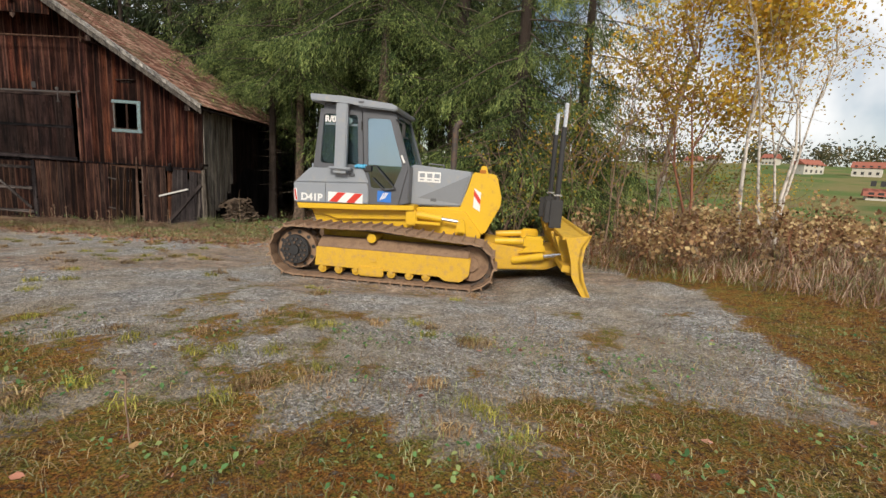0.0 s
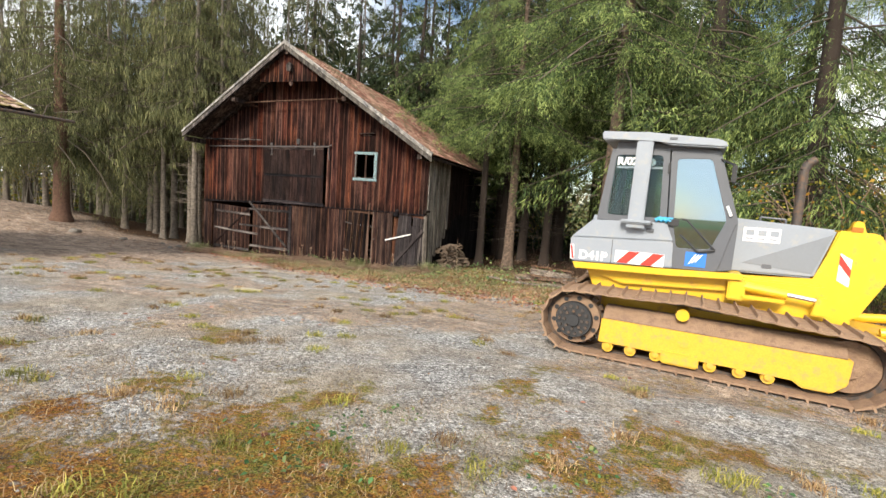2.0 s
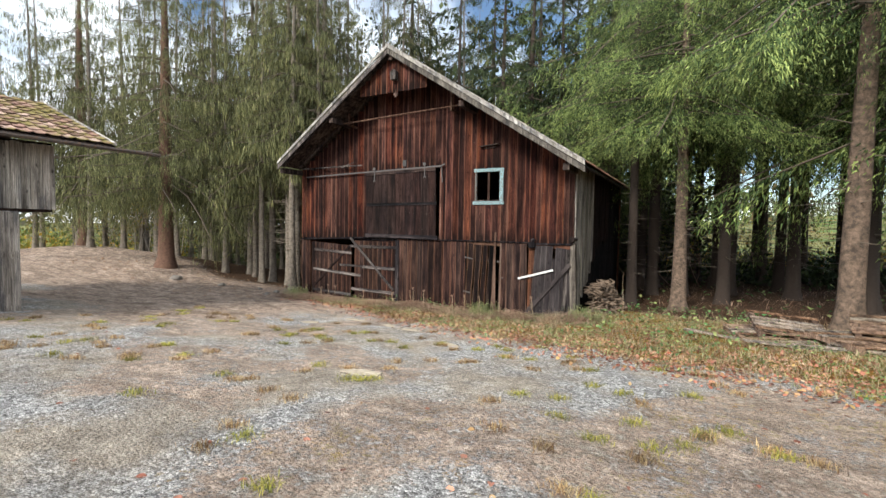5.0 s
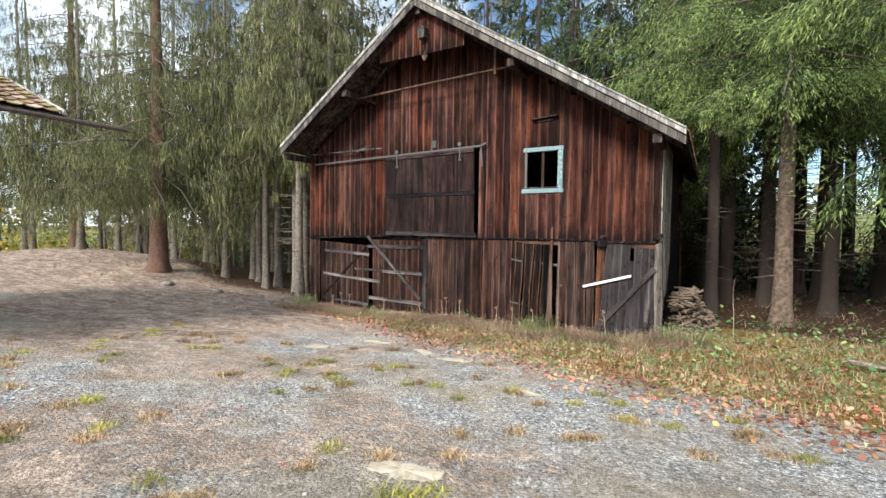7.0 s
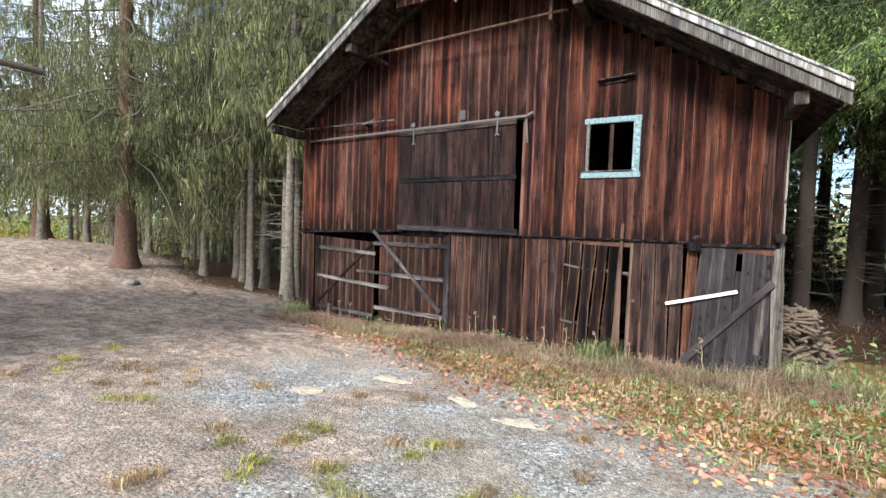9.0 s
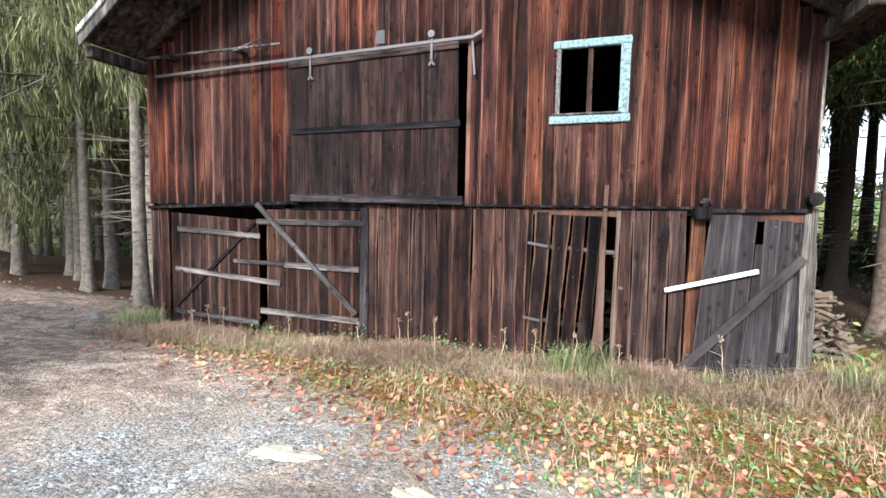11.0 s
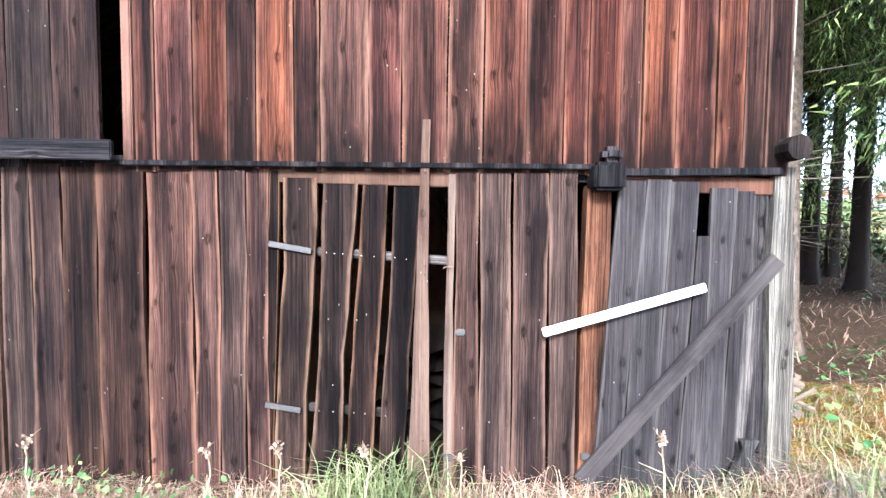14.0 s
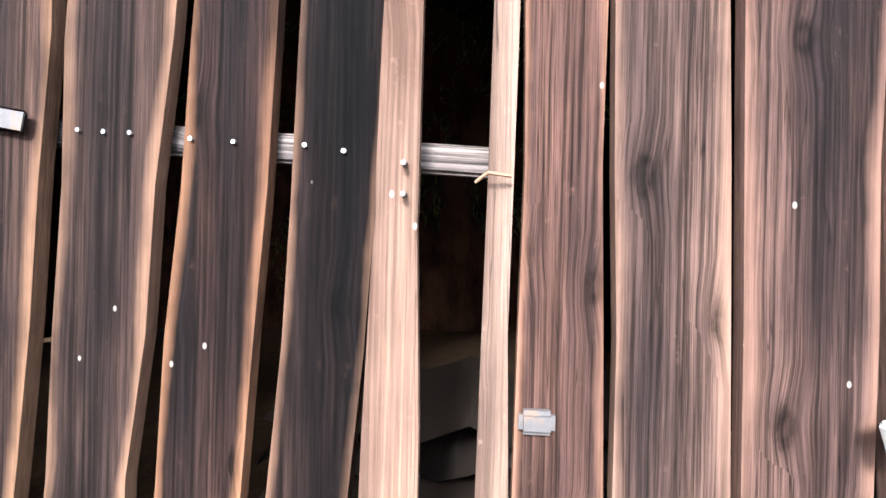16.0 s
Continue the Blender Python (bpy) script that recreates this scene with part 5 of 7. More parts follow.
for y0, y1 in ((C0 - 0.14, C0 - 0.02), (C1 + 0.02, C1 + 0.14)):
    bm = bmesh.new()
    prism(bm, [(0.56, 1.70), (0.78, 1.72), (0.80, 2.80), (0.58, 2.80)], y0, y1, 0.02)
    pil = dpart("rollover_post", bm, "grey_paint", "grey rollover protection post")
    bm = bmesh.new()
    box(bm, 0.46, 0.90, y0 - 0.06, y1 + 0.02, 1.70, 1.75, 0.02)
    box(bm, 0.55, 0.80, y0 - 0.02, y1, 1.64, 1.70, 0.01)
    dpart("post_foot", bm, "grey_paint", "", pil)
bm = bmesh.new()
for i in range(7):
    tube(bm, (0.93 + 0.03 * i, C0 - 0.03, 1.76 + 0.02 * (i % 2)), (0.98 + 0.03 * i, C0 - 0.02, 1.80), 0.03, 0.02, 7)
dpart("rag", bm, "cloth_blue", "blue rag on the cab ledge")
bm = bmesh.new()
tube(bm, (0.80, C0 - 0.008, 2.52), (0.80, C0 + 0.008, 2.52), 0.05, n=18)
dpart("sticker", bm, "blue_paint", "round pale green sticker")
bm = bmesh.new()
box(bm, 1.80, 1.86, C0 - 0.10, C0 - 0.05, 2.28, 2.52, 0.02)
tube(bm, (1.66, C0, 2.58), (1.83, C0 - 0.08, 2.50), 0.012, n=6)
tube(bm, (1.90, C0, 2.28), (1.83, C0 - 0.08, 2.30), 0.012, n=6)
dpart("mirror", bm, "black", "black cab mirror")
# hood and nose
DZ = DZB
H0, H1 = 0.84, 2 * VC - 0.84
DZ = DZ @ Matrix.Translation((-0.05, 0, 0))
bm = bmesh.new()
prism(bm, [(1.70, 1.16), (2.76, 1.19), (2.93, 1.80), (1.86, 1.87)], H0, H1, 0.025)
hood = dpart("hood", bm, "grey_paint", "grey engine hood")
bm = bmesh.new()
prism(bm, [(2.0, 1.30), (2.74, 1.24), (2.89, 1.74)], H0 - 0.006, H0 + 0.01, 0.003)
dpart("hood_panel", bm, "grey_mid", "darker grey panel", hood)
bm = bmesh.new()
tube(bm, (2.15, H0 + 0.07, 1.90), (2.42, H0 + 0.07, 1.885), 0.012, n=8)
tube(bm, (2.15, H0 + 0.07, 1.90), (2.15, H0 + 0.07, 1.84), 0.012, n=8)
tube(bm, (2.42, H0 + 0.07, 1.885), (2.42, H0 + 0.07, 1.83), 0.012, n=8)
dpart("grab_rail", bm, "grey_dark", "", hood)
bm = bmesh.new()
box(bm, 2.22, 2.33, H0 - 0.008, H0 + 0.01, 1.25, 1.31, 0.006)
dpart("latch", bm, "grey_dark", "", hood)
bm = bmesh.new()
box(bm, 1.98, 2.38, H0 - 0.005, H0 + 0.002, 1.58, 1.76)
lab = dpart("warning_label", bm, "decal_white", "white label with small pictograms", hood)
for i in range(3):
    bm = bmesh.new()
    box(bm, 2.01 + 0.13 * i, 2.10 + 0.13 * i, H0 - 0.008, H0 - 0.004, 1.66, 1.73)
    box(bm, 2.01 + 0.13 * i, 2.09 + 0.13 * i, H0 - 0.008, H0 - 0.004, 1.61, 1.63)
    dpart("pictogram", bm, "grey_paint", "", lab)
bm = bmesh.new()
prism(bm, [(1.9, 1.13), (1.9, 0.80), (2.75, 0.72), (3.2, 0.74), (3.24, 0.80), (3.45, 1.25), (3.46, 1.38), (3.36, 1.74), (3.30, 1.79), (2.94, 1.80), (2.77, 1.17)], H0 - 0.01, H1 + 0.01, 0.02)
nose = dpart("nose", bm, "yellow", "yellow radiator housing")
bm = bmesh.new()
prism(bm, [(3.04, 1.78), (3.20, 1.78), (3.16, 1.92), (3.08, 1.92)], H0 + 0.02, H0 + 0.14, 0.01)
dpart("lamp_bracket", bm, "yellow", "", nose)
bm = bmesh.new()
box(bm, 3.05, 3.16, H0 + 0.0, H0 + 0.03, 1.79, 1.85, 0.006)
dpart("side_lamp", bm, "amber", "amber side lamp", nose)
bm = bmesh.new()
prism(bm, [(2.98, 1.20), (3.10, 1.13), (3.10, 1.46), (2.98, 1.53)], H0 - 0.016, H0 - 0.008)
dec = dpart("stripe_decal", bm, "decal_white", "white and red warning stripe", nose)
bm = bmesh.new()
prism(bm, [(2.98, 1.40), (3.10, 1.24), (3.10, 1.34), (2.98, 1.51)], H0 - 0.019, H0 - 0.0165)
dpart("red_stripe", bm, "decal_red", "", dec)
# exhaust
bm = bmesh.new()
tube(bm, (2.56, VC - 0.1, 1.80), (2.56, VC - 0.1, 2.52), 0.055, 0.055, 16)
tube(bm, (2.56, VC - 0.1, 2.52), (2.60, VC - 0.1, 2.62), 0.055, 0.055, 16)
tube(bm, (2.60, VC - 0.1, 2.61), (2.67, VC - 0.1, 2.66), 0.055, 0.05, 16)
dpart("exhaust_pipe", bm, "steel_dark", "dark steel exhaust pipe")
# lift cylinder along the hood
bm = bmesh.new()
tube(bm, (1.98, 0.58, 1.03), (2.48, 0.55, 0.985), 0.06, n=16)
box(bm, 1.86, 2.05, 0.50, 0.66, 0.84, 1.10, 0.02)
box(bm, 2.0, 2.46, 0.50, 0.60, 0.87, 0.92, 0.01)
cyl = dpart("tilt_cylinder", bm, "yellow", "yellow hydraulic cylinder")
bm = bmesh.new()
tube(bm, (2.48, 0.55, 0.985), (2.76, 0.54, 0.96), 0.028, n=12)
dpart("rod", bm, "chrome", "bright piston rod", cyl)
bm = bmesh.new()
prism(bm, [(2.72, 0.78), (2.90, 0.78), (2.86, 1.0), (2.76, 1.0)], 0.50, 0.58, 0.01)
dpart("lug", bm, "yellow", "", cyl)
# decals at the rear
DZ = DZ @ Matrix.Translation((0.05, 0, 0))
bm = bmesh.new()
box(bm, 0.45, 1.06, S0 - 0.006, S0 + 0.001, 1.15, 1.32)
wd = dpart("stripe_decal", bm, "decal_white", "white and red warning stripe", body)
for x in (0.50, 0.80):
    bm = bmesh.new()
    prism(bm, [(x - 0.03, 1.152), (x + 0.11, 1.152), (x + 0.26, 1.318), (x + 0.12, 1.318)], S0 - 0.009, S0 - 0.0065)
    dpart("red_stripe", bm, "decal_red", "", wd)
bm = bmesh.new()
prism(bm, [(-0.155, 1.13), (-0.10, 1.13), (-0.12, 1.34), (-0.17, 1.34)], S0 - 0.004, S0 + 0.001)
wr = dpart("corner_decal", bm, "decal_white", "white and red corner stripe", body)
bm = bmesh.new()
prism(bm, [(-0.135, 1.14), (-0.105, 1.14), (-0.14, 1.33), (-0.165, 1.33)], S0 - 0.007, S0 - 0.0045)
dpart("red_stripe", bm, "decal_red", "", wr)
bm = bmesh.new()
box(bm, 1.30, 1.54, C0 - 0.018, C0 - 0.011, 1.20, 1.39)
bd = dpart("company_sticker", bm, "decal_blue", "blue sticker with white slanted bars", dozer)
for i in range(3):
    bm = bmesh.new()
    prism(bm, [(1.34 + 0.035 * i, 1.23 + 0.015 * i), (1.355 + 0.035 * i, 1.23 + 0.015 * i), (1.43 + 0.035 * i, 1.365), (1.41 + 0.035 * i, 1.365)], C0 - 0.021, C0 - 0.0185)
    dpart("bar", bm, "decal_white", "", bd)


def letters(text, x, z, size, y, mat, name, parent):
    cu = bpy.data.curves.new(name, "FONT")
    cu.body, cu.size, cu.extrude, cu.offset = text, size, 0.002, 0.006
    tmp = bpy.data.objects.new(name, cu)
    scene.collection.objects.link(tmp)
    bpy.context.view_layer.update()
    me = bpy.data.meshes.new_from_object(tmp.evaluated_get(bpy.context.evaluated_depsgraph_get()))
    bpy.data.objects.remove(tmp)
    ob = link_mesh(name, me, M[mat], parent)
    ob.matrix_world = DZ @ Matrix.Translation((x, y, z)) @ pose(0, 0, 0, 90, 0, 0)
    return ob


letters("D41P", -0.04, 1.15, 0.17, S0 - 0.004, "decal_white", "white_lettering", body)
letters("R/02", 0.34, 2.49, 0.14, C0 + 0.012, "decal_white", "white_lettering", dozer)
# blade arms and blade
DZ = DZ @ Matrix.Translation((0.06, 0, -0.06))
bm = bmesh.new()
prism(bm, [(3.10, 0.22), (4.2, 0.30), (4.45, 0.42), (4.45, 0.62), (4.0, 0.62), (3.10, 0.70)], VC - 0.55, VC + 0.55, 0.02)
dpart("push_frame", bm, "yellow_dirty", "yellow push frame")
for y in (0.30, 2 * VC - 0.30):
    bm = bmesh.new()
    tube(bm, (3.30, VC + (y - VC) * 0.55, 0.72), (3.78, VC + (y - VC) * 0.6, 0.76), 0.06, n=14)
    tube(bm, (3.62, VC + (y - VC) * 0.62, 0.42), (4.12, VC + (y - VC) * 0.75, 0.55), 0.065, n=14)
    box(bm, 3.78, 4.1, VC + (y - VC) * 0.6 - 0.09, VC + (y - VC) * 0.6 + 0.09, 0.66, 0.86, 0.03)
    prism(bm, [(3.7, 0.56), (4.15, 0.62), (4.12, 0.72), (3.9, 0.74)], VC + (y - VC) * 0.66 - 0.04, VC + (y - VC) * 0.66 + 0.04, 0.01)
    ac = dpart("angle_cylinder", bm, "yellow", "yellow angle cylinder")
    bm = bmesh.new()
    tube(bm, (4.12, VC + (y - VC) * 0.75, 0.55), (4.40, VC + (y - VC) * 0.85, 0.62), 0.03, n=10)
    tube(bm, (3.55, VC + (y - VC) * 0.58, 0.74), (3.85, VC + (y - VC) * 0.6, 0.76), 0.03, n=10)
    dpart("rod", bm, "chrome", "bright piston rod", ac)
B0, B1 = -0.50, 2 * VC + 0.55
prof = [(4.62, 1.06), (4.52, 0.90), (4.50, 0.66), (4.55, 0.42), (4.66, 0.20), (4.85, -0.02)]
bm = bmesh.new()
prism(bm, prof + [(x + 0.035, z + 0.012) for x, z in prof[::-1]], B0, B1)
blade = dpart("blade", bm, "yellow_dirty", "yellow curved dozer blade")
bm = bmesh.new()
prism(bm, [(4.78, 0.10), (4.98, -0.10), (5.0, -0.08), (4.82, 0.12)], B0 - 0.02, B1 + 0.02, 0.004)
dpart("cutting_edge", bm, "rust", "bare rusty cutting edge", blade)
for y in (B0, B1 - 0.04):
    bm = bmesh.new()
    prism(bm, [(4.30, 1.02), (4.66, 1.08), (4.58, 0.88), (4.56, 0.66), (4.62, 0.40), (4.74, 0.16), (4.62, 0.16), (4.44, 0.44), (4.40, 0.7)], y, y + 0.04, 0.006)
    dpart("side_plate", bm, "yellow_dirty", "", blade)
for y in np.linspace(B0 + 0.4, B1 - 0.4, 5):
    bm = bmesh.new()
    prism(bm, [(4.20, 0.98), (4.60, 1.04), (4.54, 0.66), (4.60, 0.38), (4.42, 0.40), (4.34, 0.62)], y, y + 0.03, 0.004)
    dpart("rib", bm, "yellow_dirty", "", blade)
bm = bmesh.new()
box(bm, 4.26, 4.60, B0 + 0.05, B1 - 0.05, 0.98, 1.03, 0.006)
box(bm, 4.30, 4.52, B0 + 0.10, B1 - 0.1, 0.50, 0.60, 0.01)
dpart("top_stiffener", bm, "yellow_dirty", "", blade)
for y, top in ((0.72, 3.08), (1.85, 3.05)):
    bm = bmesh.new()
    tube(bm, (4.27, y, 1.02), (4.27, y, top - 0.4), 0.045, n=14)
    box(bm, 4.17, 4.37, y - 0.07, y + 0.07, 1.02, 1.50, 0.012)
    box(bm, 4.09, 4.17, y - 0.04, y + 0.04, 1.10, 1.48, 0.01)
    c = dpart("mast", bm, "black", "black blade mast tube")
    bm = bmesh.new()
    tube(bm, (4.27, y, top - 0.4), (4.27, y, top - 0.02), 0.036, n=12)
    box(bm, 4.20, 4.34, y - 0.06, y + 0.06, 1.56, 1.585, 0.004)
    dpart("mast_top", bm, "chrome", "bright mast extension", c)

# ---- trees ----
def frond(r, L, twigs, needles, droop, size, wide=0.42, weep=False):
    """A bough along x with side twigs full of needle tufts: corners and triangles of the wood and of the green."""
    k = 4
    s = np.linspace(0, 1, k)
    ax = np.stack([s * L, 0.06 * L * np.sin(s * 3 + r.uniform(0, 6)), L * (-droop * s ** 1.6 + 0.10 * s ** 4)], 1)
    rad = 0.010 * L * (1 - 0.85 * s) + 0.002
    WV, WF = [], []
    for i in range(k):
        for a in range(3):
            an = 2.094 * a
            WV.append(ax[i] + (0, rad[i] * math.cos(an), rad[i] * math.sin(an)))
    for i in range(k - 1):
        for a in range(3):
            b = (a + 1) % 3
            p, q = 3 * i, 3 * i + 3
            WF += [(p + a, p + b, q + b), (p + a, q + b, q + a)]
    t = r.uniform(0.10, 1.0, twigs)
    base = np.stack([np.interp(t, s, ax[:, c]) for c in range(3)], 1)
    side = np.where(np.arange(twigs) % 2, 1.0, -1.0)
    ln = wide * L * (1.05 - 0.75 * t) * r.uniform(0.5, 1.15, twigs) + 0.12
    d = np.stack([r.uniform(0.35, 0.9, twigs), side * r.uniform(0.2, 0.8, twigs), -r.uniform(0.1, 0.9 + droop, twigs)], 1)
    if weep:
        d = np.stack([r.normal(0.05, 0.12, twigs), side * r.uniform(0.0, 0.25, twigs), -np.ones(twigs)], 1)
        base = base + np.stack([np.zeros(twigs), side * 0.10 * L * r.uniform(0, 1, twigs), np.zeros(twigs)], 1)
        ln = 0.30 * L * r.uniform(0.35, 1.2, twigs)
    d /= np.linalg.norm(d, axis=1)[:, None]
    u = r.uniform(0, 1, (twigs, needles))
    pos = base[:, None, :] + d[:, None, :] * (u * ln[:, None])[..., None]
    pos[..., 2] -= 0.25 * (u * ln[:, None]) ** 2
    pos += r.normal(0, 0.016, pos.shape)
    nd = d[:, None, :] * 0.9 + r.normal(0, 0.18 if weep else 0.30, (twigs, needles, 3)) + np.array([0, 0, -0.35])
    nd /= np.linalg.norm(nd, axis=2)[..., None]
    sd = np.cross(nd, r.normal(0, 1, nd.shape))
    sd /= np.linalg.norm(sd, axis=2)[..., None]
    l = size * r.uniform(0.6, 1.4, (twigs, needles, 1))
    w = size * (0.06 if weep else 0.105)
    tri = np.stack([pos - sd * w, pos + sd * w, pos + nd * l], 2).reshape(-1, 3)
    NF = np.arange(len(tri)).reshape(-1, 3)
    # tone along the twig: shaded inside, sunlit at the tip, painted into the needles
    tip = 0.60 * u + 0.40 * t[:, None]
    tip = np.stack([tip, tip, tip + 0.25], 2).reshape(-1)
    return np.array(WV), np.array(WF), tri, NF, tip


def trunk_mesh(r, H, rb, sides=10, bend=0.15, flare=1.5, steps=14):
    z = np.concatenate([[-0.4, 0.0, 0.15, 0.5], np.linspace(1.2, H, steps)])
    V, F = [], []
    ph = r.uniform(0, 6, 4)
    for i, h in enumerate(z):
        t = max(h, 0) / H
        rr = rb * (1 - 0.93 * t) * (1 + (flare - 1) * math.exp(-max(h, 0) * 4))
        cx, cy = bend * math.sin(t * 3 + ph[0]) * t, bend * math.cos(t * 2.5 + ph[1]) * t
        for a in range(sides):
            an = 2 * math.pi * a / sides
            q = rr * (1 + 0.09 * math.sin(3 * an + ph[2]) + 0.06 * r.uniform(-1, 1))
            V.append((cx + q * math.cos(an), cy + q * math.sin(an), h))
    for i in range(len(z) - 1):
        for a in range(sides):
            b = (a + 1) % sides
            F.append((i * sides + a, i * sides + b, (i + 1) * sides + b, (i + 1) * sides + a))
    return V, F


def conifer(seed, H, rb, low, boughs, reach, droop, twigs, needles, size, bark, green, label, dead=26, category="spruce", weep=False):
    r = np.random.default_rng(seed)
    tree = thing("spruce_tree", None, label, category, "forest trees")
    V, F = trunk_mesh(r, H, rb)
    tr = soup("trunk", V, F, M[bark], tree)
    for p in tr.data.polygons:
        p.use_smooth = True
    kinds = [frond(r, 1.0, twigs, needles, droop * q, size / reach, 0.40, weep) for q in (0.7, 1.0, 1.3, 1.6)]
    WV, WF, GV, GF, TP, nw, ng = [], [], [], [], [], 0, 0
    for i in range(boughs):
        t = (i + r.uniform(0, 1)) / boughs
        h = low + (H - low) * t ** 1.55
        L = reach * (1 - 0.9 * (h - low) / (H - low)) ** 0.8 * r.uniform(0.65, 1.1)
        wv, wf, gv, gf, tp = kinds[i % 4]
        m = np.array(pose(0, 0, h, 0, r.uniform(-6, 16), i * 137.5 + r.uniform(-20, 20)))
        sc = np.diag([L, L, L])
        R = m[:3, :3] @ sc
        WV.append(wv @ R.T + m[:3, 3])
        WF.append(wf + nw)
        GV.append(gv @ R.T + m[:3, 3])
        GF.append(gf + ng)
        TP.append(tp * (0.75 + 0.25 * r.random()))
        nw, ng = nw + len(wv), ng + len(gv)
    for i in range(dead):            # dead lower twigs
        h, an, L = r.uniform(1.2, low + 1.5), r.uniform(0, 6.28), r.uniform(0.3, 1.3)
        rr = rb * 0.8
        a = np.array([rr * math.cos(an), rr * math.sin(an), h])
        b = a + np.array([L * math.cos(an), L * math.sin(an), r.uniform(-0.25, 0.15) * L])
        o = np.array([0, 0, 0.012])
        s = np.array([-math.sin(an), math.cos(an), 0]) * 0.010
        WV.append(np.array([a + o, a - o + s, a - o - s, b]))
        WF.append(np.array([(0, 1, 3), (1, 2, 3), (2, 0, 3)]) + nw)
        nw += 4
    br = soup("branch_wood", np.concatenate(WV), np.concatenate(WF), M["twig_bark"], tree)
    tagged(br, kind="stuff")
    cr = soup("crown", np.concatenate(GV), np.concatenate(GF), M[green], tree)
    cr.data.attributes.new("lit_tip", "FLOAT", "POINT").data.foreach_set("value", np.concatenate(TP).astype(np.float32))
    tagged(cr, kind="stuff")
    return tree


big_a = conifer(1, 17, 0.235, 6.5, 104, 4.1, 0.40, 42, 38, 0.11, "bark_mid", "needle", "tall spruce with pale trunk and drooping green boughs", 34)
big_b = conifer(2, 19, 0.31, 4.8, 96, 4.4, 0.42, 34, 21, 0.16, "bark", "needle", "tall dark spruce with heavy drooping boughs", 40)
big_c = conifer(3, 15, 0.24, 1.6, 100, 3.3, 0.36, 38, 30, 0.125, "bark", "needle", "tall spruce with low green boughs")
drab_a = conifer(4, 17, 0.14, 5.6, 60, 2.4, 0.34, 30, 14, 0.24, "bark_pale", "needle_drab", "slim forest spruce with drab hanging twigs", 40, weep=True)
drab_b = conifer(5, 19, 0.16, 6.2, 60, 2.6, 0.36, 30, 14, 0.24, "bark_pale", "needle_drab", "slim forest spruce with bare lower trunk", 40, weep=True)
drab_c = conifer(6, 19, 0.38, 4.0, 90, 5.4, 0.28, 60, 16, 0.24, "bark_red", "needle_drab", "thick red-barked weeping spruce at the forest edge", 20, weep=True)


drab_far = conifer(8, 18, 0.14, 5.4, 44, 3.0, 0.36, 17, 9, 0.40, "bark_pale", "needle_drab", "slim spruce deeper in the forest", 70, weep=True)
big_d = conifer(9, 20, 0.19, 7.4, 84, 4.2, 0.42, 36, 28, 0.115, "bark", "needle", "tall dark spruce with bare lower trunk", 46)
dark = conifer(7, 18, 0.22, 8.2, 40, 3.4, 0.42, 18, 8, 0.5, "bark", "needle_shaded", "spruce inside the wood, coloured shade-dark, with bare trunk", 120)


def stand(tree, x, y, turn, size=1.0, dz=0.0):
    m = pose(x, y, gz(x, y) + dz, 0, 0, turn) @ Matrix.Diagonal((size, size, size, 1))
    return m


def plant(tree, spots, r):
    first = True
    for x, y in spots:
        m = stand(tree, x, y, r.uniform(0, 360), r.uniform(0.88, 1.12))
        if first:
            tree.matrix_basis = m
            first = False
        else:
            c = copy_thing(tree, Matrix.Identity(4))
            c.matrix_basis = m


plant(big_a, [(-5.85, 18.75), (-2.35, 16.6)], rng)
plant(big_d, [(-6.9, 22.9), (-7.3, 19.9), (-4.6, 20.9)], rng)
plant(big_b, [(-1.2, 20.3), (0.4, 17.3), (-9.2, 25.6), (-12.8, 25.2)], rng)
plant(big_c, [(2.1, 13.2), (4.6, 14.9), (2.9, 17.2)], rng)
inner = [(-10.5, 27.5), (-14.2, 25.3), (-17.0, 25.8), (-11.4, 25.4), (-19.6, 25.0), (-13.2, 28.0), (-16.2, 28.4), (-19.0, 29.5), (-9.6, 29.8), (-21.5, 28.0), (-12.0, 31.0), (-15.0, 31.5), (-18.0, 32.5)]
r_i = random.Random(12)
while len(inner) < 38:
    x, y = r_i.uniform(-9, 4), r_i.uniform(22.5, 31)
    if all(math.hypot(x - a, y - b) > 1.7 for a, b in inner):
        inner.append((x, y))
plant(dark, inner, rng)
plant(drab_c, [(-27.0, 15.6), (-37.5, 16.8), (-24.0, 21.5)], rng)
left = []
r_l = random.Random(5)
while len(left) < 50:
    x, y = r_l.uniform(-46, -18.5), 17.3 + 20 * r_l.random() ** 1.5
    lim = 17.3 if x > -26 else 19 + (-26 - x) * 0.25
    if y > lim and all(math.hypot(x - a, y - b) > 1.15 for a, b in left) and not (-18.6 > x > -28 and y > 40):
        left.append((x, y))
left.sort(key=lambda p: p[1])
plant(drab_a, [(-20.2, 16.9)] + left[:18:2], rng)
plant(drab_b, left[1:18:2], rng)
back = left[18:]
while len(back) < 36:
    x, y = r_l.uniform(-58, -19), r_l.uniform(21, 44)
    if all(math.hypot(x - a, y - b) > 1.5 for a, b in back) and y > 21 + max(0, -40 - x) * 0.1:
        back.append((x, y))
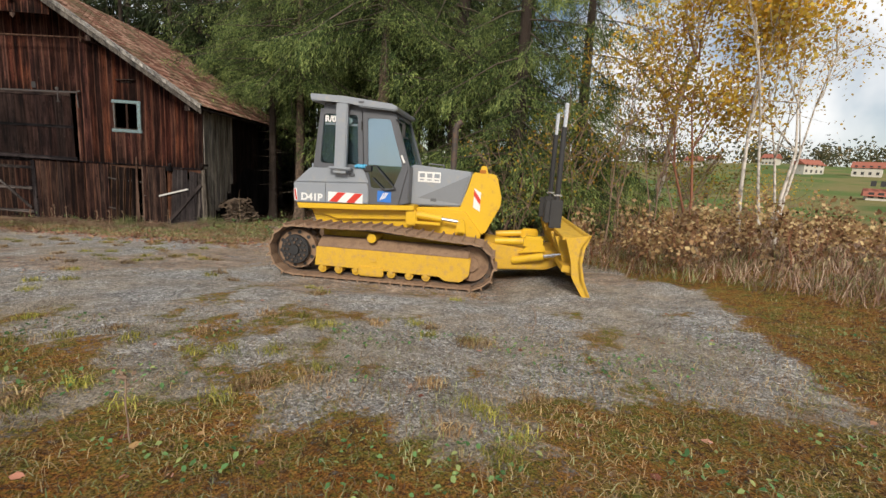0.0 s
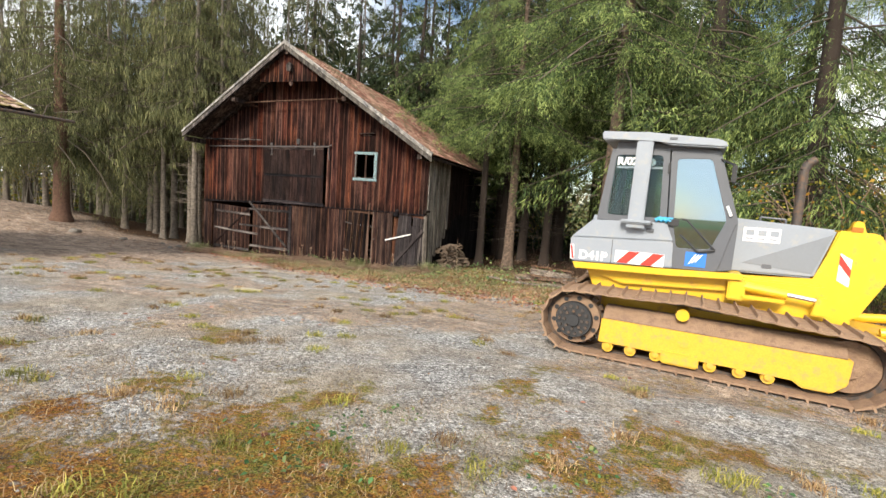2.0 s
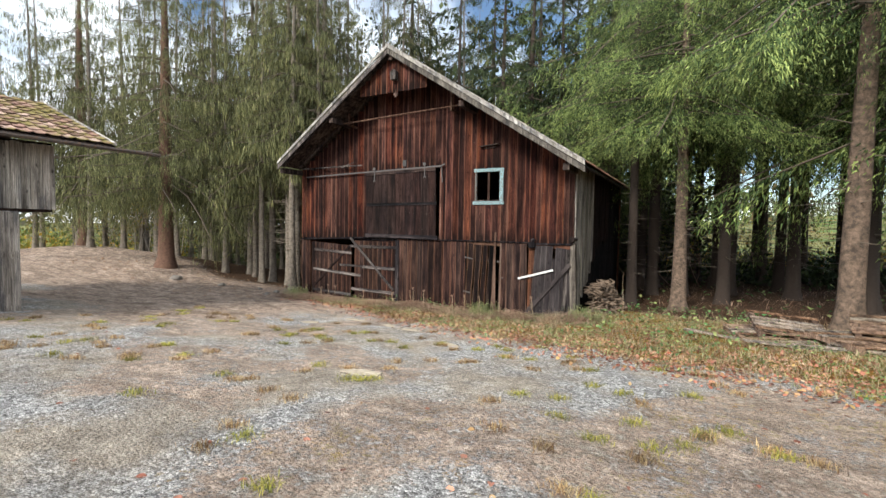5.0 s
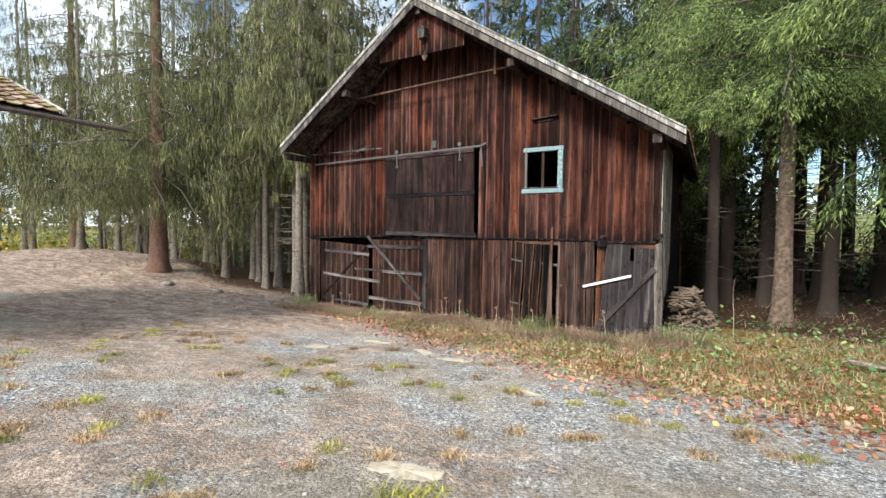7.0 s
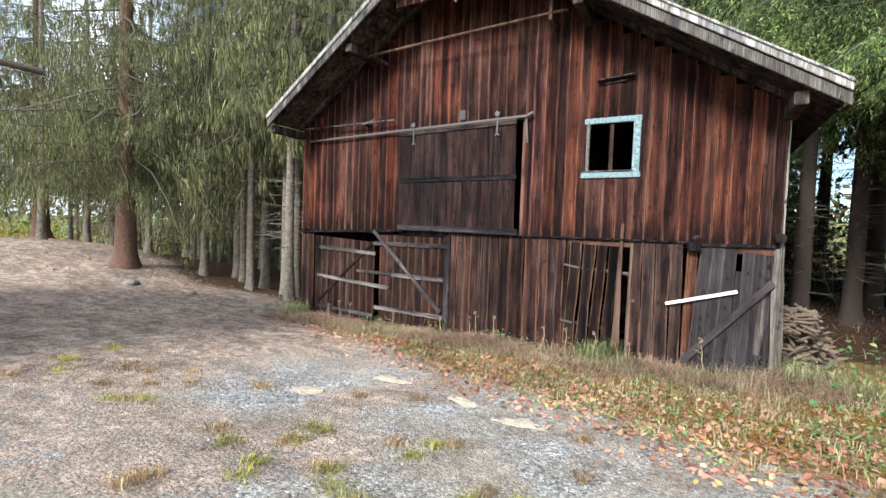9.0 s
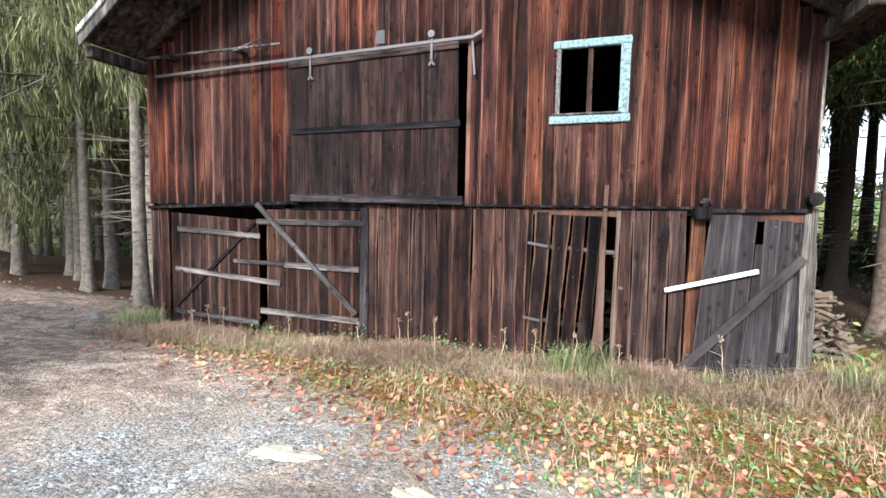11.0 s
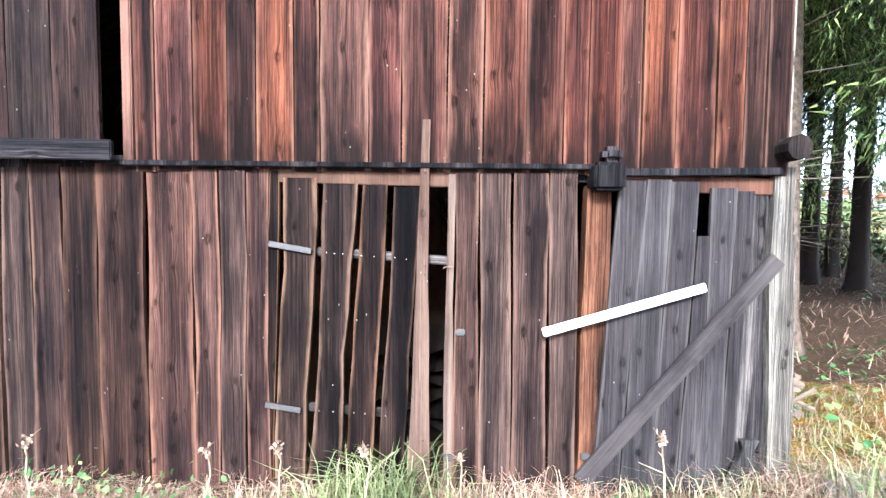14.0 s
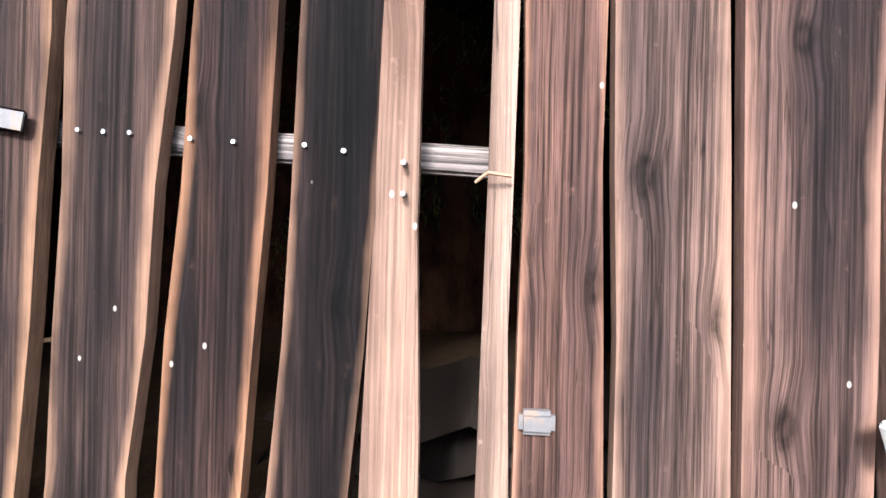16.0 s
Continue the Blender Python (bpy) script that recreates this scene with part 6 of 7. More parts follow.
back += [(-18.9, 24.6), (-20.4, 23.4), (-21.8, 25.6), (-17.2, 26.6), (-23.0, 23.0), (-19.8, 18.3), (-21.6, 18.0), (-22.9, 17.6), (-24.2, 18.3), (-25.4, 17.5), (-20.9, 19.6), (-23.5, 19.8), (-30.5, 18.2), (-33.5, 18.8), (-36.5, 19.5), (-40, 19.0), (-43, 20.5), (-34.5, 15.8), (-41.5, 16.2), (-46, 17.5), (-31.5, 20.5), (-38.5, 13.0), (-29.5, 19.6), (-32.2, 22.4), (-35.2, 17.8), (-36.2, 22.6), (-39.2, 21.3), (-42.2, 18.4), (-44.3, 23.2), (-33.2, 25.2), (-47.4, 20.3), (-40.2, 15.4), (-50.5, 17.2), (-28.6, 22.6)]
plant(drab_far, back, rng)


def leaf_cloud(r, n, spread, size, centre):
    """n bent leaves about a centre."""
    pos = np.asarray(centre) + r.normal(0, 1, (n, 3)) * np.asarray(spread)
    a = r.normal(0, 1, (n, 3))
    a /= np.linalg.norm(a, axis=1)[:, None]
    b = np.cross(a, r.normal(0, 1, (n, 3)))
    b /= np.linalg.norm(b, axis=1)[:, None]
    l = size * r.uniform(0.6, 1.3, (n, 1))
    V = np.stack([pos, pos + a * l * 0.5 + b * l * 0.35, pos + a * l, pos + a * l * 0.5 - b * l * 0.35], 1).reshape(-1, 3)
    F = np.arange(4 * n).reshape(-1, 4)
    return V, np.concatenate([F[:, [0, 1, 2]], F[:, [0, 2, 3]]])


def limbs(r, start, direction, length, rad, depth, segs, tips):
    """Tapered branching wood: adds (p, q, r0, r1) to segs and end points to tips."""
    p, d = np.array(start, float), np.array(direction, float)
    n = 4
    for i in range(n):
        d = d + r.normal(0, 0.13, 3) + np.array([0, 0, 0.04])
        d /= np.linalg.norm(d)
        q = p + d * length / n
        segs.append((p, q, rad * (1 - 0.8 * i / n), rad * (1 - 0.8 * (i + 1) / n)))
        if depth > 0 and i > 0:
            for _ in range(2 if depth > 1 else 3):
                e = d + r.normal(0, 0.55, 3)
                e /= np.linalg.norm(e)
                limbs(r, q, e, length * r.uniform(0.35, 0.55), rad * 0.45, depth - 1, segs, tips)
        if depth == 0:
            tips.append(q)
        p = q
    tips.append(p)


def wood_soup(segs, sides=5):
    V, F = [], []
    for p, q, a, b in segs:
        d = (q - p) / (np.linalg.norm(q - p) + 1e-9)
        u = np.cross(d, (0.3, 0.9, 0.2))
        u /= np.linalg.norm(u)
        v = np.cross(d, u)
        o = len(V)
        for c, rr in ((p, a), (q, b)):
            for k in range(sides):
                an = 2 * math.pi * k / sides
                V.append(c + rr * (math.cos(an) * u + math.sin(an) * v))
        for k in range(sides):
            j = (k + 1) % sides
            F += [(o + k, o + j, o + sides + j), (o + k, o + sides + j, o + sides + k)]
    return np.array(V), np.array(F)


def broadleaf(name, seed, x, y, stems, H, lean, rad, wood_mat, leaf_mat, per_tip, leaf, spread, label, category, depth=2, leaf_from=0.0):
    r = np.random.default_rng(seed)
    t = thing(name, Matrix.Translation((x, y, gz(x, y) - 0.05)), label, category)
    segs, tips = [], []
    for i in range(stems):
        d = np.array([r.normal(0, lean), r.normal(0, lean), 1.0])
        limbs(r, (r.normal(0, 0.08 * stems), r.normal(0, 0.08 * stems), 0), d / np.linalg.norm(d), H * r.uniform(0.75, 1.05), rad * r.uniform(0.7, 1.1), depth, segs, tips)
    V, F = wood_soup(segs)
    soup("trunk", V, F, M[wood_mat], t)
    tips = [p for p in tips if p[2] > leaf_from]
    if per_tip and tips:
        vs, fs, n = [], [], 0
        for p in tips:
            k = max(1, int(r.poisson(per_tip)))
            v, f = leaf_cloud(r, k, (spread, spread, spread), leaf, p)
            vs.append(v)
            fs.append(f + n)
            n += len(v)
        soup("crown", np.concatenate(vs), np.concatenate(fs), M[leaf_mat], t)
    return t


broadleaf("birch_tree", 21, 7.6, 9.6, 3, 6.2, 0.13, 0.055, "bark_birch", "leaf_yellow", 13, 0.115, 0.30, "young birch with white stems and golden autumn leaves", "birch", 2, 2.6)
broadleaf("birch_tree", 22, 6.4, 10.6, 2, 5.6, 0.10, 0.04, "twig_red", "leaf_yellow", 8, 0.10, 0.30, "thin birch with sparse yellow leaves", "birch", 2, 2.2)
broadleaf("birch_tree", 23, 9.8, 12.5, 2, 6.0, 0.10, 0.05, "bark_birch", "leaf_yellow", 5, 0.08, 0.3, "half bare birch with sparse yellow leaves", "birch", 2, 2.5)
broadleaf("bare_tree", 24, 10.5, 21.0, 1, 11.5, 0.05, 0.2, "twig_grey", "leaf_yellow", 0, 0.08, 0.3, "tall bare grey tree beyond the hedge", "tree", 3)
broadleaf("bare_tree", 25, -33.0, 9.5, 2, 11.0, 0.12, 0.17, "twig_grey", "leaf_yellow", 0, 0.08, 0.3, "tall bare pale tree behind the shed", "tree", 3)
for i, (x, y, H, st, lm, per) in enumerate(((3.6, 10.6, 3.4, 7, "leaf_mixed", 5), (5.2, 11.8, 4.2, 7, "leaf_mixed", 5), (7.4, 13.4, 3.0, 7, "leaf_mixed", 5), (9.6, 15.0, 2.4, 6, "leaf_mixed", 5),
                                            (2.2, 11.6, 2.4, 7, "leaf_mixed", 3), (12.5, 16.5, 2.0, 6, "leaf_yellow", 4))):
    broadleaf("shrub", 30 + i, x, y, st, H, 0.3, 0.03, "twig", lm, per, 0.075, 0.22, "tangled hedge shrub with green and yellow leaves", "shrub", 1)
for i, (x, y) in enumerate(((5.2, 7.4), (6.0, 8.2), (7.3, 7.6), (4.4, 8.8), (3.6, 7.9), (8.6, 8.6), (9.6, 7.0))):
    broadleaf("dry_bush", 50 + i, x, y, 9, 0.95, 0.6, 0.010, "twig_red", "grass_rust", 2.0, 0.09, 0.08, "reddish brown withered bush of dry stalks", "bush", 1)
for i in range(9):
    x, y = -31 - 1.6 * i + r_l.uniform(-1, 1), 17.5 + 0.5 * i + r_l.uniform(-1, 1)
    broadleaf("sapling", 70 + i, x, y, 4, 3.6, 0.12, 0.02, "twig_grey", "leaf_mixed", 3.0, 0.09, 0.25, "thin young tree with few yellow green leaves", "sapling", 1)
for i in range(10):
    x, y = -9 + 2.1 * i + r_l.uniform(-1, 1), 29.0 + r_l.uniform(-2, 3)
    broadleaf("undergrowth", 90 + i, x, y, 6, 2.6, 0.35, 0.02, "twig", "leaf_mixed", 1.4, 0.10, 0.3, "low undergrowth with thin leaves beyond the wood", "shrub", 1)

# thickets that close the wood behind; the deep ones have shade in their colour
def thicket(seed, n, x0, x1, y0, y1, h, mat, label):
    r = np.random.default_rng(seed)
    vs, fs, k = [], [], 0
    for _ in range(n):
        x, y = r.uniform(x0, x1), r.uniform(y0, y1)
        hh = h * r.uniform(0.4, 1.0)
        v, f = leaf_cloud(r, 90, (0.9, 0.7, hh * 0.32), 0.26 if h < 10 else 0.5, (x, y, gz(x, y) + hh * 0.45))
        vs.append(v)
        fs.append(f + k)
        k += len(v)
    tagged(soup("thicket", np.concatenate(vs), np.concatenate(fs), M[mat]), label, "thicket", kind="stuff")


thicket(301, 260, -70, -27, 27, 46, 4.5, "hedge_far", "dim thicket deep in the spruce wood")
thicket(302, 120, -30, -8, 34, 46, 4.5, "hedge_far", "dim thicket behind the barn")
thicket(305, 100, -12, -5.5, 27, 36, 7.0, "needle_shaded", "young spruces coloured shade-dark, closing the wood")
thicket(306, 60, -4.5, 7, 27, 36, 1.6, "needle_shaded", "low young spruces coloured shade-dark inside the wood")
thicket(307, 240, -66, -14, 34, 48, 24.0, "needle_shaded", "tall spruces coloured shade-dark, closing the wood to the west")
thicket(308, 70, -16, -5.5, 33, 44, 15.0, "needle_shaded", "tall spruces coloured shade-dark, closing the wood behind the barn")
thicket(303, 60, -9, 10, 37, 46, 1.3, "leaf_mixed", "low bushes beyond the spruces")
thicket(304, 60, -75, -40, 14, 28, 3.0, "leaf_mixed", "scrub with yellow leaves beyond the track")

# ---- shed on posts ----
shed = thing("granary_shed", None, "small grey plank granary on posts with mossy tiles", "shed")
SX, SY0, SY1 = -18.0, 2.5, 8.0
bm = bmesh.new()
box(bm, SX - 4.0, SX - 0.06, SY0, SY1 - 0.05, 1.78, 1.90, 0.01)
box(bm, SX - 4.0, SX - 3.9, SY0, SY1, 1.9, 3.3)
box(bm, SX - 4.0, SX - 0.1, SY1 - 0.06, SY1 - 0.03, 1.9, 3.3)
part("upper_body", bm, M["plank_hatch"], shed, "dark upper storey")
wall = part("upper_wall", (lambda b: (box(b, SX - 0.08, SX - 0.04, 6.9, SY1 - 0.05, 1.9, 3.3), b)[1])(bmesh.new()), M["beam_black"], shed)
yy = 6.86
while yy < SY1 - 0.02:
    w = rng.uniform(0.14, 0.24)
    ob = plank("plank", -w / 2 + 0.004, w / 2 - 0.004, -w / 2 + 0.004, w / 2 - 0.004, 1.84 + rng.uniform(-0.02, 0.02), 3.25, 0, 0.026, M["plank_silver"], wall, 0.004)
    ob.matrix_world = Matrix.Translation((SX - 0.01, yy + w / 2, 1.84)) @ pose(0, 0, 0, 0, 0, 90)
    yy += w
bm = bmesh.new()
for z in (2.0, 2.62):
    box(bm, SX - 0.10, SX - 0.03, SY0, 6.85, z, z + 0.10, 0.01)
part("gallery_rail", bm, M["brace"], shed, "grey gallery rail")
for y in (7.2, 3.0):
    bm = bmesh.new()
    box(bm, SX - 0.34, SX + 0.0, y - 0.16, y + 0.16, -0.6, 1.78, 0.02)
    part("post", bm, M["plank_silver"], shed, "thick grey support post")
bm = bmesh.new()
box(bm, SX - 1.6, SX - 1.5, SY0, 7.4, -0.6, 1.78)
part("lower_wall", bm, M["plank_silver"], shed, "grey recessed lower wall")
bm = bmesh.new()
box(bm, SX - 1.0, SX - 0.2, SY0, 7.1, -0.2, -0.05, 0.01)
part("threshold", bm, M["plank_silver"], shed)
RZ0, RZ1, RX0, RX1, RY1 = 3.30, 4.75, SX + 0.65, SX - 3.2, 8.9
bm = bmesh.new()
prism(bm, [(RX0, RZ0), (RX1, RZ1), (RX1, RZ1 + 0.05), (RX0, RZ0 + 0.05)], SY0 - 0.8, RY1)
prism(bm, [(RX1, RZ1), (2 * RX1 - RX0, RZ0), (2 * RX1 - RX0, RZ0 + 0.05), (RX1, RZ1 + 0.05)], SY0 - 0.8, RY1)
sroof = part("roof", bm, M["soffit"], shed)
bm = bmesh.new()
tube(bm, (RX0 + 0.04, SY0 - 0.8, RZ0 - 0.02), (RX0 + 0.04, 9.9, RZ0 - 0.03), 0.045, n=8)
part("gutter", bm, M["steel_dark"], shed, "thin grey gutter pole")
bm = bmesh.new()
prism(bm, [(RX0, RZ0 + 0.06), (RX1, RZ1 + 0.06), (RX1, RZ1 + 0.14), (RX0, RZ0 + 0.14)], RY1, RY1 + 0.04, 0.006)
part("verge_board", bm, M["verge"], sroof)


def tile_mesh():
    bm = bmesh.new()
    prof = [(-0.125, 0.012), (-0.06, 0.0), (0.05, 0.004), (0.11, 0.03), (0.135, 0.018)]
    prism(bm, prof + [(x, z - 0.016) for x, z in prof[::-1]], -0.20, 0.20)
    me = bpy.data.meshes.new("tile")
    bmesh.ops.recalc_face_normals(bm, faces=bm.faces)
    bm.to_mesh(me)
    bm.free()
    return me


def lay_tiles(parent, ex, ez, rx, rz, y0, y1, step_up, limit, mat, first_rows_near):
    """Courses of pantiles on a slope from the eave to the ridge; past the limit they are joined."""
    me = tile_mesh()
    me.materials.append(mat)
    base = np.array([v.co for v in me.vertices])
    tris = [tuple(p.vertices) for p in me.polygons]
    run = math.hypot(rx - ex, rz - ez)
    sl = math.atan2(rz - ez, abs(rx - ex))
    s = 1 if rx > ex else -1
    V, Fn = [], []
    spots = []
    n = int(run / step_up)
    for j in range(int((y1 - y0) / 0.245)):
        for i in range(n):
            spots.append((j, i))
    count = 0
    for j, i in spots:
        d = step_up * (i + 0.5)
        p = Vector((ex + s * d * math.cos(sl), y0 + 0.125 + 0.245 * j, ez + d * math.sin(sl) + 0.085))
        q = Vector((p.x, p.y, p.z + rng.uniform(0, 0.006)))
        fwd = Vector((s * math.cos(sl), 0, math.sin(sl)))
        side = Vector((0, -s, 0))
        up = side.cross(fwd) * 1.0
        m = Matrix(((side.x, fwd.x, up.x, q.x), (side.y, fwd.y, up.y, q.y), (side.z, fwd.z, up.z, q.z), (0, 0, 0, 1)))
        m = m @ Matrix.Rotation(radians(-5.0 + rng.uniform(-1.2, 1.2)), 4, "X") @ Matrix.Rotation(radians(rng.uniform(-1, 1)), 4, "Z")
        if count < limit:
            ob = link_mesh("tile", me, mat, parent)
            ob.matrix_world = m
        else:
            o = len(V)
            V += [tuple(m @ Vector(v)) for v in base]
            Fn += [tuple(o + k for k in f) for f in tris]
        count += 1
    if V:
        mm = bpy.data.meshes.new("tiles")
        mm.from_pydata(V, [], Fn)
        ob = link_mesh("tiles", mm, mat, parent)
        tagged(ob, kind="stuff")


# ---- woodpile and pallets ----
log_bm = bmesh.new()
tube(log_bm, (0, -0.17, 0), (0, 0.17, 0), 0.042, 0.034, 5)
log_me = bpy.data.meshes.new("log")
log_bm.to_mesh(log_me)
log_bm.free()
woodpile = thing("woodpile", None, "heap of split firewood logs beside the barn corner", "firewood")
for k in range(290):
    h = rng.random() ** 1.3 * 0.85
    y = BY + 0.8 + rng.uniform(0, 1.9)
    x = -8.05 + rng.uniform(0, 0.85) * (1 - h * 0.6)
    ob = link_mesh("log", log_me, M["log"], woodpile)
    ob.matrix_world = Matrix.Translation((x, y, gz(x, y) + 0.05 + h)) @ pose(0, 0, 0, rng.uniform(-35, 35), rng.uniform(0, 60), rng.uniform(0, 180)) @ Matrix.Diagonal((rng.uniform(0.4, 0.9), rng.uniform(0.5, 0.9), rng.uniform(0.4, 0.9), 1))


def pallet(m, n, label, miss=()):
    p = thing("pallet", m, label, "pallet", "old pallets")
    for z in (0.0, 0.12):
        for i in range(n if z else 3):
            if z and i in miss:
                continue
            bm = bmesh.new()
            y = -0.5 + i * 1.0 / ((n if z else 3) - 1)
            box(bm, -0.62 + rng.uniform(-0.02, 0.02), 0.62 + rng.uniform(-0.03, 0.02), y - 0.05, y + 0.05, z, z + 0.022, 0.004)
            part("slat", bm, M["pallet_grey" if rng.random() < 0.55 else "pallet_brown"], p)
    for x in (-0.55, 0, 0.55):
        bm = bmesh.new()
        box(bm, x - 0.05, x + 0.05, -0.55, 0.55, 0.024, 0.118, 0.004)
        part("bearer", bm, M["pallet_brown"], p)
    return p


pallet(pose(-4.1, 14.3, gz(-4.1, 14.3) + 0.02, 6, -2, 20), 8, "old broken brown wooden pallet on the ground", (2,))
pallet(pose(-3.75, 14.55, gz(-3.75, 14.55) + 0.20, 13, 4, 8), 7, "brown pallet lying askew on another", (5,))
pallet(pose(-2.75, 14.1, gz(-2.75, 14.1) + 0.02, 4, 3, 35), 7, "weathered grey pallet on the ground by a spruce")
pallet(pose(-2.15, 14.5, gz(-2.15, 14.5) + 0.22, 16, -3, -8), 8, "tilted grey pallet at the foot of a spruce", (1,))
pallet(pose(-1.2, 14.3, gz(-1.2, 14.3) + 0.03, 9, 5, -20), 7, "grey pallet half sunk in needles")
for k, (x, y, a) in enumerate(((-3.2, 13.5, 20), (-2.6, 13.4, -25), (-3.9, 13.3, 8), (-4.9, 13.9, -12), (-1.6, 13.4, 14))):
    t = thing("loose_board", pose(x, y, gz(x, y) + 0.05, 4, 3, a), "loose weathered board lying by the pallets", "board", "loose boards")
    bm = bmesh.new()
    box(bm, -0.7, 0.7, -0.06, 0.06, -0.015, 0.015, 0.004)
    part("board", bm, M["pallet_grey"], t)
# crumpled blue sheet behind the bulldozer
bm = bmesh.new()
grid = [[bm.verts.new((0.08 * i - 0.48, 0.08 * j - 0.4, 0.0)) for j in range(11)] for i in range(13)]
for i in range(12):
    for j in range(10):
        bm.faces.new((grid[i][j], grid[i + 1][j], grid[i + 1][j + 1], grid[i][j + 1]))
for v in bm.verts:
    q = Vector((v.co.x * 3.2, v.co.y * 3.2, 1.0))
    fall = max(0.0, 1 - (v.co.x / 0.52) ** 2) * max(0.0, 1 - (v.co.y / 0.44) ** 2)
    v.co.z = 0.02 + fall * (0.16 + 0.20 * noise.noise(q) + 0.10 * noise.noise(q * 2.7))
    v.co.x += 0.05 * noise.noise(q * 1.7)
bmesh.ops.solidify(bm, geom=bm.faces[:], thickness=0.008)
sheet = part("plastic_sheet", bm, M["cloth_blue"], smooth=True)
sheet.matrix_world = pose(-2.0, 11.3, gz(-2.0, 11.3), 0, 0, 12)
tagged(sheet, "crumpled bright blue plastic sheet lying on the ground", "tarpaulin")

# ---- far village ----
def house(x, y, w, d, h, turn):
    t = thing("house", pose(x, y, gz(x, y) - 0.5, 0, 0, turn), "far white house with red tiled roof", "house", "village houses")
    bm = bmesh.new()
    box(bm, -w / 2, w / 2, -d / 2, d / 2, 0, h)
    part("wall", bm, M["plaster"], t)
    bm = bmesh.new()
    prism(bm, [(-d / 2 - 0.6, h - 0.2), (0, h + d * 0.36), (d / 2 + 0.6, h - 0.2)], -w / 2 - 0.6, w / 2 + 0.6, 0, "x")
    part("roof", bm, M["house_roof"], t)
    for i in range(4):
        for f in range(2):
            bm = bmesh.new()
            xx = -w / 2 + w * (i + 0.5) / 4
            box(bm, xx - 0.5, xx + 0.5, -d / 2 - 0.05, -d / 2 + 0.05, 1.0 + 2.7 * f, 2.3 + 2.7 * f)
            part("window", bm, M["black"], t)
    return t


for k in range(8):
    az = radians(30 + 3.6 * k + rng.uniform(-1.2, 1.2))
    dist = rng.uniform(270, 420)
    house(dist * math.sin(az), dist * math.cos(az), rng.uniform(7.5, 11), rng.uniform(6.5, 8), rng.uniform(3.6, 4.8), rng.uniform(-60, 20))
# low far sheds
for az, dist in ((46.5, 150),):
    a = radians(az)
    house(dist * math.sin(a), dist * math.cos(a), 7, 4.5, 1.6, -40)
# far woods: a band of many small leaf clumps
vs, fs, n = [], [], 0
r_f = np.random.default_rng(77)
for k in range(420):
    az = radians(r_f.uniform(-130, 130)) if k > 160 else radians(r_f.uniform(8, 70))
    dist = r_f.uniform(370, 480) if k <= 160 else r_f.uniform(120, 300)
    if k > 160 and 8 < math.degrees(az) < 75:
        dist = r_f.uniform(380, 520)
    x, y = dist * math.sin(az), dist * math.cos(az)
    h = r_f.uniform(7, 16)
    v, f = leaf_cloud(r_f, 70, (h * 0.32, h * 0.32, h * 0.3), h * 0.16, (x, y, gz(x, y) + h * 0.5))
    vs.append(v)
    fs.append(f + n)
    n += len(v)
tagged(soup("far_woods", np.concatenate(vs), np.concatenate(fs), M["hedge_far"]), "far autumn woods along the hills", "woods", kind="stuff")

# ---- grass, leaves and stones ----
def blades(name, r, P, lean, length, width, mat, label):
    """Tapered bent blades at the places P."""
    n = len(P)
    an = r.uniform(0, 2 * math.pi, n)
    out = np.stack([np.cos(an), np.sin(an), np.zeros(n)], 1)
    side = np.stack([-np.sin(an), np.cos(an), np.zeros(n)], 1)
    l = np.asarray(length) * r.uniform(0.5, 1.3, n)
    ln = lean * r.uniform(0.3, 1.4, n)
    w = width * r.uniform(0.6, 1.3, n)
    mid = P + out * (l * ln * 0.35)[:, None] + np.array([0, 0, 1.0]) * (l * 0.6)[:, None]
    tip = P + out * (l * ln)[:, None] + np.array([0, 0, 1.0]) * (l * np.clip(1.0 - 0.35 * ln, 0.1, 1))[:, None]
    V = np.stack([P - side * w[:, None], P + side * w[:, None], mid - side * (w * 0.7)[:, None], mid + side * (w * 0.7)[:, None], tip], 1).reshape(-1, 3)
    o = (np.arange(n) * 5)[:, None]
    F = np.concatenate([o + np.array([0, 1, 3]), o + np.array([0, 3, 2]), o + np.array([2, 3, 4])], 0)
    return tagged(soup(name, V, F, M[mat]), label, "grass", kind="stuff")


def spots(r, n, x0, x1, y0, y1, keep):
    x, y = r.uniform(x0, x1, n), r.uniform(y0, y1, n)
    k = keep(x, y)
    x, y = x[k], y[k]
    return np.stack([x, y, ground_z(x, y) - 0.01], 1)


def tufts(r, C, per, rad):
    P = np.repeat(C, per, 0) + np.concatenate([r.normal(0, rad, (len(C) * per, 2)), np.zeros((len(C) * per, 1))], 1)
    P[:, 2] = ground_z(P[:, 0], P[:, 1]) - 0.01
    return P


def clear(x, y):
    """Not under the barn, the shed or the tracks."""
    u, v = (x + 3.05), (y - 6.74)
    return ~((x > -18.2) & (x < -8.1) & (y > BY - 0.03) & (y < 24)) & ~((x < -17.9) & (x > -22) & (y < 8.0)) & ~((np.abs(u - 1.6) < 1.9) & (v > -0.6) & (v < 2.6))


def patchy(x, y, s, cut):
    return np.array([noise.noise((a * s, b * s, 8.0)) for a, b in zip(x, y)]) > cut


g = np.random.default_rng(4)
strip = lambda x, y: (y > strip_y(x) + g.uniform(-0.4, 0.9, len(x))) & clear(x, y)
C = spots(g, 6500, -19, 3.5, 8.5, 17.0, strip)
blades("dry_grass", g, tufts(g, C, 9, 0.08), 1.4, 0.14, 0.003, "grass_dry", "short dry straw-coloured grass before the barn")
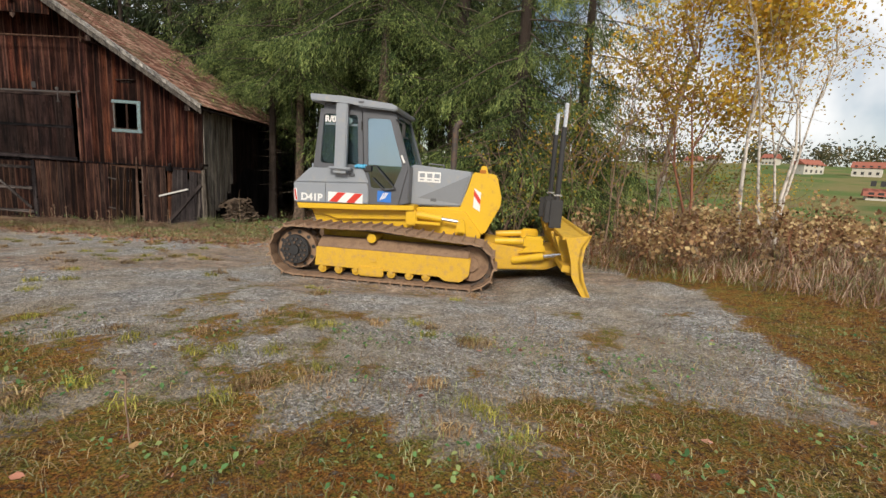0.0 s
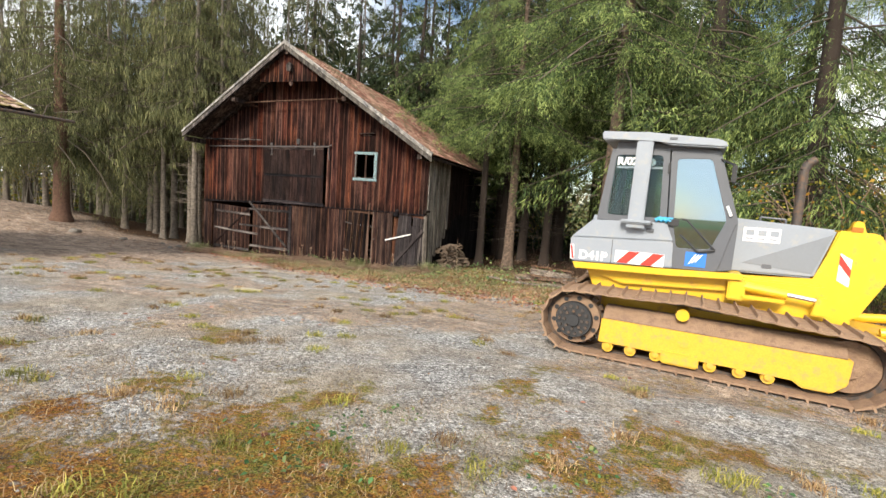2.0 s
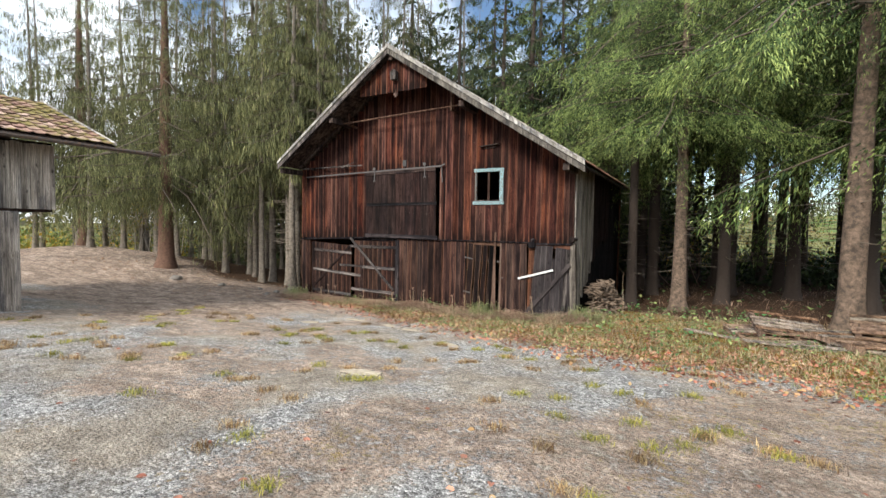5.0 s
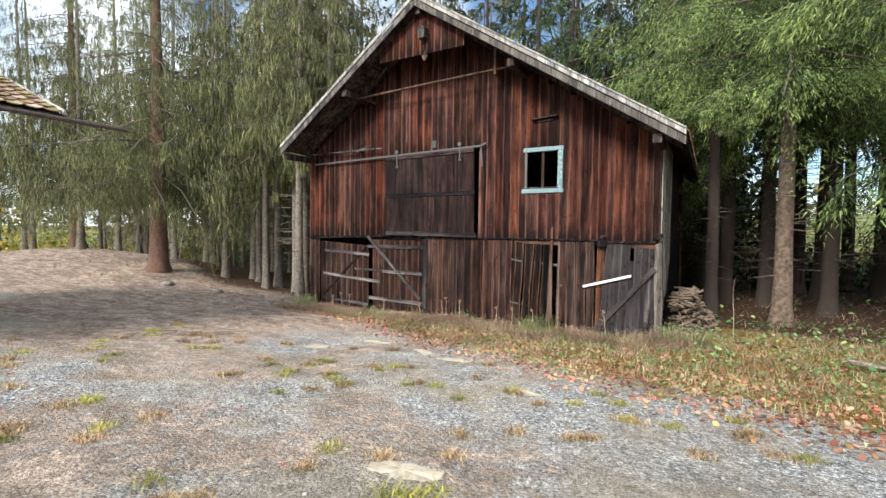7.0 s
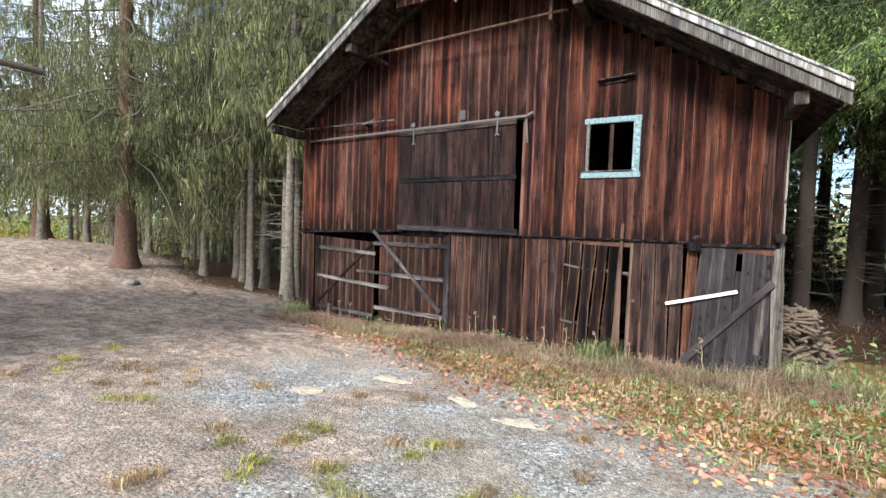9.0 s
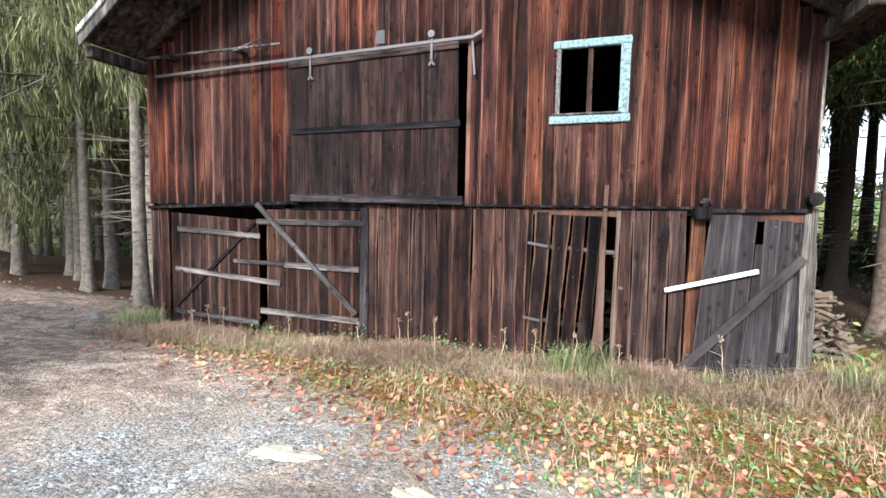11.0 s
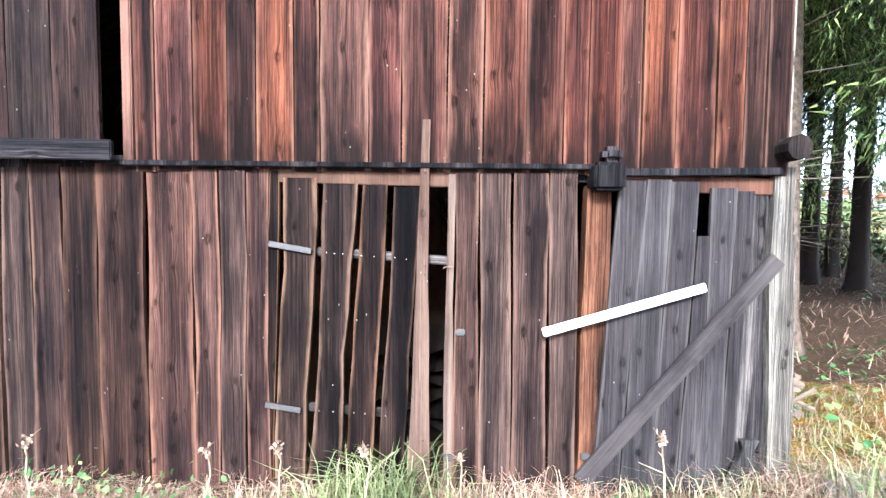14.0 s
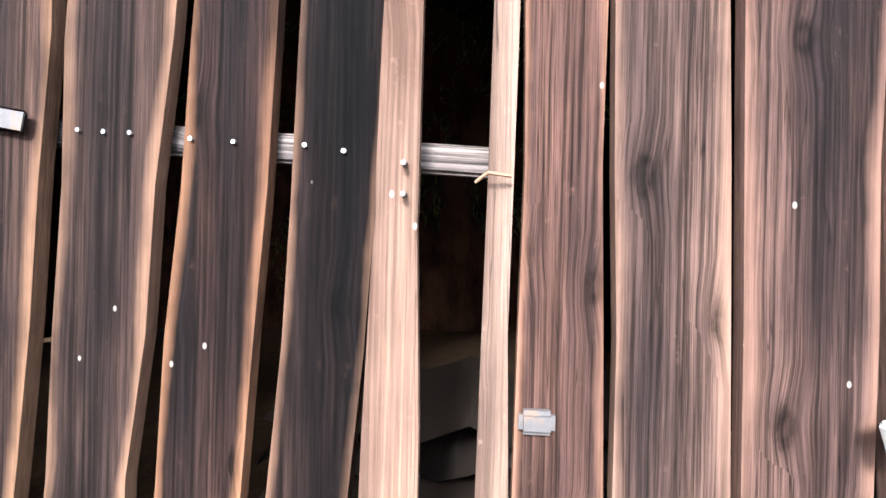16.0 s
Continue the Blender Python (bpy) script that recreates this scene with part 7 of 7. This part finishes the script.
def height(P, lo, hi, s):
    """Tall and short patches."""
    n = np.array([noise.noise((x * s, y * s, 5.0)) for x, y, _ in P])
    return np.clip(lo + (hi - lo) * (n + 0.35) / 0.8, lo, hi)


C = spots(g, 1900, -18.2, -7.5, 14.3, 15.4, lambda x, y: clear(x, y) & (g.random(len(x)) < 0.8))
P = tufts(g, C, 15, 0.11)
blades("dry_grass", g, P, 1.9, height(P, 0.07, 0.30, 1.1), 0.0022, "grass_brown", "matted reddish brown grass along the barn wall")
P = tufts(g, C[::4], 9, 0.10)
blades("dry_grass", g, P, 1.1, height(P, 0.10, 0.34, 1.7), 0.0025, "grass_dry", "pale straw blades along the barn wall")
P = tufts(g, C[1::6], 12, 0.07)
blades("green_grass", g, P, 1.2, height(P, 0.06, 0.26, 1.3), 0.004, "grass_green", "green grass among the straw")
C = spots(g, 4500, -16, 2, 9.0, 16.5, strip)
blades("green_grass", g, tufts(g, C, 5, 0.06), 0.7, 0.12, 0.004, "grass_green", "green grass blades in the verge")
C = np.array([(x, y, 0) for x, y in ((-10.72, 15.2), (-10.55, 15.22), (-10.9, 15.24), (-7.95, 14.9), (-7.5, 14.6), (-17.9, 15.2), (-18.3, 15.3), (-18.0, 14.9))], float)
blades("green_tuft", g, tufts(g, C, 110, 0.13), 0.9, 0.42, 0.005, "grass_green", "tall green grass tufts at the barn wall")
C = spots(g, 16000, -7, 9, -0.6, 6, lambda x, y: (y < 3.2 + 0.25 * x * (x > -3) + g.normal(0, 0.7, len(x))) & clear(x, y))
blades("dry_grass", g, tufts(g, C, 5, 0.07), 1.7, 0.06, 0.0021, "grass_rust", "short rusty autumn turf at the yard's edge")
C = spots(g, 3800, -3.5, 9, -0.6, 6, lambda x, y: (y < 3.0 + 0.25 * x * (x > -3) + g.normal(0, 0.7, len(x))) & clear(x, y))
blades("green_grass", g, tufts(g, C, 5, 0.06), 1.6, 0.055, 0.003, "grass_green", "sparse green grass in the turf")
C = spots(g, 4300, 2.5, 22, 2, 20, lambda x, y: (y > 8.2 - (x - 2.5) * 1.9) & (g.random(len(x)) < 0.9) & clear(x, y))
blades("tall_dry_grass", g, tufts(g, C, 11, 0.18), 1.5, 0.36, 0.005, "grass_brown", "tall withered grass and weeds on the bank")
C = spots(g, 420, 2.3, 10, 4, 11, lambda x, y: (y > 7.4 - (x - 2.5) * 1.2) & clear(x, y))
blades("green_grass", g, tufts(g, C, 9, 0.12), 1.1, 0.26, 0.005, "grass_green", "green grass among the withered weeds")
C = spots(g, 850, -17, 1, 0.8, 11.5, lambda x, y: clear(x, y) & patchy(x, y, 0.55, -0.08))
blades("yard_tuft", g, tufts(g, C[::3], 110, 0.06), 1.1, 0.075, 0.0036, "grass_rust", "small rusty grass tufts in the gravel")
blades("yard_tuft", g, tufts(g, C[1::3], 95, 0.06), 1.0, 0.07, 0.0038, "grass_moss", "small yellow green tufts in the gravel")


def flat_leaves(name, r, P, size, mat, label, lift=0.02, tilt=0.35):
    n = len(P)
    an = r.uniform(0, 6.28, n)
    nx, ny = r.normal(0, tilt, n), r.normal(0, tilt, n)
    a = np.stack([np.cos(an), np.sin(an), nx], 1)
    b = np.stack([-np.sin(an), np.cos(an), ny], 1)
    l = (size * r.uniform(0.6, 1.35, n))[:, None]
    c = P + np.array([0, 0, 1]) * (lift * r.uniform(0.3, 1.5, n))[:, None]
    up = np.array([0, 0, 1.0]) * l * 0.12
    V = np.stack([c - a * l * 0.5, c - a * l * 0.1 + b * l * 0.36 + up, c + a * l * 0.28 + b * l * 0.26 + up, c + a * l * 0.55, c + a * l * 0.28 - b * l * 0.26 + up, c - a * l * 0.1 - b * l * 0.36 + up], 1).reshape(-1, 3)
    o = (np.arange(n) * 6)[:, None]
    F = np.concatenate([o + np.array(t) for t in ((0, 1, 2), (0, 2, 3), (0, 3, 4), (0, 4, 5))], 0)
    return tagged(soup(name, V, F, M[mat]), label, "leaves", kind="stuff")


P = spots(g, 30000, -17.5, 0, 8.8, 15.4, lambda x, y: (y > strip_y(x) - 0.3 + g.normal(0, 0.35, len(x))) & clear(x, y) & (g.random(len(x)) < np.clip(1.15 - (y - strip_y(x)) * 0.30, 0.15, 1)))
flat_leaves("fallen_leaves", g, P, 0.062, "leaf_fallen", "red and brown fallen autumn leaves")
P = spots(g, 420, -15, 3, 0, 11, lambda x, y: clear(x, y))
flat_leaves("fallen_leaves", g, P, 0.06, "leaf_fallen", "scattered small fallen leaves on the gravel", 0.008, 0.15)
P = spots(g, 22000, -17.5, 0, 9.3, 15.4, lambda x, y: (y > strip_y(x) - 0.2) & clear(x, y) & patchy(x, y, 0.8, -0.02))
flat_leaves("weeds", g, P, 0.032, "weed", "low green and yellowing weed leaves", 0.06)
P = spots(g, 9000, -5, 9, -0.6, 3.6, lambda x, y: clear(x, y) & patchy(x, y, 1.3, 0.12))
flat_leaves("weeds", g, P, 0.032, "weed", "small green weed leaves in the turf", 0.03)
P = spots(g, 900, -8.2, -3.5, 12.5, 18.5, lambda x, y: clear(x, y))
flat_leaves("weeds", g, P, 0.07, "weed", "yellow green nettles beside the barn", 0.14)
for (cx, cy) in ((-12.6, 15.25), (-12.0, 15.2), (-14.0, 15.25), (-15.5, 15.25), (-18.4, 15.2), (-18.6, 15.6)):
    r2 = np.random.default_rng(int(abs(cx * 100)))
    v, f = leaf_cloud(r2, 60, (0.22, 0.07, 0.09), 0.05, (cx, cy, gz(cx, cy) + 0.12))
    tagged(soup("bramble", v, f, M["weed"]), "small green bramble shoots at the wall foot", "bramble", kind="stuff")


def stones(r, P, size):
    n = len(P)
    ico = bmesh.new()
    for p in ((1, 0, 0), (-1, 0, 0), (0, 1, 0), (0, -1, 0), (0, 0, 0.8), (0, 0, -0.8)):
        ico.verts.new(p)
    bmesh.ops.convex_hull(ico, input=ico.verts[:])
    ico.verts.index_update()
    ico.verts.ensure_lookup_table()
    bv = np.array([v.co for v in ico.verts])
    bf = np.array([[v.index for v in f.verts] for f in ico.faces])
    ico.free()
    s = size * r.uniform(0.5, 1.5, (n, 1, 1)) * r.uniform(0.6, 1.2, (n, 1, 3))
    V = (bv[None] * s * r.uniform(0.8, 1.2, (n, len(bv), 1)) + P[:, None, :]).reshape(-1, 3)
    F = (bf[None] + (np.arange(n) * len(bv))[:, None, None]).reshape(-1, 3)
    return tagged(soup("gravel_stones", V, F, M["stone"]), "loose grey gravel stones on the yard", "gravel", kind="stuff")


P = np.concatenate([spots(g, 9000, -9, 2.5, 0.5, 7, lambda x, y: (y > 1.5) & clear(x, y)), spots(g, 7000, -15, -5, 5, 12, lambda x, y: (y < strip_y(x)) & clear(x, y))])
stones(g, P, 0.013)
P = spots(g, 260, -16, 1, 2, 13, lambda x, y: clear(x, y))
stones(g, P, 0.022)
C = spots(g, 2600, -8, 4, 15.5, 27, lambda x, y: clear(x, y) & (y > 16.5 - np.clip(x + 3, 0, 6)))
blades("forest_litter", g, C, 2.4, 0.22, 0.005, "grass_brown", "fallen twigs and needles on the forest floor")
P = spots(g, 600, -8, 4, 16.5, 28, lambda x, y: clear(x, y) & (np.sin(x * 1.7) * np.cos(y * 1.3) > 0.1))
flat_leaves("undergrowth_leaves", g, P, 0.12, "weed", "low green leaves on the forest floor", 0.18)
# clods and roots by the forest edge
P = spots(g, 500, -31, -18, 12.5, 17.5, lambda x, y: clear(x, y))
cl = stones(g, P, 0.05)
cl.name = "soil_clods"
cl.data.materials[0] = M["mud"]
cl["label"], cl["category"] = "brown soil clods beside the forest track", "clods"

# ---- small single things ----
for k, (x, y, a, b, turn) in enumerate(((-9.2, 7.84, 0.62, 0.30, 15), (-9.2, 10.28, 0.55, 0.22, -8), (-12.78, 12.0, 0.60, 0.25, 10), (-10.75, 11.45, 0.55, 0.26, 5), (-11.55, 11.75, 0.60, 0.28, -12), (-13.3, 10.9, 0.7, 0.35, 20))):
    r2 = random.Random(k)
    bm = bmesh.new()
    n = 18
    pts = []
    for i in range(n):
        q = r2.uniform(0.62, 1.1) * (1 + 0.15 * math.sin(3 * 6.283 * i / n + k))
        pts.append((a * 0.5 * q * math.cos(6.283 * i / n), b * 0.5 * q * math.sin(6.283 * i / n)))
    lo = [bm.verts.new((p, q, -0.05)) for p, q in pts]
    hi = [bm.verts.new((p * 0.93, q * 0.93, r2.uniform(-0.004, 0.014))) for p, q in pts]
    top = bm.verts.new((0, 0, 0.016))
    for i in range(n):
        bm.faces.new((lo[i], lo[(i + 1) % n], hi[(i + 1) % n], hi[i]))
        bm.faces.new((hi[i], hi[(i + 1) % n], top))
    ob = part("flat_stone", bm, M["slab"])
    ob.matrix_world = pose(x, y, gz(x, y), 0, 0, turn)
    tagged(ob, "pale tan flat stone bedded in the gravel", "stone", "flat stones")


def stalk(x, y, h, label, head=0.0, mat="twig"):
    t = thing("dry_stalk", pose(x, y, gz(x, y) - 0.01), label, "plant")
    r2 = np.random.default_rng(int(abs(x * 1000)))
    segs, p = [], np.zeros(3)
    for i in range(6):
        q = p + np.array([r2.normal(0, 0.012), r2.normal(0, 0.012), h / 6])
        segs.append((p, q, 0.005, 0.004))
        if i > 1:
            segs.append((q, q + np.array([r2.normal(0, 0.04), r2.normal(0, 0.04), 0.05]), 0.003, 0.0015))
        p = q
    v, f = wood_soup(segs)
    soup("stem", v, f, M[mat], t)
    if head:
        v, f = leaf_cloud(r2, 24, (head, head, head), 0.03, p)
        soup("seed_head", v, f, M["twig"], t)


stalk(0.5, 3.63, 0.32, "thin dark dry stalk standing in the gravel")
stalk(-2.2, 1.35, 0.36, "dry stalk with a dark seed head in the turf", 0.02)
stalk(-0.78, 2.05, 0.10, "small dark withered plant in the turf", 0.03)
stalk(-6.95, 15.2, 1.25, "tall pale dry stalk beside the barn", 0.0, "grass_dry")
for k in range(14):
    x, y = rng.uniform(-17.8, -8.4), rng.uniform(14.6, 15.25)
    stalk(x, y, rng.uniform(0.3, 0.6), "thin pale dry weed stalk at the barn wall", 0.012, "grass_dry")
for k in range(30):
    x, y = rng.uniform(3.6, 10), rng.uniform(4.5, 9.5)
    stalk(x, y, rng.uniform(0.5, 1.0), "withered brown weed stalk on the bank", 0.03, "twig")
# roots and stones dug out at the forest edge
for k, (x, y, s_) in enumerate(((-24.6, 14.6, 0.22), (-19.2, 15.2, 0.12), (-18.9, 14.5, 0.10), (-22.4, 15.2, 0.14), (-20.6, 15.6, 0.10), (-8.0, 15.15, 0.17), (-7.75, 15.25, 0.12))):
    r2 = np.random.default_rng(900 + k)
    bm = bmesh.new()
    bmesh.ops.create_icosphere(bm, subdivisions=2, radius=s_)
    for v in bm.verts:
        v.co *= 1 + r2.normal(0, 0.10)
        v.co.z *= 0.6
    ob = part("field_stone", bm, M["field_stone"])
    ob.matrix_world = pose(x, y, gz(x, y) + s_ * 0.25, 0, 0, k * 40)
    tagged(ob, "grey rounded field stone lying on the soil", "stone", "field stones")

# ---- tiles last ----
lay_tiles([c for c in barn.children if c.name.startswith("roof")][1], ER[0], ER[1] + 0.05, BRX, BRZ + 0.05, FRONT + 0.1, 23.9, 0.34, 300, M["tile"], 8)
lay_tiles(sroof, RX0, RZ0, RX1, RZ1, 4.2, RY1, 0.33, 300, M["tile_moss"], 8)
